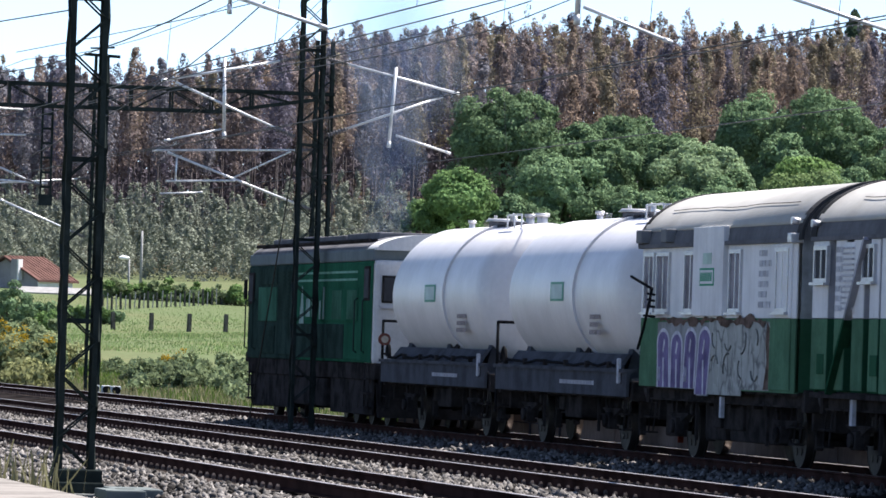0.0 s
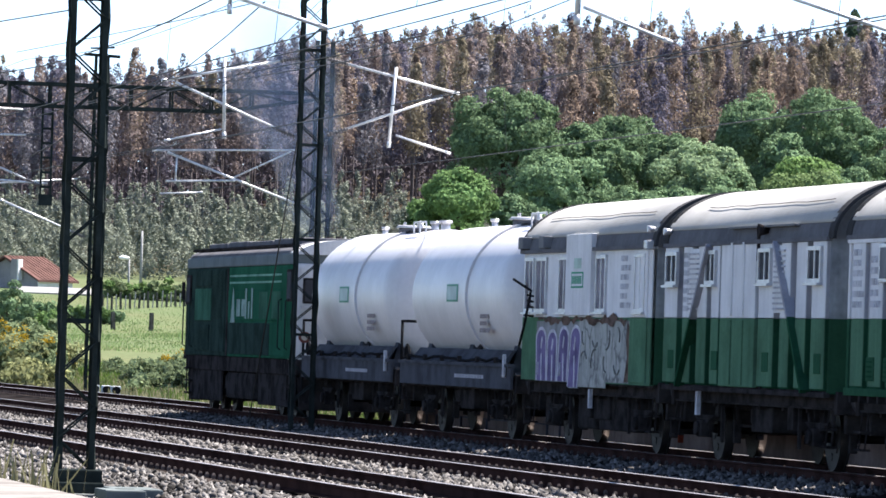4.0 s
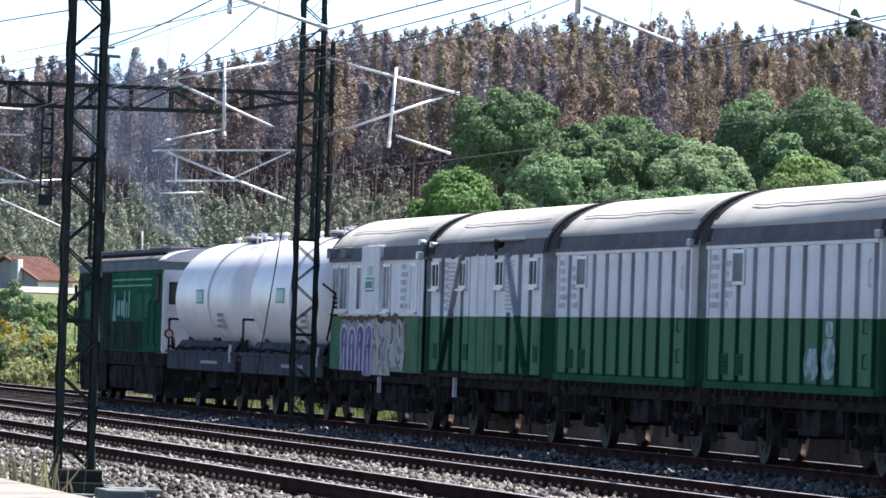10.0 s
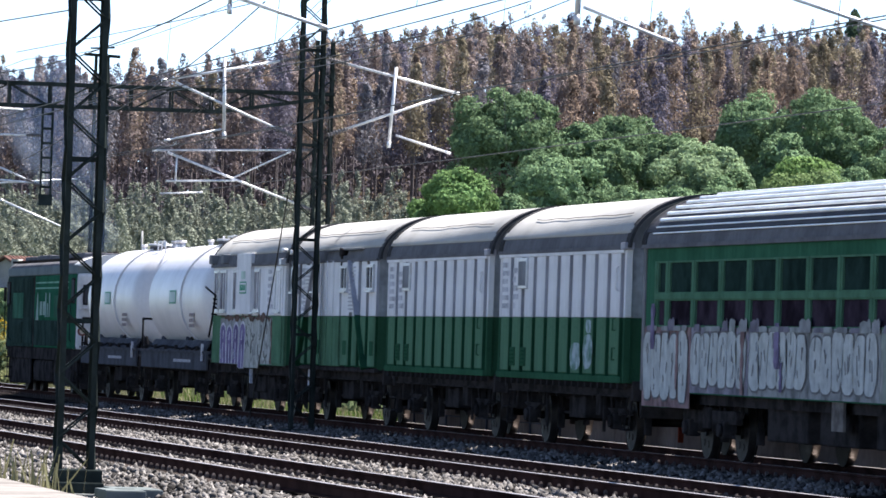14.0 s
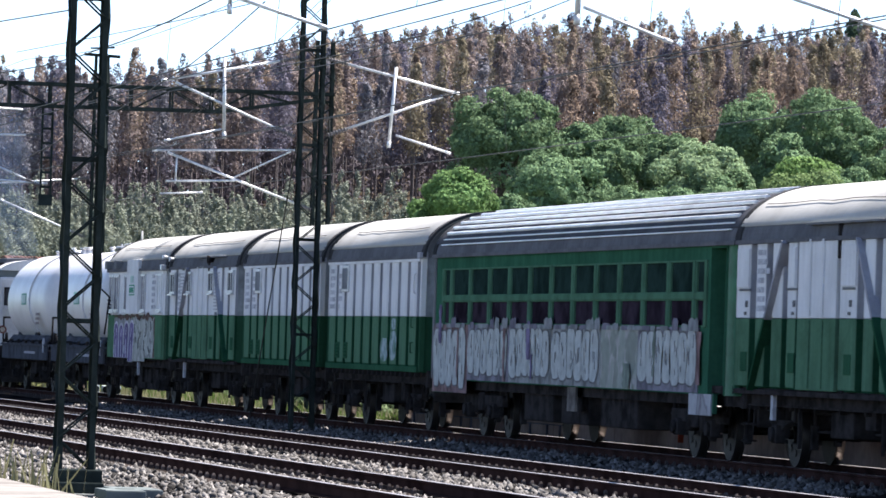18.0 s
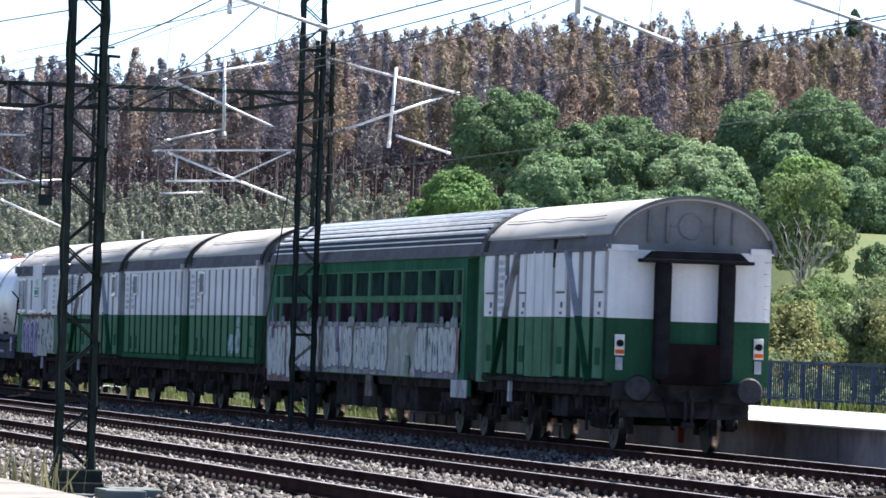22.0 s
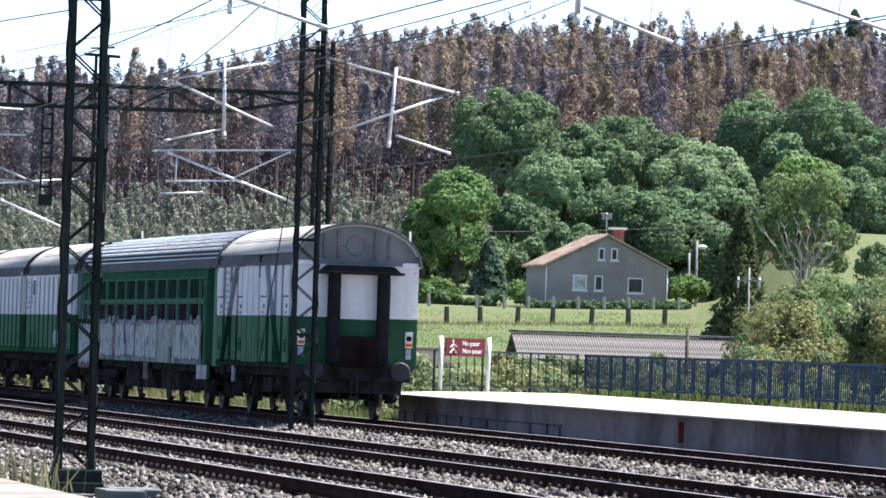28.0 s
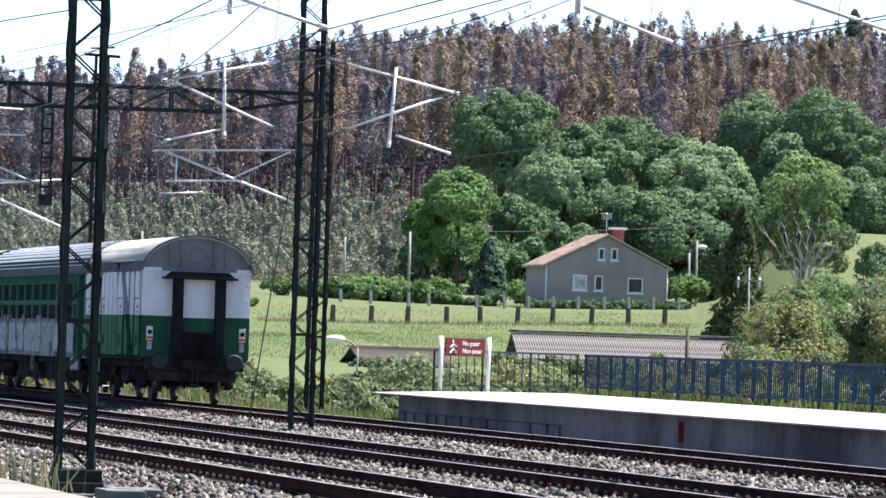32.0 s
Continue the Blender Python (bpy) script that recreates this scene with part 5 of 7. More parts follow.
for e in (-1, 1):
    bm = B()
    sweep(bm, [(-1.3, 0.18), (1.3, 0.18), (1.35, 0.9), (-1.35, 0.9)], e * (h - 0.05) - 0.05, e * (h - 0.05) + 0.05)
    part("snow_guard", bm, under, loco)
    bm = B()
    for z in (0.35, 0.65, 0.95):
        box(bm, e * (h - 0.7) - 0.25, e * (h - 0.7) + 0.25, -1.5, -1.36, z, z + 0.04)
    for d in (-0.25, 0.25):
        bar(bm, (e * (h - 0.7) + d, -1.44, 0.33), (e * (h - 0.7) + d, -1.44, 1.28), 0.03, 0.03)
    part("steps", bm, under, loco)

# ---- exhaust smoke: thin rigid puffs that rise and trail ----
sm = bpy.data.materials.new("exhaust_haze")
sm.use_nodes = True
n, l = sm.node_tree.nodes, sm.node_tree.links
df, tp, mx = n.new("ShaderNodeBsdfDiffuse"), n.new("ShaderNodeBsdfTransparent"), n.new("ShaderNodeMixShader")
df.inputs["Color"].default_value = (0.22, 0.285, 0.40, 1)
nz, rg2 = n.new("ShaderNodeTexNoise"), n.new("ShaderNodeMapRange")
nz.inputs["Scale"].default_value = 0.9
rg2.inputs["From Min"].default_value, rg2.inputs["From Max"].default_value = 0.25, 0.75
rg2.inputs["To Min"].default_value, rg2.inputs["To Max"].default_value = 0.03, 0.21
l.new(nz.outputs["Fac"], rg2.inputs["Value"])
# each puff thins out from its middle towards its rim
gtc_, gsp, gma, gsq, gmu = (n.new("ShaderNode" + k) for k in ("TexCoord", "SeparateXYZ", "Math", "Math", "Math"))
gma.operation, gsq.operation, gmu.operation = "MULTIPLY_ADD", "MULTIPLY", "MULTIPLY"
gma.inputs[1].default_value, gma.inputs[2].default_value = 2.0, -1.0
l.new(gtc_.outputs["Generated"], gsp.inputs[0]), l.new(gsp.outputs["X"], gma.inputs[0])
l.new(gma.outputs[0], gsq.inputs[0]), l.new(gma.outputs[0], gsq.inputs[1])
l.new(gsq.outputs[0], gmu.inputs[0]), l.new(rg2.outputs[0], gmu.inputs[1]), l.new(gmu.outputs[0], mx.inputs[0])
l.new(tp.outputs[0], mx.inputs[1]), l.new(df.outputs[0], mx.inputs[2]), l.new(mx.outputs[0], n["Material Output"].inputs["Surface"])
SMOKE = []
srg = random.Random(9)
for k in range(6):
    bm = B()
    r = 0.55 + 0.20 * k
    bmesh.ops.create_icosphere(bm, subdivisions=4, radius=1, matrix=Matrix.Diagonal((r, r * srg.uniform(0.9, 1.2), r * srg.uniform(1.1, 1.4), 1)))
    for fc in bm.faces:
        fc.smooth = True
    puff = solid("smoke_puff", bm, sm, "thin blue-grey exhaust haze over the locomotive", "smoke", pose(-120.55 + 1.8 - 18.77, FAR, 4.7 + 0.85 * k), group="exhaust smoke")
    puff.visible_shadow = False
    SMOKE.append((puff, k))

# ---- overhead line ----
steel = mat("mast_green_black", (0.030, 0.038, 0.036), 0.6, 0.2, var=0.25, scale=2.0, fine=18, bump=0.1)
zinc = mat("galvanised_tube", (0.72, 0.72, 0.73), 0.4, 0.35, var=0.15, scale=3, fine=25)
brown = mat("grey_porcelain", (0.20, 0.19, 0.19), 0.3, var=0.2, scale=6, fine=30)
wirem = mat("copper_wire", (0.06, 0.06, 0.058), 0.5, 0.5, var=0.1)


def lattice_mast(x, y, w, z1, label, z0=-0.35, step=0.41, plinth=True):
    """A square lattice mast of four angle-iron chords with zigzag bracing."""
    m = thing("catenary_mast", label, "mast", pose(x, y, 0), group="catenary masts")
    k, kx = w / 2, 0.10
    for sx in (-1, 1):
        for sy in (-1, 1):
            bm = B()
            box(bm, sx * kx - 0.045, sx * kx + 0.045, sy * k - 0.008, sy * k + 0.008, z0, z1)
            box(bm, sx * (kx + 0.045) - 0.008, sx * (kx + 0.045) + 0.008, min(sy * k, sy * (k - 0.062)), max(sy * k, sy * (k - 0.062)), z0, z1)
            part("chord", bm, steel, m)
    n = int((z1 - z0 - 0.4) / step)
    for face in range(4):
        for i in range(n):
            za, zb = z0 + 0.3 + i * step, z0 + 0.3 + (i + 1) * step
            s = 1 if i % 2 else -1
            if face < 2:
                xx = (kx + 0.06) * (1 if face else -1)
                a, b = (xx, -s * k, za), (xx, s * k, zb)
            else:
                yy = (k + 0.012) * (1 if face == 3 else -1)
                a, b = (-s * kx, yy, za), (s * kx, yy, zb)
            part("brace", bar(B(), a, b, 0.055, 0.02), steel, m)
    for z in np.arange(z0 + 2.2, z1, 2.05):
        bm = B()
        for sy in (-1, 1):
            box(bm, -kx, kx, sy * k - 0.01, sy * k + 0.01, z - 0.03, z + 0.03)
        for sx in (-1, 1):
            box(bm, sx * kx - 0.01, sx * kx + 0.01, -k, k, z - 0.03, z + 0.03)
        part("batten", bm, steel, m)
    if plinth:
        part("base_plate", box(B(), -k - 0.12, k + 0.12, -k - 0.12, k + 0.12, z0, z0 + 0.16, 0.02), steel, m)
        part("foundation", box(B(), -k - 0.3, k + 0.3, -k - 0.3, k + 0.3, z0 - 0.5, z0 + 0.02, 0.02), mat("foundation_concrete", (0.16, 0.17, 0.165), 0.9, var=0.25, fine=12), m)
    return m


def insulator(bm, p, q, n=7, r=0.065):
    p, q = Vector(p), Vector(q)
    d = (q - p) / n
    for i in range(n):
        tube(bm, p + d * i, p + d * (i + 0.55), r, r * 0.45, 10)
        tube(bm, p + d * (i + 0.55), p + d * (i + 1), r * 0.45, r * 0.45, 8)


def arm(m, name, p, q, r=0.028, ins=0.0):
    """A tube in the mast's space, with an insulator over its first ins metres."""
    p, q = Vector(p), Vector(q)
    d = (q - p).normalized()
    t = part(name, tube(B(), p + d * ins, q, r, seg=10), zinc, m)
    if ins:
        bm = B()
        insulator(bm, p, p + d * ins)
        part("insulator", bm, brown, t)
    part("clamp", tube(B(), q - d * 0.10, q + d * 0.03, r * 1.2, seg=10), zinc, t)
    return t


near_mast = lattice_mast(-81.0, 10.29, 0.46, 9.4, "dark green lattice catenary mast beside the near track")
part("foot_block", box(B(), -0.3, 0.3, -0.25, 0.33, -0.36, -0.03, 0.02), steel, near_mast)
o = Vector((0, -10.29, 0))
arm(near_mast, "drop_tube", o + Vector((-1, 12.26, 7.5)), o + Vector((-1, 12.24, 5.9)))
arm(near_mast, "steady_arm", o + Vector((-1, 12.30, 6.10)), o + Vector((-1, 13.5, 5.75)))
arm(near_mast, "top_tube", o + Vector((-0.3, 10.6, 7.7)), o + Vector((-1, 13.9, 7.2)), ins=0.4)
arm(near_mast, "strut", o + Vector((-0.3, 10.6, 6.3)), o + Vector((-1, 13.3, 7.15)), ins=0.4)
main = lattice_mast(-137.0, 22.3, 0.5, 10.2, "dark lattice catenary mast with arms over two tracks", step=0.43)
o = Vector((0, -22.3, 0))
arm(main, "top_tube", o + Vector((0, 22.64, 7.83)), o + Vector((0, 25.52, 7.19)), ins=0.45)
arm(main, "strut", o + Vector((0, 22.69, 6.18)), o + Vector((0, 25.15, 7.10)), ins=0.45)
arm(main, "drop_tube", o + Vector((0, 24.14, 7.70)), o + Vector((0, 24.03, 5.99)), r=0.038)
arm(main, "steady_arm", o + Vector((0, 24.18, 6.23)), o + Vector((0, 25.37, 5.89)), r=0.024)
arm(main, "top_tube", o + Vector((0, 22.02, 7.83)), o + Vector((0, 19.05, 7.22)), ins=0.45)
arm(main, "strut", o + Vector((0, 21.95, 6.12)), o + Vector((0, 19.36, 7.18)), ins=0.45)
arm(main, "drop_tube", o + Vector((0, 20.38, 7.76)), o + Vector((0, 20.42, 6.05)), r=0.038)
arm(main, "steady_arm", o + Vector((0, 20.36, 6.22)), o + Vector((0, 19.15, 5.93)), r=0.024)
part("stay_cable", tube(B(), o + Vector((-0.1, 22.12, 6.6)), o + Vector((-6.9, 22.2, -0.35)), 0.015, seg=6), wirem, main, "black stay cable to the ground")
side = lattice_mast(-82.0, 22.3, 0.5, 10.2, "dark lattice catenary mast beyond the middle track")
arm(side, "strut", o + Vector((0, 21.95, 5.75)), o + Vector((0, 19.3, 6.5)), ins=0.5)
arm(side, "top_tube", o + Vector((0, 21.95, 7.7)), o + Vector((0, 16.6, 7.2)), ins=0.45)
arm(side, "drop_tube", o + Vector((0, 16.85, 7.5)), o + Vector((0, 16.82, 5.95)), r=0.038)
arm(side, "steady_arm", o + Vector((0, 16.9, 6.16)), o + Vector((0, 18.07, 5.75)), r=0.026)

portal = lattice_mast(-166.0, 27.35, 0.46, 9.6, "dark lattice portal over the tracks on two posts", step=0.36)
portal.name = "catenary_portal"
o = Vector((0, -27.35, 0))
for y in (10.3,):
    for sx in (-1, 1):
        for sy in (-1, 1):
            part("chord", box(B(), sx * 0.23 - 0.045, sx * 0.23 + 0.045, y - 27.35 + sy * 0.23 - 0.04, y - 27.35 + sy * 0.23 + 0.04, -0.4, 8.6), steel, portal)
for sx in (-0.22, 0.22):
    part("beam_chord", bar(B(), o + Vector((sx, 10.3, 8.17)), o + Vector((sx, 27.6, 8.2)), 0.09, 0.09), steel, portal)
    part("beam_chord", bar(B(), o + Vector((sx, 10.3, 7.56)), o + Vector((sx, 24.6, 7.64)), 0.09, 0.09), steel, portal)
    part("beam_chord", bar(B(), o + Vector((sx, 24.6, 7.64)), o + Vector((sx, 27.2, 8.06)), 0.09, 0.09), steel, portal)
    i = 0
    for y in np.arange(10.6, 26.5, 1.06):
        lo = 7.6 if y < 24.6 else 7.64 + (y - 24.6) * 0.16
        lo2 = 7.6 if y + 1.06 < 24.6 else 7.64 + (y + 1.06 - 24.6) * 0.16
        part("beam_post", bar(B(), o + Vector((sx, y, lo)), o + Vector((sx, y, 8.17)), 0.05, 0.05), steel, portal)
        a, b = ((y, lo), (y + 1.06, 8.17)) if i % 2 else ((y, 8.17), (y + 1.06, lo2))
        part("beam_brace", bar(B(), o + Vector((sx, a[0], a[1])), o + Vector((sx, b[0], b[1])), 0.055, 0.03), steel, portal)
        i += 1
for sy in (-0.13, 0.13):
    part("drop_post", bar(B(), o + Vector((0, 20.1 + sy, 7.6)), o + Vector((0, 20.1 + sy, 5.05)), 0.07, 0.05), steel, portal)
for k in range(7):
    part("drop_batten", box(B(), -0.02, 0.02, 20.0 - 27.35, 20.22 - 27.35, 5.1 + k * 0.38, 5.16 + k * 0.38), steel, portal)
part("drop_foot", box(B(), -0.05, 0.05, 19.93 - 27.35, 20.28 - 27.35, 5.03, 5.32), steel, portal)
arm(portal, "top_tube", o + Vector((0, 27.1, 6.73)), o + Vector((0, 22.9, 6.57)), ins=0.45)
arm(portal, "strut", o + Vector((0, 27.1, 5.17)), o + Vector((0, 23.3, 6.52)), r=0.033, ins=0.45)
arm(portal, "drop_tube", o + Vector((0, 23.52, 6.4)), o + Vector((0, 23.5, 5.75)), r=0.024)
arm(portal, "register_tube", o + Vector((0, 23.25, 5.78)), o + Vector((0, 25.05, 5.86)))
arm(portal, "brace_tube", o + Vector((0, 25.0, 5.92)), o + Vector((0, 26.5, 6.66)), r=0.022)
arm(portal, "steady_arm", o + Vector((0, 23.1, 5.45)), o + Vector((0, 24.2, 5.52)), r=0.022)
arm(portal, "top_tube", o + Vector((0, 19.95, 6.85)), o + Vector((0, 16.6, 6.8)), ins=0.4)
arm(portal, "strut", o + Vector((0, 19.95, 5.55)), o + Vector((0, 17.0, 6.75)), ins=0.4)
arm(portal, "register_tube", o + Vector((0, 20.15, 5.60)), o + Vector((0, 17.3, 5.72)))
arm(portal, "spreader", o + Vector((0, 19.45, 7.50)), o + Vector((0, 17.0, 7.55)))
far_mast = lattice_mast(-211.0, 27.3, 0.46, 11.0, "distant dark lattice catenary mast with a top arm", step=0.5)
o = Vector((0, -27.3, 0))
part("top_arm", bar(B(), o + Vector((0, 26.7, 11.0)), o + Vector((0, 27.9, 10.95)), 0.1, 0.1), steel, far_mast)
part("top_arm", bar(B(), o + Vector((0, 26.9, 11.2)), o + Vector((0, 27.7, 11.25)), 0.06, 0.06), steel, far_mast)
arm(far_mast, "strut", o + Vector((0, 26.9, 4.95)), o + Vector((0, 24.1, 6.08)), r=0.038, ins=0.5)
arm(far_mast, "top_tube", o + Vector((0, 27.0, 6.9)), o + Vector((0, 23.6, 6.6)), ins=0.4)


def wire(name, pts, r, label):
    return solid(name, path_tube(B(), pts, r, 5), wirem, label, "wire")


HANG = (-27.0, -82.0, -137.0, -192.0, -247.0, -302.0)
for yc, sag, stag in ((25.45, 0.10, 0.12), (19.05, 0.10, 0.1), (NEAR + 0.25, 0.75, 0.1)):
    def zm(x):
        i = min(max([k for k in range(len(HANG) - 1) if HANG[k] >= x] or [0]), len(HANG) - 2)
        u = (HANG[i] - x) / 55.0
        return 7.22 - 4 * sag * u * (1 - u)
    run = list(np.arange(-27, -303, -5.5))
    wire("messenger_wire", [(x, yc, zm(x)) for x in run], 0.012, "dark messenger wire hung along the track")
    wire("contact_wire", [(x, yc + stag * math.cos(math.pi * (x + 27) / 55), 5.78) for x in run[::5]] + [(-302.0, yc, 5.78)], 0.010, "taut contact wire above the track")
    for x in run[1::2]:
        wire("dropper", [(x, yc, zm(x)), (x, yc + stag * math.cos(math.pi * (x + 27) / 55), 5.78)], 0.005, "thin dropper between the two wires")
wire("feeder_wire", [(x, 10.3, 6.1 - 0.026 * (x + 91.1)) for x in np.arange(-83, -140, -8)], 0.010, "dark feeder wire along the masts")
wire("feeder_wire", [(x, 22.3, 9.9 - 0.5 * math.sin(math.pi * ((-x - 82) % 55) / 55)) for x in np.arange(-60, -300, -5)], 0.010, "dark feeder wire along the masts")
# crossover wires between the tracks
wire("crossover_wire", [(-84.0, 16.6, 6.32), (-91.5, 16.6, 6.20), (-99.4, 16.6, 6.20), (-137.0, 16.8, 6.5)], 0.009, "dark crossover wire between two tracks")
wire("crossover_wire", [(-88.2, 18.0, 6.60), (-93.6, 18.0, 6.42), (-102.8, 18.0, 6.40), (-137.0, 18.3, 6.8)], 0.009, "dark crossover wire between two tracks")
wire("anchor_wire", [(-103.3, 16.0, 7.20), (-107.5, 16.0, 6.80), (-111.4, 16.0, 6.50), (-120.6, 16.0, 6.0), (-137.0, 16.1, 5.4)], 0.011, "dark wire slanting down to the track")
for dy in (0.0, 0.14):
    wire("anchor_wire", [(-97.5, 15.98 + dy, 6.95), (-102.5, 16.0 + dy, 6.42), (-112.0, 16.0 + dy, 5.6)], 0.006, "thin wire pair slanting to the track")
wire("messenger_wire", [(-91.0, 13.9, 6.5), (-98.0, 13.9, 6.58), (-105.8, 13.9, 6.70), (-120.0, 13.9, 6.95)], 0.008, "thin second messenger wire over the near track")

# ---- platform fittings ----
fenceblue = mat("fence_blue", (0.04, 0.06, 0.098), 0.5, var=0.2, scale=2.5, fine=20, bump=0.1)
fencegreen = mat("fence_green_grey", (0.05, 0.075, 0.08), 0.5, var=0.2, scale=2.5, fine=20)
fence = thing("platform_fence", "blue painted steel railing along the platform back", "fence")
fx0, fx1, fy = -164.9, -100.0, 34.35
for z in (0.76, 1.58):
    part("rail", box(B(), fx0, fx1, fy - 0.025, fy + 0.025, z - 0.025, z + 0.035, 0.008), fenceblue, fence)
bm = B()
box(bm, -0.04, 0.04, -0.025, 0.025, PZ, 1.62)
post = shared("post", bm, fenceblue)
bm = B()
box(bm, -0.013, 0.013, -0.013, 0.013, 0.76, 1.58)
thinbar = shared("bar", bm, fenceblue)
x = fx0
while x < fx1:
    put("post", post, fence, x, fy)
    for k in range(1, 8):
        if x < -122:
            put("bar", thinbar, fence, x + k * 0.2, fy)
    x += 1.6
f2 = thing("end_fence", "thin dark railing closing the platform end", "fence")
pa, pb = Vector((-166.2, 34.4, 0)), Vector((-163.2, 30.0, 0))
for z in (0.70, 1.60):
    part("rail", bar(B(), pa + Vector((0, 0, z)), pb + Vector((0, 0, z)), 0.045, 0.045), fencegreen, f2)
for k in range(19):
    p = pa.lerp(pb, k / 18)
    w_ = 0.05 if k % 6 == 0 else 0.024
    part("post" if k % 6 == 0 else "bar", bar(B(), p + Vector((0, 0, PZ - 0.05 if k % 6 == 0 else 0.70)), p + Vector((0, 0, 1.6)), w_, w_), fencegreen, f2)
sign = thing("platform_sign", "maroon no-passing sign on two white posts", "sign", pose(-160.8, 30.35, PZ))
d = Vector((-3.3, 1.86, 0)) * 0.5
for s in (-1, 1):
    part("post", tube(B(), d * s, d * s + Vector((0, 0, 1.40)), 0.055, seg=14), mat("sign_post_white", (0.72, 0.72, 0.72), 0.4, var=0.08), sign)
maroon = mat("sign_maroon", (0.0892, 0.0252, 0.0323), 0.5, var=0.1, scale=4, fine=20)
ang = math.degrees(math.atan2(-d.x, d.y))
board = part("board", box(B(), -0.02, 0.02, -1.55, 1.55, 0.90, 1.36, 0.008), maroon, sign)
board.rotation_euler = (0, 0, radians(ang))
textm = mat("sign_lettering", (0.50, 0.46, 0.46), 0.5, var=0.05)
for i, line in enumerate(("No pasar", "Non pasar")):
    cu = bpy.data.curves.new("lettering", "FONT")
    cu.body, cu.size, cu.extrude, cu.space_character = line, 0.175, 0.004, 1.0
    cu.materials.append(textm)
    ob = new("lettering", cu)
    ob.parent = board
    ob.matrix_basis = Matrix.Translation((0.028, -0.30, 1.17 - 0.19 * i)) @ Matrix(((0, 0, 1), (1, 0, 0), (0, 1, 0))).to_4x4() @ Matrix.Diagonal((2.1, 1, 1, 1))
bm = B()
tube(bm, (0.03, -1.05, 1.27), (0.035, -1.05, 1.27), 0.05, seg=12)
for p, q in (((-1.05, 1.22), (-1.05, 1.10)), ((-1.05, 1.10), (-1.28, 0.98)), ((-1.05, 1.10), (-0.85, 0.98)), ((-1.05, 1.20), (-1.28, 1.12)), ((-1.05, 1.20), (-0.80, 1.14))):
    bar(bm, (0.03, *p), (0.03, *q), 0.07, 0.01)
part("pictogram", bm, textm, board, "white walking pictogram")
bm = B()
box(bm, -0.03, 0.03, -0.07, 0.07, -0.19, 0.19, 0.01)
solid("wall_box", bm, mat("box_red_brown", (0.22, 0.05, 0.035), 0.6, var=0.25), "small red-brown box on the platform wall", "box", pose(-116.9, 26.22, 0.23))
conduit = thing("wall_conduit", "thin dark conduit with uprights along the platform wall", "pipe", kind="")
condm = mat("conduit_blue_grey", (0.085, 0.10, 0.14), 0.6, var=0.2)
part("conduit", tube(B(), (-147, 26.22, 0.16), (-128, 26.22, 0.16), 0.012, seg=6), condm, conduit)
for x in (-143.4, -142.2, -141.0, -139.2, -138.0, -136.2, -131.4, -129.6, -128.3, -146.2, -145.0):
    part("upright", box(B(), x - 0.03, x + 0.03, 26.21, 26.25, -0.1, 0.17), condm, conduit)
for x in np.arange(-147, -60, 6.0):
    part("joint", box(B(), x - 0.008, x + 0.008, 26.240, 26.252, -0.6, PZ - 0.1), wallmat, plat)
# near kerb at the foot of the near mast
kerb = mat("kerb_concrete", (0.216, 0.201, 0.186), 0.9, var=0.2, scale=1.2, fine=12, bump=0.25)
solid("near_platform_edge", slab(B(), [(-200, 4), (40, 4), (40, 9.12), (-200, 9.12)], -0.6, -0.12), kerb, "pale concrete edge strip of the near platform", "platform", kind="structure")
for dx, dy, lx, ly in ((0.95, 0.35, 0.55, 0.25), (0.1, 0.62, 0.6, 0.3)):
    solid("cable_cover", box(B(), -lx, lx, -ly, ly, -0.06, 0.06, 0.02), mat("cover_slate", (0.14, 0.16, 0.16), 0.8, var=0.2), "flat slate-grey cable cover slab", "cover slab", pose(-81.0 + dx + 1.6, 10.2 + dy, -0.27))
# dwarf signals
for x, y in ((-206.0, 26.75), (-204.6, 26.95), (-203.4, 27.1)):
    s = thing("dwarf_signal", "small ground signal with two dark lenses", "signal", pose(x, y, -0.38), group="ground signals")
    part("case", box(B(), -0.1, 0.1, -0.16, 0.16, 0.02, 0.50, 0.03), mat("signal_case_grey", (0.6, 0.62, 0.62), 0.5, var=0.15), s)
    part("lens_hood", tube(B(), (0.1, 0, 0.36), (0.28, 0, 0.36), 0.13, seg=14), rubber, s)
    part("lens_hood", tube(B(), (0.1, 0, 0.14), (0.28, 0, 0.14), 0.08, seg=14), rubber, s)
solid("stone_marker", box(B(), -0.08, 0.08, -0.08, 0.08, 0, 0.14, 0.03), mat("marker_white", (0.7, 0.7, 0.68), 0.7), "small white painted stone marker by the rail", "marker", pose(-152, 19.9 + 1.0, -0.3))


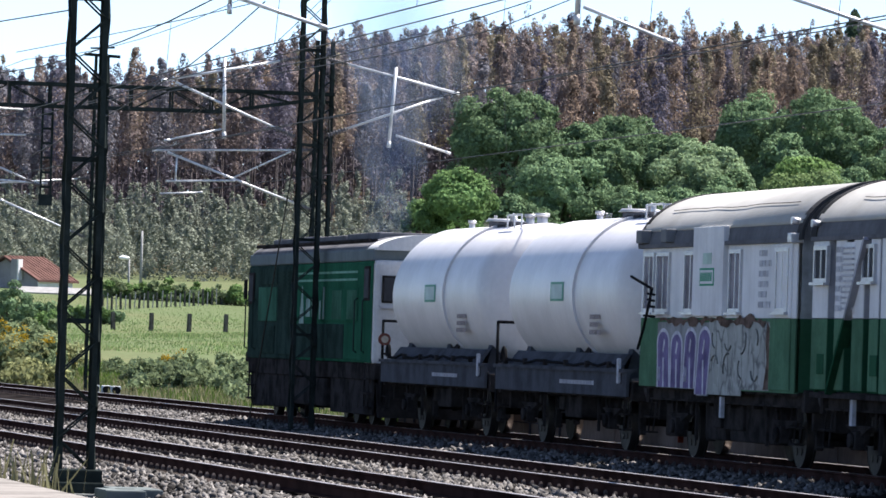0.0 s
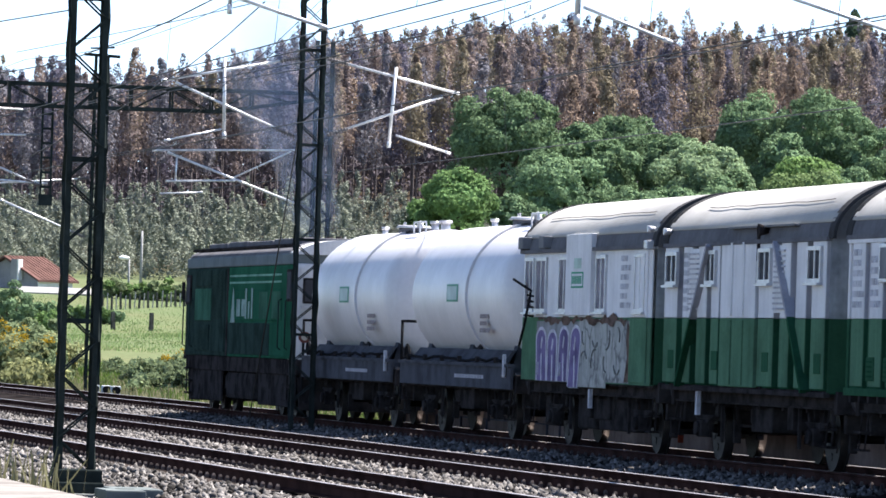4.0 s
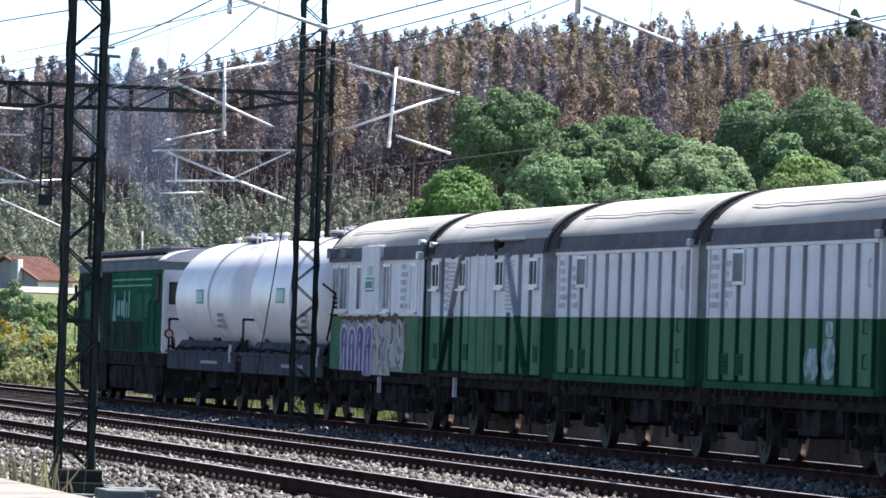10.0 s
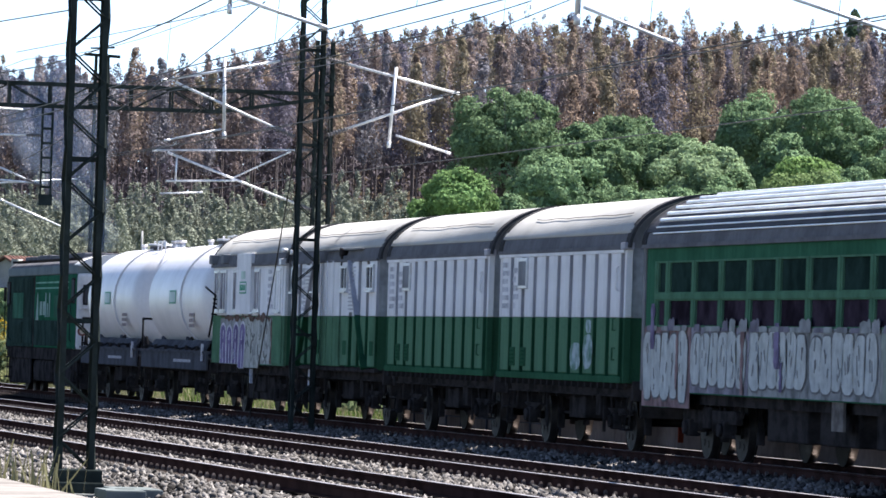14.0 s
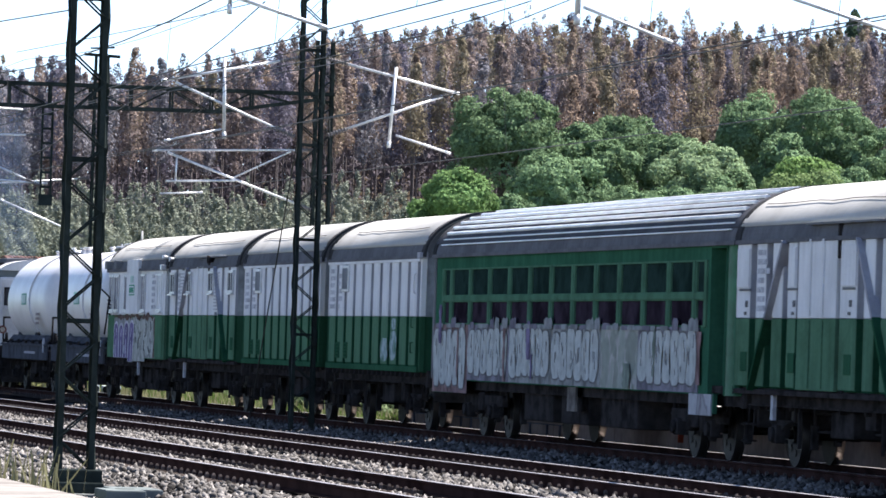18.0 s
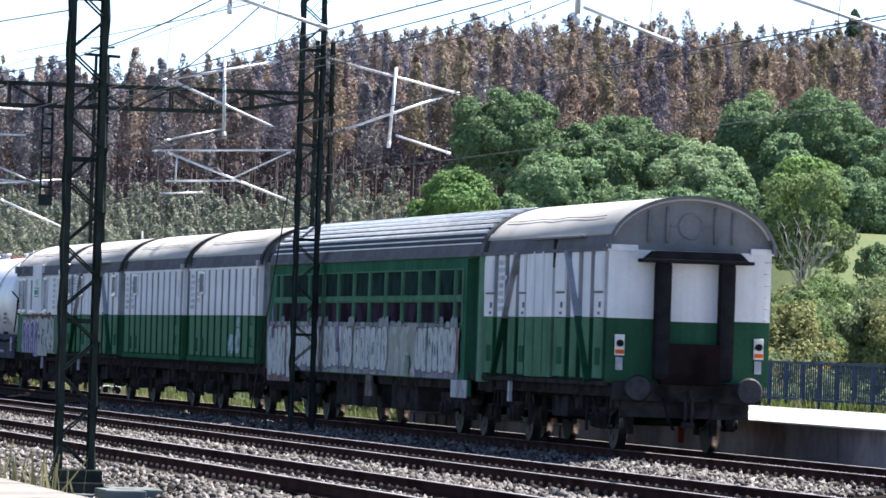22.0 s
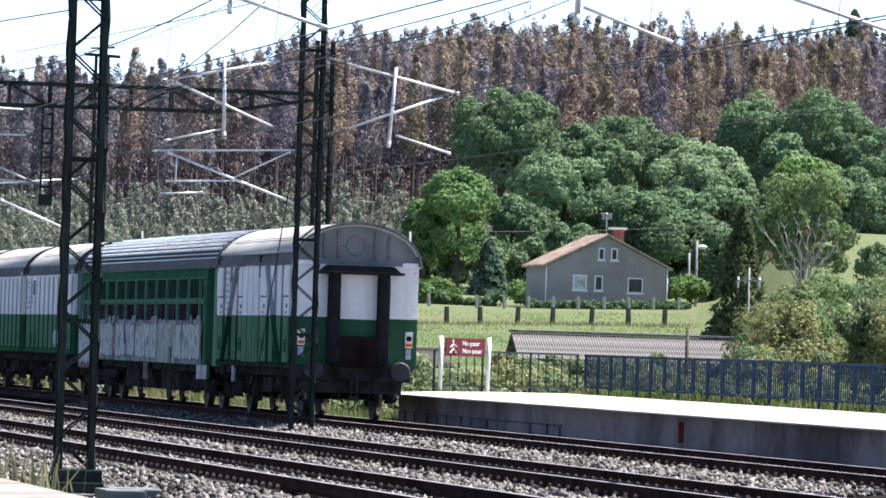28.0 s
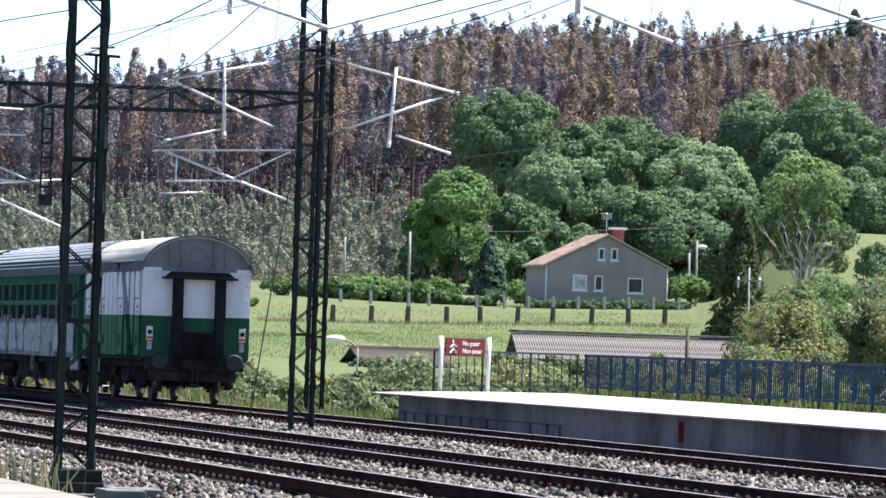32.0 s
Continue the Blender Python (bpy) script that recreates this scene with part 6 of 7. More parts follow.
# ---- buildings ----
def gable_house(name, x, y, z, wide, deep, eave, ridge, wallm, roofm, label, turn=0.0, over=0.35):
    hs = thing(name, label, "house", pose(x, y, z, 0, 0, turn))
    k = wide / 2
    bm = B()
    sec = [(-k, -1.0), (k, -1.0), (k, eave), (0, ridge), (-k, eave)]
    sweep(bm, sec, -deep, 0)
    part("wall", bm, wallm, hs)
    for s in (-1, 1):
        bm = B()
        dz = (ridge - eave) / k
        a = (0, ridge + 0.05)
        b = (s * (k + over), eave - over * dz + 0.05)
        sweep(bm, [a, b, (b[0], b[1] + 0.14), (a[0], a[1] + 0.16)], -deep - over, over)
        r = part("roof", bm, roofm, hs, "tiled roof slope")
        n = int((deep + 2 * over) / 0.45)
        tl = B()
        ln = math.hypot(b[0] - a[0], b[1] - a[1])
        for i in range(n):
            xx = -deep - over + 0.2 + i * 0.45
            bar(tl, (xx, a[0], a[1] + 0.17), (xx, b[0], b[1] + 0.15), 0.2, 0.07)
        tagged(part("roof_tiling", tl, roofm, r), kind="stuff")
    return hs


render_grey = mat("house_render_grey", (0.305, 0.28, 0.275), 0.9, var=0.12, scale=0.5, fine=5, bump=0.2)
tan = mat("roof_tile_tan", (0.427, 0.335, 0.274), 0.85, var=0.2, scale=1.0, fine=8, bump=0.3)
house = gable_house("grey_house", -488.0, 103.1, 4.9, 9.6, 10.5, 3.48, 5.85, render_grey, tan, "grey rendered house with gable, chimney and tan roof", turn=-3.0)
whiteframe = mat("window_white", (0.75, 0.75, 0.75), 0.5, var=0.06)
for y0, y1, z0, z1, shut in ((-2.55, -1.65, 1.72, 2.72, True), (-0.85, -0.40, 1.72, 2.70, False), (1.75, 2.75, 1.62, 2.62, False), (-0.62, -0.32, 4.12, 4.85, False), (0.38, 0.70, 4.12, 4.85, False)):
    f = part("window", box(B(), 0.0, 0.05, y0 - 0.1, y1 + 0.1, z0 - 0.1, z1 + 0.1, 0.01), whiteframe, house, "white-framed window")
    part("shutter" if shut else "pane", box(B(), 0.05, 0.06, y0, y1, z0, z1), mat("shutter_pale", (0.55, 0.58, 0.57), 0.6) if shut else glass, f)
    if y1 - y0 > 1 and not shut:
        part("mullion", box(B(), 0.05, 0.08, (y0 + y1) / 2 - 0.05, (y0 + y1) / 2 + 0.05, z0, z1), whiteframe, f)
    part("sill", box(B(), 0.0, 0.16, y0 - 0.2, y1 + 0.2, z0 - 0.2, z0 - 0.1), whiteframe, f)
ch = part("chimney", box(B(), -2.4, -1.5, 0.6, 1.5, 4.8, 6.45), mat("chimney_brick", (0.25, 0.10, 0.075), 0.9, var=0.25, scale=2, fine=9), house, "red brick chimney")
part("chimney_cap", box(B(), -2.6, -1.3, 0.4, 1.7, 6.45, 6.62), whiteframe, ch)
an = part("antenna", path_tube(B(), [(-2.8, 0.3, 5.6), (-2.8, 0.3, 7.8)], 0.03), alu, house)
for k in range(4):
    part("antenna_rod", tube(B(), (-2.8, -0.1, 7.3 + k * 0.14), (-2.8, 0.7, 7.3 + k * 0.14), 0.02, seg=5), alu, an)
for yy in (-4.9, 4.9):
    part("downpipe", tube(B(), (0.06, yy * 0.97, 0), (0.06, yy * 0.97, 3.7), 0.05, seg=8), whiteframe, house)
def sweep_roof(bm, section, y0, y1):
    a = [bm.verts.new((x, y0, z)) for x, z in section]
    b = [bm.verts.new((x, y1, z)) for x, z in section]
    for i in range(4):
        bm.faces.new((a[i], a[(i + 1) % 4], b[(i + 1) % 4], b[i]))
    bm.faces.new(a[::-1]), bm.faces.new(b)
    return bm


redtile = mat("roof_tile_red", (0.124, 0.0713, 0.062), 0.85, var=0.2, scale=1.0, fine=8, bump=0.3)
# sun and shade are put into colour: white right faces, grey other walls
cream = mat("house_shaded_render", (0.30, 0.29, 0.30), 0.9, var=0.15, scale=0.6, fine=5)
farm = gable_house("red_roofed_house", -475.0, 54.8, 4.9, 6.0, 4.2, 0.85, 2.40, cream, redtile, "farmhouse with red tiled roof at the wood", turn=-45)
part("chimney", box(B(), 0.1, 0.6, 0.9, 1.5, 0.8, 2.35), cream, farm)
part("side_wall", box(B(), -4.1, 0.0, 3.0, 3.06, -1.0, 0.80), mat("farm_sunlit_white", (0.80, 0.79, 0.77), 0.8, var=0.08), farm, "side wall in a sunlit white tone")
part("chimney", box(B(), 0.1, 0.6, 1.5, 1.62, 0.8, 2.35), mat("chimney_sunlit_white", (0.75, 0.74, 0.72), 0.8, var=0.1), farm)
ann = thing("farm_annexe", "low farm annexe with a pale grey lean-to roof", "outbuilding", pose(-464.0, 54.6, 4.35))
part("wall", box(B(), -2.5, 0.0, 0.1, 6.1, -1.2, 0.45), mat("annexe_grey", (0.40, 0.39, 0.38), 0.9, var=0.15), ann)
part("roof", sweep_roof(B(), ((-2.9, 0.86), (0.3, 0.42), (0.3, 0.30), (-2.9, 0.74)), 0.0, 6.2), mat("annexe_roof_grey", (0.248, 0.245, 0.242), 0.9, var=0.15), ann)
sheet = mat("corrugated_roof", (0.229, 0.217, 0.211), 0.85, var=0.32, scale=1.4, fine=7, bump=0.3, streak=0.25)


def shed(name, x, y, z, long, run, drop, label, material, lip):
    s = thing(name, label, "shed", pose(x, y, z))
    part("wall", box(B(), -run * 0.9, run * 0.82, 0.25, long - 0.25, -3.2, -drop * 0.85), mat("shed_block", (0.27, 0.25, 0.235), 0.9, var=0.2), s)
    n = int(long / 0.10)
    me_up = None
    for k in range(n):
        y0 = k * long / n
        w_ = long / n
        if me_up is None:
            bm = B()
            q = [(0, 0.0), (w_ * 0.25, 0.032), (w_ * 0.5, 0.045), (w_ * 0.75, 0.032), (w_, 0.0), (w_, -0.03), (0, -0.03)]
            a = [bm.verts.new((0, yy, zz)) for yy, zz in q]
            b = [bm.verts.new((run, yy, zz - drop)) for yy, zz in q]
            for i in range(len(q)):
                bm.faces.new((a[i], a[(i + 1) % len(q)], b[(i + 1) % len(q)], b[i]))
            bm.faces.new(a[::-1]), bm.faces.new(b)
            me_up = shared("roof_sheet", bm, material)
        put("roof_sheet", me_up, s, 0, y0, 0)
    part("back_slope", sweep_y(B(), [(-run * 0.9, -drop), (0, -0.02), (0, 0.02), (-run * 0.9, -drop + 0.05)], 0, long), material, s)
    part("ridge_cap", box(B(), -0.2, 0.2, -0.1, long + 0.1, 0.05, 0.16, 0.03), lip, s)
    return s


def sweep_y(bm, section, y0, y1):
    a = [bm.verts.new((x, y0, z)) for x, z in section]
    b = [bm.verts.new((x, y1, z)) for x, z in section]
    k = len(section)
    for i in range(k):
        bm.faces.new((a[i], a[(i + 1) % k], b[(i + 1) % k], b[i]))
    bm.faces.new(a[::-1]), bm.faces.new(b)
    return bm


shed("low_barn", -256.0, 50.2, 2.36, 9.9, 4.2, 1.0, "low barn with weathered grey corrugated roof", sheet, sheet).rotation_euler = (0, radians(0), radians(-7))
shed("low_barn", -296.0, 50.4, 1.55, 4.4, 3.4, 0.75, "small barn with tan ridge and corrugated roof", mat("corrugated_tan", (0.161, 0.143, 0.13), 0.85, var=0.25, scale=0.8, fine=7, streak=0.25), tan)

# ---- posts, lamps and poles in the meadow ----
palepost = mat("pale_vine_post", (0.36, 0.35, 0.33), 0.9, var=0.2, scale=3, fine=12)
postm = mat("granite_post", (0.085, 0.085, 0.08), 0.9, var=0.3, scale=3, fine=12, bump=0.3)


def ray_xy(q, r):
    return -r, q * r


def gz1(x, y):
    return float(ground_z(np.array(x, float), np.array(y, float)))


def stone_post(q, r, hgt, wid, lab="weathered dark stone fence post in the meadow", grp="meadow fence posts", mtl=None):
    x, y = ray_xy(q, r)
    bm = B()
    sweep_z = [(-wid / 2, -wid / 2), (wid / 2, -wid / 2), (wid / 2, wid / 2), (-wid / 2, wid / 2)]
    a = [bm.verts.new((px_, py_, -0.5)) for px_, py_ in sweep_z]
    b = [bm.verts.new((px_ * 0.85, py_ * 0.85, hgt)) for px_, py_ in sweep_z]
    for i in range(4):
        bm.faces.new((a[i], a[(i + 1) % 4], b[(i + 1) % 4], b[i]))
    bm.faces.new(b)
    return solid("stone_post", bm, mtl or postm, lab, "fence post", pose(x, y, gz1(x, y), random.Random(int(q * 9e4)).uniform(-3, 3), 0, 20), grp)


for q_ in (0.1673, 0.1735, 0.1793, 0.1856, 0.1910, 0.1970, 0.2027, 0.2090, 0.2150, 0.2209):
    stone_post(q_, 440, 1.2, 0.28)
for q_ in (0.1685, 0.1733, 0.1794, 0.1827, 0.1904, 0.1948, 0.1987, 0.2027, 0.2068, 0.2110, 0.2150, 0.2190, 0.2231):
    stone_post(q_, 479, 1.0, 0.22, "pale stone post beyond the meadow", "far meadow posts", palepost)
for q_ in (0.1325, 0.1385, 0.1445, 0.1503):
    stone_post(q_, 400, 1.15, 0.24)
for i in range(34):
    stone_post(0.1300 + i * 0.00072, 440 + i * 0.8, 0.95 + 0.12 * (i % 3), 0.07 + 0.06 * (i % 2), ("slim pale vine post along the meadow", "slim dark vine post along the meadow")[i % 2], "slim meadow posts", (palepost, postm)[i % 2])


def pole(q, r, hgt, rad, label, mtl, head=None):
    x, y = ray_xy(q, r)
    p = thing("utility_pole" if head is None else "street_lamp", label, "pole" if head is None else "street lamp", pose(x, y, gz1(x, y)))
    part("shaft", tube(B(), (0, 0, -0.5), (0, 0, hgt), rad, rad * 0.7, 10), mtl, p)
    if head:
        part("arm", path_tube(B(), [(0, 0, hgt), (0, head[0] * 0.4, hgt + head[1] * 0.7), (0, head[0], hgt + head[1])], 0.04), mtl, p)
        bm = B()
        bmesh.ops.create_uvsphere(bm, u_segments=14, v_segments=8, radius=1, matrix=Matrix.Translation((0, head[0] * 1.12, hgt + head[1])) @ Matrix.Diagonal((0.22, 0.42, 0.16, 1)))
        part("lantern", bm, mat("lantern_white", (0.8, 0.8, 0.8), 0.3, var=0.05), p, "white lantern")
    return p


polegrey = mat("pole_concrete", (0.30, 0.30, 0.30), 0.8, var=0.15)
poledark = mat("pole_wood", (0.10, 0.085, 0.075), 0.9, var=0.2)
pole(0.1715, 262, 1.2, 0.05, "street lamp with curved arm and white lantern", polegrey, (-0.85, 0.35))
pole(0.1793, 540, 5.2, 0.14, "grey concrete utility pole by the meadow hedge", polegrey)
pole(0.1689, 560, 4.4, 0.12, "grey concrete utility pole near the wood", polegrey)
pole(0.2258, 520, 5.6, 0.13, "street lamp with white lantern behind the hedge", polegrey, (0.4, -0.5))
pole(0.2246, 525, 4.6, 0.12, "short grey pole behind the hedge", polegrey)
pole(0.1347, 470, 2.6, 0.09, "street lamp at the edge of the wood", polegrey, (-0.35, 0.1))
pole(0.1366, 520, 4.5, 0.12, "grey utility pole at the edge of the wood", polegrey)
pole(0.2247, 200, 2.8, 0.075, "dark wooden post behind the platform fence", poledark)
tp = pole(0.2345, 240, 5.0, 0.05, "slim pole with insulated crossarm in the scrub", polegrey)
part("crossarm", box(B(), -0.04, 0.04, -0.5, 0.5, 4.45, 4.52), polegrey, tp)
for y in (-0.42, 0.42):
    part("insulator", tube(B(), (0, y, 4.2), (0, y, 4.62), 0.045, 0.035, 10), whiteframe, tp)
x0_, y0_ = ray_xy(0.1650, 540)
x1_, y1_ = ray_xy(0.2325, 560)
wire("telephone_wire", [(x0_ + (x1_ - x0_) * u, y0_ + (y1_ - y0_) * u, 11.6 + 2.0 * u - 1.2 * 4 * u * (1 - u) * 0.4) for u in np.linspace(0, 1, 12)], 0.03, "telephone wire across the meadow")
bm = B()
for i in range(9):
    box(bm, -0.1, 0.1, i * 1.2 - 0.1, i * 1.2 + 0.1, 0, 2.2)
for z in (1.2, 1.7, 2.1):
    box(bm, -0.05, 0.05, -0.2, 10.0, z - 0.12, z + 0.08)
x, y = ray_xy(0.2474, 560)
solid("paddock_fence", bm, poledark, "dark wooden paddock fence on the hillside", "fence", pose(x, y, gz1(x, y) - 0.2))

# ---- vegetation ----
vrng = np.random.default_rng(17)


def leaf_mat(name, col, isl=0.28, thin=0.34, rand=0.12):
    return mat(name, col, 0.6, var=0.2, scale=0.25, fine=1.5, bump=0.0, island=isl, thin=thin, rand=rand)


oakleaf = leaf_mat("oak_leaf", (0.154, 0.231, 0.124), 0.28, 0.24)
freshleaf = leaf_mat("fresh_leaf", (0.174, 0.282, 0.113))
brightleaf = leaf_mat("bright_leaf", (0.163, 0.256, 0.0942))
paleleaf = leaf_mat("pale_leaf", (0.232, 0.312, 0.178))
darkleaf = leaf_mat("conifer_leaf", (0.11, 0.166, 0.103))
cypressleaf = leaf_mat("cypress_spray", (0.125, 0.158, 0.075))
spruceleaf = leaf_mat("spruce_needles", (0.115, 0.175, 0.130))
nearleaf = leaf_mat("alder_leaf", (0.158, 0.223, 0.0974))
scrubleaf = leaf_mat("scrub_leaf", (0.197, 0.247, 0.133))
dryleaf = leaf_mat("dry_scrub_leaf", (0.256, 0.269, 0.127))
gorse = leaf_mat("gorse_flower", (0.36, 0.24, 0.0225))
straw = leaf_mat("dry_grass", (0.225, 0.21, 0.12))
blade = leaf_mat("green_grass", (0.0975, 0.15, 0.0375))
bark = mat("bark", (0.09, 0.075, 0.06), 0.9, var=0.3, scale=2, fine=12, bump=0.4)
palebark = mat("pale_bare_branch", (0.42, 0.40, 0.37), 0.8, var=0.2, scale=2, fine=12, bump=0.2)


def unit(rng, n):
    v = rng.normal(size=(n, 3))
    return v / np.linalg.norm(v, axis=1)[:, None]


def leaf_quads(rng, p, size, out=None, lean=1.0):
    """Leaves as small turned blades at the points p, facing mostly the way out."""
    n = len(p)
    a, b = unit(rng, n), unit(rng, n)
    if out is not None:
        face = a + out * lean
        face /= np.linalg.norm(face, axis=1)[:, None] + 1e-9
        a = np.cross(face, b)
        a /= np.linalg.norm(a, axis=1)[:, None] + 1e-9
        b = np.cross(face, a)
    else:
        b -= a * (a * b).sum(1)[:, None]
        b /= np.linalg.norm(b, axis=1)[:, None] + 1e-9
    s = (np.asarray(size) * rng.uniform(0.6, 1.4, n))[:, None]
    a, b = a * s, b * s * 0.62
    return np.stack([p - a * 1.15 - b * 0.9, p + a * 1.3 - b * 0.3, p + b * 1.5], 1)


def clumps(rng, c, rx, rz, n, each, size, inner=0.55, clump=0.30, droop=0.0, top=True):
    """A crown of leaf clumps set unevenly through an ellipsoid round c."""
    d = unit(rng, n)
    if top:
        d[:, 2] = np.where(d[:, 2] < -0.55, -d[:, 2] * 0.5, d[:, 2])
    rad = rng.uniform(inner, 0.92, n) ** 0.7
    cen = np.stack([d[:, 0] * rx, d[:, 1] * rx, d[:, 2] * rz], 1) * rad[:, None]
    cr = clump * min(rx, rz * 1.1) * rng.uniform(0.6, 1.35, n)
    u = unit(rng, n * each) * (rng.uniform(0.25, 1.0, n * each) ** 0.45)[:, None]
    u[:, 2] *= 0.8
    p = np.repeat(cen, each, 0) + u * np.repeat(cr, each)[:, None]
    p[:, 2] -= droop * np.abs(u[:, 0]) * np.repeat(cr, each)
    return leaf_quads(rng, p + np.asarray(c), size, u + 0.5 * np.repeat(d, each, 0), 1.1)


def dome(rng, c, rx, rz, n, size, lump=0.34, low=-0.75):
    """A full crown: lumps spread over a domed shell, each a cushion of outward leaves."""
    m = max(14, int(2.6 / lump ** 2))
    i = np.arange(m) + 0.5
    zz = 1 - (1 - low) * i / m
    a = i * 2.39996 + rng.uniform(0, 6.28)
    h_ = np.sqrt(np.clip(1 - zz * zz, 0, 1))
    d = np.stack([h_ * np.cos(a), h_ * np.sin(a), zz], 1) + rng.normal(0, 0.10, (m, 3))
    cen = d * (rx, rx, rz) * (0.70 + rng.uniform(-0.10, 0.14, m))[:, None]
    cr = lump * rx * rng.uniform(0.65, 1.35, m)
    w = cr ** 2 / (cr ** 2).sum()
    k = rng.choice(m, n, p=w)
    u = unit(rng, n)
    dk = d[k] / np.linalg.norm(d[k], axis=1)[:, None]
    u = np.where(((u * dk).sum(1) < -0.2)[:, None], -u, u)
    rad = 1 - np.abs(rng.normal(0, 0.16, n))
    # small twigs break each lump's skin
    tw = 1 + 0.16 * np.sin(u[:, 0] * 9 + cen[k, 1]) * np.sin(u[:, 1] * 8 + cen[k, 2]) + 0.10 * np.sin(u[:, 2] * 15 + cen[k, 0])
    p = cen[k] + u * (cr[k] * rad * tw)[:, None] * (1, 1, 0.85)
    return leaf_quads(rng, p + np.asarray(c), size, u + 0.35 * dk, 1.15)


def limb_mesh(rng, base, crown, rx, rz, r0, n=7):
    bm = B()
    base, crown = Vector(base), Vector(crown)
    mid = base.lerp(crown, 0.55) + Vector(rng.normal(0, rx * 0.05, 3))
    tube(bm, base, mid, r0, r0 * 0.7, 8), tube(bm, mid, crown, r0 * 0.7, r0 * 0.3, 8)
    for _ in range(n):
        d = Vector(unit(rng, 1)[0])
        d.z = abs(d.z) * 0.8 + 0.1
        s = mid.lerp(crown, rng.uniform(0, 0.6))
        e = crown + Vector((d.x * rx, d.y * rx, d.z * rz)) * 0.75
        k = s.lerp(e, 0.5) + Vector(rng.normal(0, rx * 0.08, 3))
        tube(bm, s, k, r0 * 0.4, r0 * 0.25, 6), tube(bm, k, e, r0 * 0.25, r0 * 0.08, 6)
    return bm


TREES = (
    ("conifer", -880, 220.5, 48.0, 2.6, 3.6),
    ("conifer", -882, 223.0, 46.5, 2.2, 3.2),
    ("fresh", -545, 101.9, 14.6, 3.0, 2.3),
    ("fresh", -548, 99.5, 12.8, 1.7, 2.0),
    ("fresh", -552, 102.2, 10.9, 3.5, 3.5),
    ("oak", -600, 116.4, 21.9, 5.3, 4.3),
    ("oak", -575, 116.6, 16.0, 5.1, 4.0),
    ("oak", -560, 109.5, 13.4, 2.1, 2.1),
    ("oak", -565, 112.4, 10.9, 3.5, 3.5),
    ("oak", -625, 133.2, 21.8, 5.3, 3.5),
    ("oak", -570, 123.5, 13.4, 4.3, 3.3),
    ("pale", -590, 133.7, 18.0, 5.0, 3.8),
    ("oak", -575, 127.5, 14.9, 2.8, 2.3),
    ("oak", -630, 147.6, 23.7, 4.2, 3.3),
    ("oak", -610, 150.2, 23.1, 5.7, 4.5),
    ("bright", -560, 135.9, 17.5, 2.9, 1.8),
    ("oak", -585, 135.1, 14.5, 3.7, 4.2),
    ("oak", -545, 111.9, 11.2, 2.2, 1.4),
    ("oak", -600, 125.7, 18.2, 3.8, 3.8),
    ("oak", -600, 152.9, 20.3, 3.2, 4.3),
    ("oak", -560, 124.8, 11.3, 3.0, 3.0),
    ("bright", -505, 100.1, 6.3, 1.4, 0.8),
    ("bright", -500, 92.2, 5.9, 1.5, 1.2),
    ("bright", -510, 88.4, 5.7, 2.8, 1.0),
    ("bright", -508, 114.1, 7.1, 1.6, 0.6),
    ("oak", -515, 91.3, 5.6, 1.8, 0.9),
    ("spruce", -545, 104.7, 8.3, 2.5, 3.0),
    ("near", -262, 63.8, 7.2, 2.1, 2.6),
    ("cypress", -275, 64.1, 5.2, 1.75, 3.1),
    ("oak", -330, 38.5, 2.5, 1.15, 1.75),
    ("oak", -340, 38.9, 2.3, 1.2, 1.5),
    ("bright", -345, 42.2, 2.2, 0.9, 0.7),
    ("oak", -300, 76.4, 6.3, 0.9, 1.2),
    ("oak", -550, 104.9, 8.6, 3.0, 3.0),
    ("oak", -552, 109.1, 8.7, 3.1, 2.7),
    ("oak", -556, 112.9, 9.3, 3.0, 2.6),
    ("oak", -575, 125.5, 10.7, 3.1, 3.2),
    ("oak", -565, 127.1, 12.2, 3.0, 3.1),
    ("oak", -585, 122.2, 14.3, 3.7, 3.1),
    ("oak", -620, 126.4, 20.5, 3.9, 3.3),
    ("oak", -615, 135.6, 19.9, 3.3, 3.3),
    ("oak", -560, 127.9, 10.6, 2.5, 3.0),
    ("oak", -600, 143.7, 19.4, 3.2, 3.8),
    ("oak", -590, 147.7, 17.2, 3.2, 3.2),
    ("oak", -556, 100.5, 8.9, 2.0, 3.0),
    ("oak", -532, 127.5, 13.6, 2.6, 2.6),
    ("oak", -530, 131.0, 14.2, 2.8, 2.8),
    ("oak", -530, 134.6, 14.4, 2.6, 2.6),
)
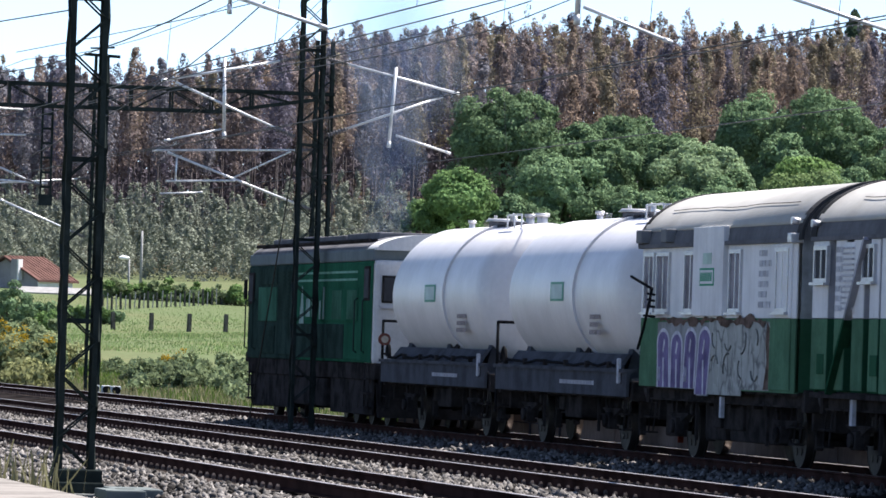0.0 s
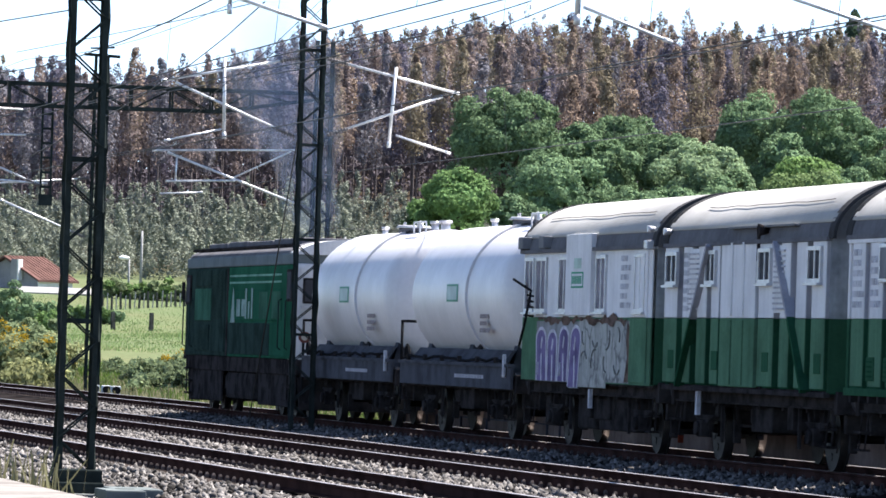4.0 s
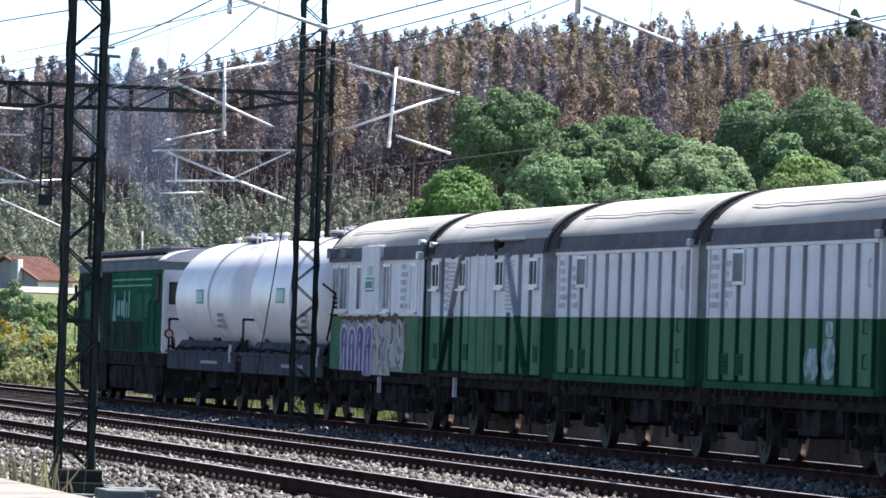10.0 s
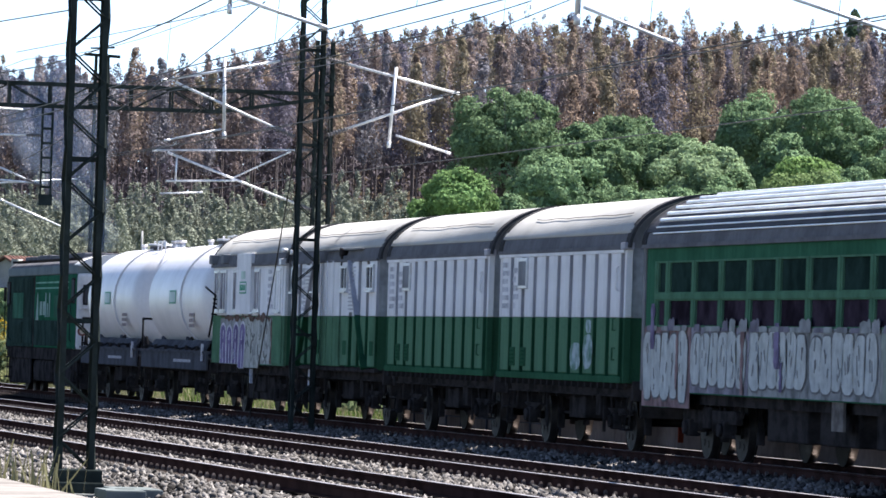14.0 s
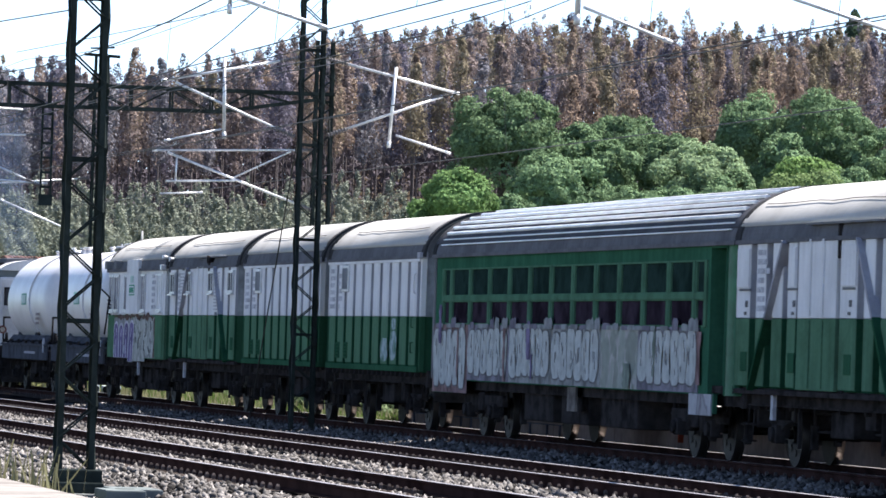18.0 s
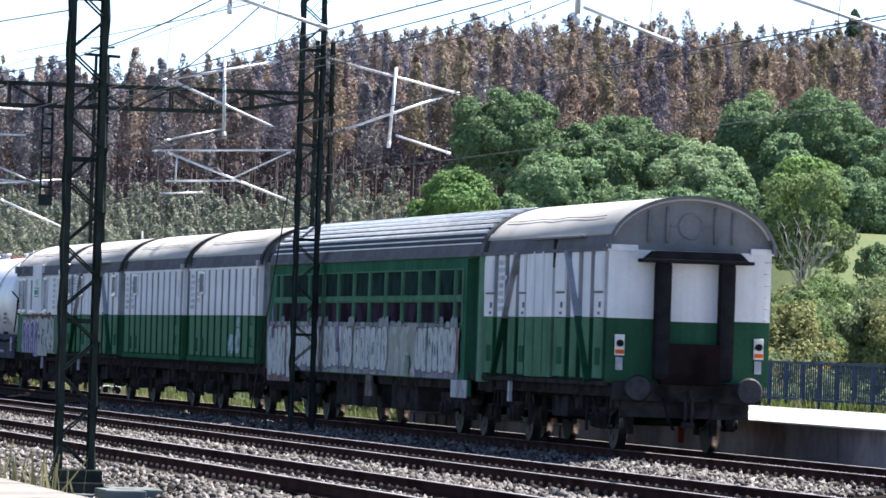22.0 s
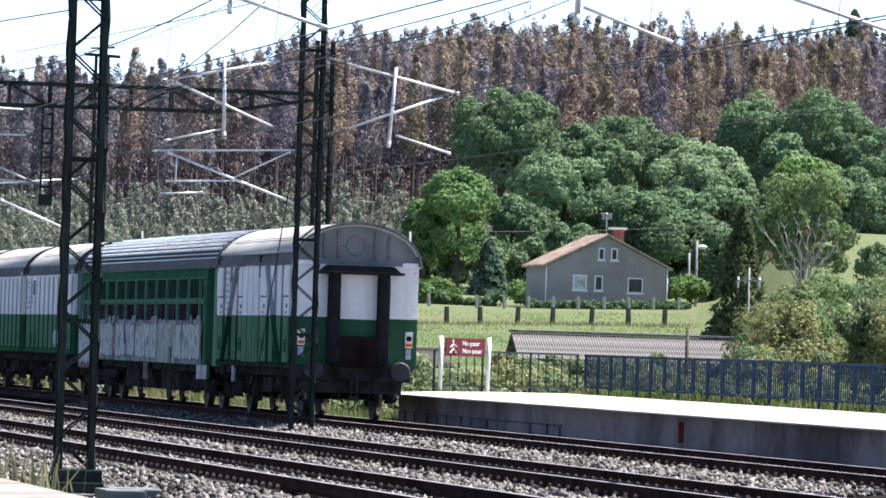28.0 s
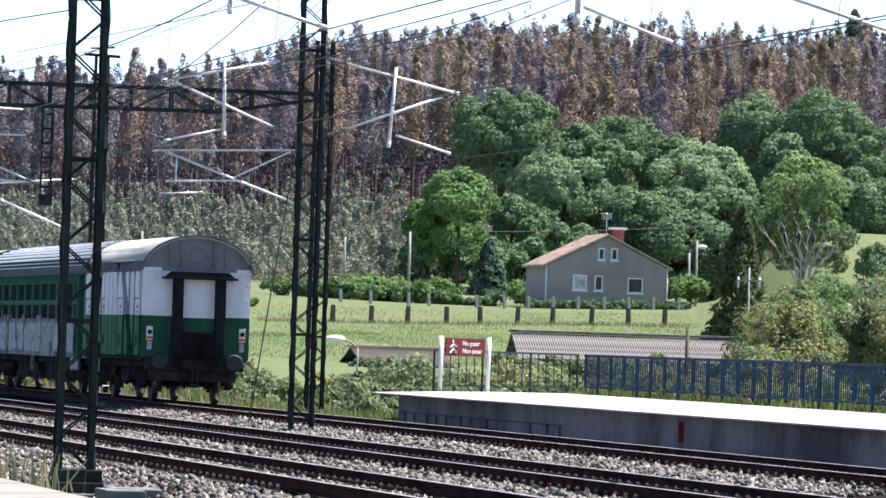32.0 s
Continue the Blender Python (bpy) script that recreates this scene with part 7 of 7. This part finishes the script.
for kind, x, y, z, rx, rz in TREES:
    g = gz1(x, y)
    far = -x > 450
    lm, lab, cat = {"oak": (oakleaf, "dense dark green broadleaf tree before the wood", "tree"), "bright": (brightleaf, "bright yellow-green leafy shrub in the meadow hedge", "shrub"), "pale": (paleleaf, "broad pale green flowering tree before the wood", "tree"), "conifer": (darkleaf, "small dark conifer beside the grey house", "tree"), "spruce": (spruceleaf, "blue-green spruce tree beside the grey house", "tree"), "fresh": (freshleaf, "fresh yellow-green broadleaf tree at the meadow edge", "tree"), "near": (nearleaf, "leafy tree with bare pale lower branches", "tree"), "cypress": (cypressleaf, "dark drooping cypress behind the platform fence", "tree")}[kind]
    tree = thing("tree" if cat == "tree" else "shrub", lab, cat, pose(x, y, g))
    c = (0, 0, z - g)
    big = max(rx, rz)
    part("trunk", limb_mesh(vrng, (0, 0, -0.4), c, rx, rz, 0.06 * big + 0.05), bark, tree)
    size = 0.142 if far else 0.075
    if kind in ("conifer", "cypress", "spruce"):
        # a dense cone of drooping sprays
        n, m = 13000, 130
        ut, ua, ur = vrng.uniform(0, 1, m) ** 1.2, vrng.uniform(0, 6.28, m), vrng.uniform(0.72, 1.12, m)
        k = vrng.integers(0, m, n)
        d = vrng.uniform(0, 1, n)
        t = np.clip(ut[k] - 0.07 * d + vrng.normal(0, 0.018, n), 0, 1)
        a = ua[k] + vrng.normal(0, 0.22, n)
        rr = rx * (0.07 + 0.93 * (1 - t) ** 0.85) * ur[k] * (0.45 + 0.55 * d)
        p = np.stack([rr * np.cos(a), rr * np.sin(a), c[2] - rz + 2 * rz * t], 1)
        q = leaf_quads(vrng, p, size * (1.25 if kind == "cypress" else 0.9), np.stack([np.cos(a), np.sin(a), 0.3 + 0 * a], 1), 0.8)
    else:
        n = int(np.clip(1150 * (rx * (rx + rz) / 2), 1400, 24000)) if far else int(2500 * rx * rx)
        lump = float(np.clip(1.15 / rx, 0.24, 0.42)) if far else 0.30
        q = dome(vrng, c, rx, rz, n, size, lump)
        if z - rz > g + 1.0 and kind != "near":
            skirt = max((z - g) * 0.5, rz * 0.6)
            q = np.concatenate([q, dome(vrng, (0, 0, z - g - rz * 0.75), rx * 0.92, skirt, n // 3, size, 0.34, -0.9)])
    part("crown", quads("crown", q), lm, tree)
    if kind == "near":
        for k in range(12):
            bm = B()
            p = Vector((2.1, -0.55 + (k - 5.5) * 0.05, 4.9 - g))
            fan = (k - 5.5) * 0.040
            for s in range(5):
                e = p + Vector((vrng.uniform(0.0, 0.28), vrng.uniform(-0.14, 0.14) + fan * (1 + 0.25 * s), vrng.uniform(0.30, 0.52)))
                tube(bm, p, e, 0.034 - s * 0.006, 0.028 - s * 0.006, 6)
                for _ in range(2):
                    tube(bm, e, e + Vector((0.15, vrng.uniform(-0.3, 0.3) + fan, vrng.uniform(0.2, 0.5))), 0.018, 0.006, 5)
                p = e
            part("bare_branch", bm, palebark, tree)


def shrub(x, y, rx, rz, lm, lab, size=0.075, n=14, each=110, extra=None, lift=0.55):
    g = gz1(x, y)
    s = thing("bush", lab, "bush", pose(x, y, g), group="trackside bushes")
    bm = B()
    for k in range(6):
        a = vrng.uniform(0, 6.28)
        tube(bm, (0, 0, -0.2), (rx * 0.6 * math.cos(a), rx * 0.6 * math.sin(a), rz * vrng.uniform(0.6, 1.2)), 0.03, 0.008, 5)
    tagged(part("branchwork", bm, bark, s), kind="stuff")
    part("foliage", quads("foliage", clumps(vrng, (0, 0, rz * lift), rx, rz, n, each, size, 0.3, 0.42)), lm, s)
    if extra:
        part("flowers", quads("flowers", clumps(vrng, (rx * 0.25, 0, rz * 1.15), rx * 0.9, rz * 0.8, 7, 32, 0.045, 0.5, 0.3)), extra, s, "yellow gorse flowers")
    return s


LAB_G, LAB_D, LAB_Y = "tangled green bush on the railway bank", "half-dry brownish scrub bush on the bank", "green gorse bush with yellow flowers"
# bank behind the far track, beyond the platform end
for k in range(26):
    r = vrng.uniform(160, 250)
    y = 28.2 + vrng.uniform(0, 2.5) + (r - 160) * 0.03
    shrub(-r, y, vrng.uniform(0.5, 1.0), vrng.uniform(0.35, 0.75), scrubleaf, LAB_G, 0.07, 10, 90)
for k in range(12):
    r = vrng.uniform(178, 215)
    shrub(-r, r * vrng.uniform(0.168, 0.178), vrng.uniform(0.7, 1.1), vrng.uniform(0.4, 0.62), scrubleaf, LAB_G, 0.08, 16, 110)
for r, q, up in ((204, 0.1676, 0.5), (240, 0.1205, 0.7), (228, 0.1422, 0.7), (236, 0.124, 0.7)):
    shrub(-r, r * q, 0.8, up, scrubleaf, LAB_Y, 0.07, 12, 90, gorse)
# scrub at the foot of the meadow
for k in range(16):
    r = vrng.uniform(222, 262)
    shrub(-r, r * vrng.uniform(0.1085, 0.1245), vrng.uniform(0.8, 1.4), vrng.uniform(0.8, 1.5), scrubleaf if k % 3 else dryleaf, LAB_G if k % 3 else LAB_D, 0.085, 14, 110)
for k in range(10):
    r = vrng.uniform(205, 235)
    shrub(-r, r * vrng.uniform(0.139, 0.154), vrng.uniform(0.7, 1.1), vrng.uniform(0.5, 0.9), scrubleaf, LAB_G, 0.075, 12, 110)
for k in range(12):
    r = vrng.uniform(226, 250)
    shrub(-r, r * (0.1135 + 0.0009 * k), vrng.uniform(0.8, 1.1), vrng.uniform(1.0, 1.4), dryleaf if k % 2 else scrubleaf, LAB_Y if k % 4 == 2 else (LAB_D if k % 2 else LAB_G), 0.08, 16, 110, gorse if k % 4 == 2 else None)
# behind the platform fence
for k in range(46):
    r = vrng.uniform(172, 205)
    shrub(-r, r * vrng.uniform(0.178, 0.262), vrng.uniform(0.7, 1.2), vrng.uniform(0.7, 1.15), scrubleaf if k % 4 else dryleaf, LAB_G if k % 4 else LAB_D, 0.07, 14, 100)
for k in range(42):
    r = vrng.uniform(205, 262)
    q = vrng.uniform(0.2370, 0.264)
    shrub(-r, r * q, vrng.uniform(0.9, 1.5), vrng.uniform(1.85, 2.45) * (0.80 + min(q - 0.2370, 0.010) * 30), (scrubleaf, dryleaf, nearleaf)[k % 3], (LAB_G, LAB_D, LAB_G)[k % 3], 0.066, 34, 190, None, 1.0)
for r, q in ((201, 0.2352), (199, 0.2366), (203, 0.2376), (204, 0.2462)):
    shrub(-r, r * q, 0.8, 1.15, scrubleaf, LAB_Y, 0.06, 16, 120, gorse, 1.0)
# rank growth before the barns and under the bare branches
for k in range(16):
    shrub(-248.5 + vrng.uniform(-0.8, 0.8), 48.6 + 0.72 * k, vrng.uniform(0.7, 1.0), vrng.uniform(0.75, 1.05), scrubleaf if k % 5 else dryleaf, LAB_G if k % 5 else LAB_D, 0.08, 14, 100)
for k in range(4):
    shrub(-288 + k, 49.6 + 0.8 * k, 0.7, 0.3, scrubleaf, LAB_G, 0.085, 12, 90)
for k in range(6):
    shrub(-242 + k, 242 * (0.2385 + 0.0024 * k), 1.2, vrng.uniform(1.8, 2.2), (scrubleaf, dryleaf)[k % 2], (LAB_G, LAB_D)[k % 2], 0.085, 30, 140, None, 1.0)
# hedges of the meadow
for k in range(14):
    q = 0.1165 + k * 0.0012
    shrub(-412, 412 * q, 0.8, 0.75, oakleaf if k % 3 else brightleaf, "low hedge before the farm annexe", 0.12, 9, 60)
for k in range(30):
    q = 0.1995 + k * 0.00084
    shrub(-484, 484 * q, 0.7, 0.42, oakleaf, "clipped dark hedge before the grey house", 0.14, 8, 60)
for k in range(26):
    q = 0.131 + k * 0.0009
    shrub(-462, 462 * q, 0.8, 0.42 + 0.3 * (k % 3), brightleaf if k % 2 else scrubleaf, "vine row at the edge of the meadow", 0.13, 9, 60)
for k in range(22):
    q = 0.158 + k * 0.0017
    shrub(-492, 492 * q, 1.1, (0.40 if 16 < k < 21 else vrng.uniform(0.75, 1.15)), oakleaf if k % 3 == 0 or 16 < k < 21 else brightleaf, "leafy hedge bush beyond the meadow", 0.16, 10, 80)


def tufts(name, x0, x1, yf, n, hgt, lm, label):
    """Upright grass blades over a strip; yf gives y for random numbers in 0 to 1 and x."""
    x = vrng.uniform(x0, x1, n)
    y = yf(vrng.uniform(0, 1, n), x)
    z = ground_z(x, y) if name != "platform_weeds" else np.full(n, 0.45)
    h_ = hgt * vrng.uniform(0.4, 1.3, n)
    if name == "platform_weeds":
        h_ *= 0.25 + 0.75 * np.abs(np.sin(x * 0.8) + np.sin(x * 2.1 + 1)) / 2
    if name == "meadow_grass":
        h_ *= 0.35 + 0.65 * np.abs(np.sin(x * 0.13 + y * 0.7) + np.sin(x * 0.041 - y * 0.31 + 1)) / 2
    a = vrng.uniform(0, 6.28, n)
    wd = 0.02 + 0.012 * vrng.uniform(0, 1, n)
    dx, dy = np.cos(a) * wd, np.sin(a) * wd
    lx, ly = vrng.normal(0, 0.3, n) * h_, vrng.normal(0, 0.3, n) * h_
    v = np.stack([np.stack([x - dx, y - dy, z - 0.05], 1), np.stack([x + dx, y + dy, z - 0.05], 1), np.stack([x + dx * 0.3 + lx, y + dy * 0.3 + ly, z + h_], 1), np.stack([x - dx * 0.3 + lx, y - dy * 0.3 + ly, z + h_], 1)], 1)
    me = quads(name, v)
    me.materials.append(lm)
    return tagged(new(name, me), label, "grass", kind="stuff")


meadowblade = leaf_mat("meadow_blade", (0.222, 0.312, 0.118), 0.25)
tufts("meadow_grass", -470, -300, lambda u, x: -x * (0.112 + 0.123 * u), 60000, 0.15, meadowblade, "uneven long grass of the meadow")
tufts("post_grass", -441, -434, lambda u, x: -x * (0.155 + 0.075 * u), 2600, 0.26, straw, "rank dry grass along the fence posts")
tufts("bank_grass", -260, -148, lambda u, x: 26.6 + 4.5 * u + np.maximum(-x - 160, 0) * 0.03, 26000, 0.35, blade, "rough green grass on the railway bank")
tufts("bank_straw", -260, -148, lambda u, x: 26.6 + 3.5 * u, 7000, 0.40, straw, "dry grass stalks on the railway bank")
tufts("platform_weeds", -166, -118, lambda u, x: 34.15 + 1.3 * u, 4000, 0.34, straw, "dry weeds along the platform fence")
tufts("platform_weeds", -166, -118, lambda u, x: 34.15 + 1.3 * u, 8000, 0.36, blade, "green weeds along the platform fence")
tufts("platform_grass", -200, -118, lambda u, x: 34.8 + 5.0 * u, 22000, 0.7, blade, "rank grass behind the platform fence")
tufts("kerb_weeds", -82, -77, lambda u, x: 9.25 + 0.7 * u, 60, 0.6, straw, "dry weed stalks beside the near mast")

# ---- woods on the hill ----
# the grey and dark tones carry purple distance haze in their colour
EUC = (leaf_mat("eucalypt_rust", (0.274, 0.211, 0.166), 0.2, 0.26), leaf_mat("eucalypt_brown", (0.238, 0.193, 0.179), 0.2, 0.26), leaf_mat("eucalypt_olive", (0.252, 0.217, 0.153), 0.2, 0.26), leaf_mat("eucalypt_haze_grey", (0.211, 0.206, 0.228), 0.2, 0.26), leaf_mat("eucalypt_haze_dark", (0.169, 0.157, 0.195), 0.2, 0.26), leaf_mat("wood_shade_fill", (0.085, 0.075, 0.085), 0.15, 0.1))
cloud = [[] for _ in EUC]
stem = []
rows = list(np.arange(706, 990, 11.0))
for j, r in enumerate(rows):
    q = 0.104
    while q < 0.268:
        q += 3.1 / r * vrng.uniform(0.7, 1.35)
        x, y = -r + vrng.uniform(-4, 4), q * r
        g = gz1(x, y)
        hh = vrng.uniform(16.0, 20.5) * (1.10 if vrng.uniform() < 0.10 else 1.0) + 2.5 * float(smooth(0.178, 0.190, q))
        front = j < 4
        cb = 0.48 if front else 0.56
        n, tufts_ = (1500, 34) if front else (520, 22)
        # leaves hang in uneven tufts that make up one tapering plume; only the tops show over the rows before
        tk = vrng.uniform(0, 1, tufts_) if front else 0.3 + 0.7 * vrng.uniform(0, 1, tufts_)
        k = vrng.integers(0, tufts_, n)
        aa = vrng.uniform(0, 6.28, tufts_)
        wide = vrng.uniform(1.55, 2.3)
        prof = wide * np.clip(1.02 - tk, 0, 1) ** 0.5 * (0.5 + 0.5 * np.minimum(tk * 3.5, 1))
        cr = prof * vrng.uniform(0.3, 0.62, tufts_)
        u = unit(vrng, n)
        rad = cr[k] * (0.35 + 0.65 * vrng.uniform(0, 1, n) ** 0.5) + 0.16
        ax, ay = np.cos(aa) * (prof - cr) * 0.9, np.sin(aa) * (prof - cr) * 0.9
        p = np.stack([x + ax[k] + u[:, 0] * rad, y + ay[k] + u[:, 1] * rad, g + hh * (cb + (1 - cb) * tk[k]) + u[:, 2] * rad * 1.5], 1)
        # the left of the wood gets more of the haze-tinted tones
        pick = int(np.clip(vrng.choice(5, p=(0.30, 0.28, 0.20, 0.14, 0.08) if q > 0.180 else (0.12, 0.26, 0.12, 0.32, 0.18)), 0, 4))
        cloud[pick].append(leaf_quads(vrng, p, 0.145, u + np.stack([ax[k], ay[k], 0.5 + 0 * rad], 1) * 0.5, 1.8))
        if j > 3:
            # added leaf fill closes the view below the crowns, dark for the shade there
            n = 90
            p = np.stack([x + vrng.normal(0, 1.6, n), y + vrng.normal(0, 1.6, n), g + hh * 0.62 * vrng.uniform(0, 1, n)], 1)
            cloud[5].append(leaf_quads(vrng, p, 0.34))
        s = 0.13
        if front or j % 2 == 0:
            for a in range(3):
                a0, a1 = a * 2.094, (a + 1) * 2.094
                stem.append([(x + s * math.cos(a0), y + s * math.sin(a0), g - 0.5), (x + s * math.cos(a1), y + s * math.sin(a1), g - 0.5), (x + s * 0.4 * math.cos(a1), y + s * 0.4 * math.sin(a1), g + hh * 0.9), (x + s * 0.4 * math.cos(a0), y + s * 0.4 * math.sin(a0), g + hh * 0.9)])
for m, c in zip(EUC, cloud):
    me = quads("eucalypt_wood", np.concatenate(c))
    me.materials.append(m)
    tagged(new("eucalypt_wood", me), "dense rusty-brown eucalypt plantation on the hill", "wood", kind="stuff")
me = quads("eucalypt_trunks", np.array(stem))
me.materials.append(mat("eucalypt_bark", (0.132, 0.116, 0.115), 0.9, var=0.3, scale=0.5, fine=3))
tagged(new("eucalypt_trunks", me), "slender grey trunks of the plantation", "wood", kind="stuff")
young = []
for r in np.arange(585, 700, 7.5):
    q = 0.102
    while q < 0.19:
        q += 2.5 / r * vrng.uniform(0.6, 1.5)
        x, y = -r + vrng.uniform(-3, 3), q * r
        g = gz1(x, y)
        hh = vrng.uniform(3.2, 8.0)
        n, m_ = 540, 14
        tk, aa = vrng.uniform(0.0, 1.0, m_), vrng.uniform(0, 6.28, m_)
        wide = vrng.uniform(1.1, 2.0)
        rk = (wide * (1.0 - 0.72 * tk)) * vrng.uniform(0.3, 0.9, m_)
        k = vrng.integers(0, m_, n)
        u = unit(vrng, n)
        rad = (0.5 * wide * (1 - 0.6 * tk))[k] * (0.3 + 0.7 * vrng.uniform(0, 1, n) ** 0.5)
        p = np.stack([x + (rk * np.cos(aa))[k] + u[:, 0] * rad * 0.8, y + (rk * np.sin(aa))[k] + u[:, 1] * rad * 0.8, g + hh * tk[k] + u[:, 2] * rad * 1.9], 1)
        young.append(leaf_quads(vrng, p, 0.125, u + np.array((0, 0, 0.5)), 2.4))
me = quads("young_wood", np.concatenate(young))
me.materials.append(leaf_mat("young_pine_leaf", (0.187, 0.206, 0.163), 0.12, 0.18))
tagged(new("young_wood", me), "young grey-green pines below the plantation", "wood", kind="stuff")

# ---- motion of the train ----
WAY_T = (0, 3, 6, 9, 12, 15, 18, 21, 24, 27, 30, 32)
WAY_S = (18.77, 26.06, 35.27, 46.19, 58.50, 72.07, 86.72, 102.25, 118.61, 135.76, 153.63, 166.28)


def gone(t):
    """Metres that the train's end has gone past x = 0 at t seconds: a smooth curve through the table."""
    i = min(max(int(np.searchsorted(WAY_T, t)) - 1, 0), len(WAY_T) - 2)

    def slope(j):
        if j == 0:
            return 2.22
        if j == len(WAY_T) - 1:
            return 6.42
        h0, h1 = WAY_T[j] - WAY_T[j - 1], WAY_T[j + 1] - WAY_T[j]
        return ((WAY_S[j] - WAY_S[j - 1]) / h0 * h1 + (WAY_S[j + 1] - WAY_S[j]) / h1 * h0) / (h0 + h1)

    h = WAY_T[i + 1] - WAY_T[i]
    u = (t - WAY_T[i]) / h
    return (2 * u**3 - 3 * u**2 + 1) * WAY_S[i] + (u**3 - 2 * u**2 + u) * h * slope(i) + (3 * u**2 - 2 * u**3) * WAY_S[i + 1] + (u**3 - u**2) * h * slope(i + 1)


def motions():
    for w, a in TRAIN:
        walk(w, [(t / 2, pose(a - gone(t / 2), FAR, 0)) for t in range(65)])
    # wheels roll without slip: even steps of way, 60 degrees or less each
    fine = np.linspace(0, 32, 3201)
    way = np.array([gone(t) - gone(0) for t in fine])
    count = 300
    when = [0.0] + [round(float(t) * FPS) / FPS for t in np.interp(np.linspace(0, way[-1], count + 1), way, fine)[1:]]
    seen, rows = set(), []
    for t in when:
        if frame(t) not in seen:
            seen.add(frame(t))
            rows.append((t, math.degrees((gone(t) - gone(0)) / 0.5)))
    for ob, x in WHEELS:
        walk(ob, [(t, pose(x, 0, 0.5, 0, -a, 0)) for t, a in rows])
    for puff, k in SMOKE:
        rg = random.Random(k)
        ph = rg.uniform(0, 6)
        walk(puff, [(t / 2, pose(-120.55 + 1.8 - gone(t / 2) + 0.35 * math.sin(t * 0.35 + ph), FAR - 0.42 * k * min(max((t / 2 - 2) / 4, 0), 1) + 0.08 * k * math.sin(t * 0.2 + ph), 4.6 + 0.85 * k + 0.12 * math.sin(t * 0.5 + ph), 0, 0, 12 * math.sin(t * 0.25 + ph))) for t in range(65)])


motions()
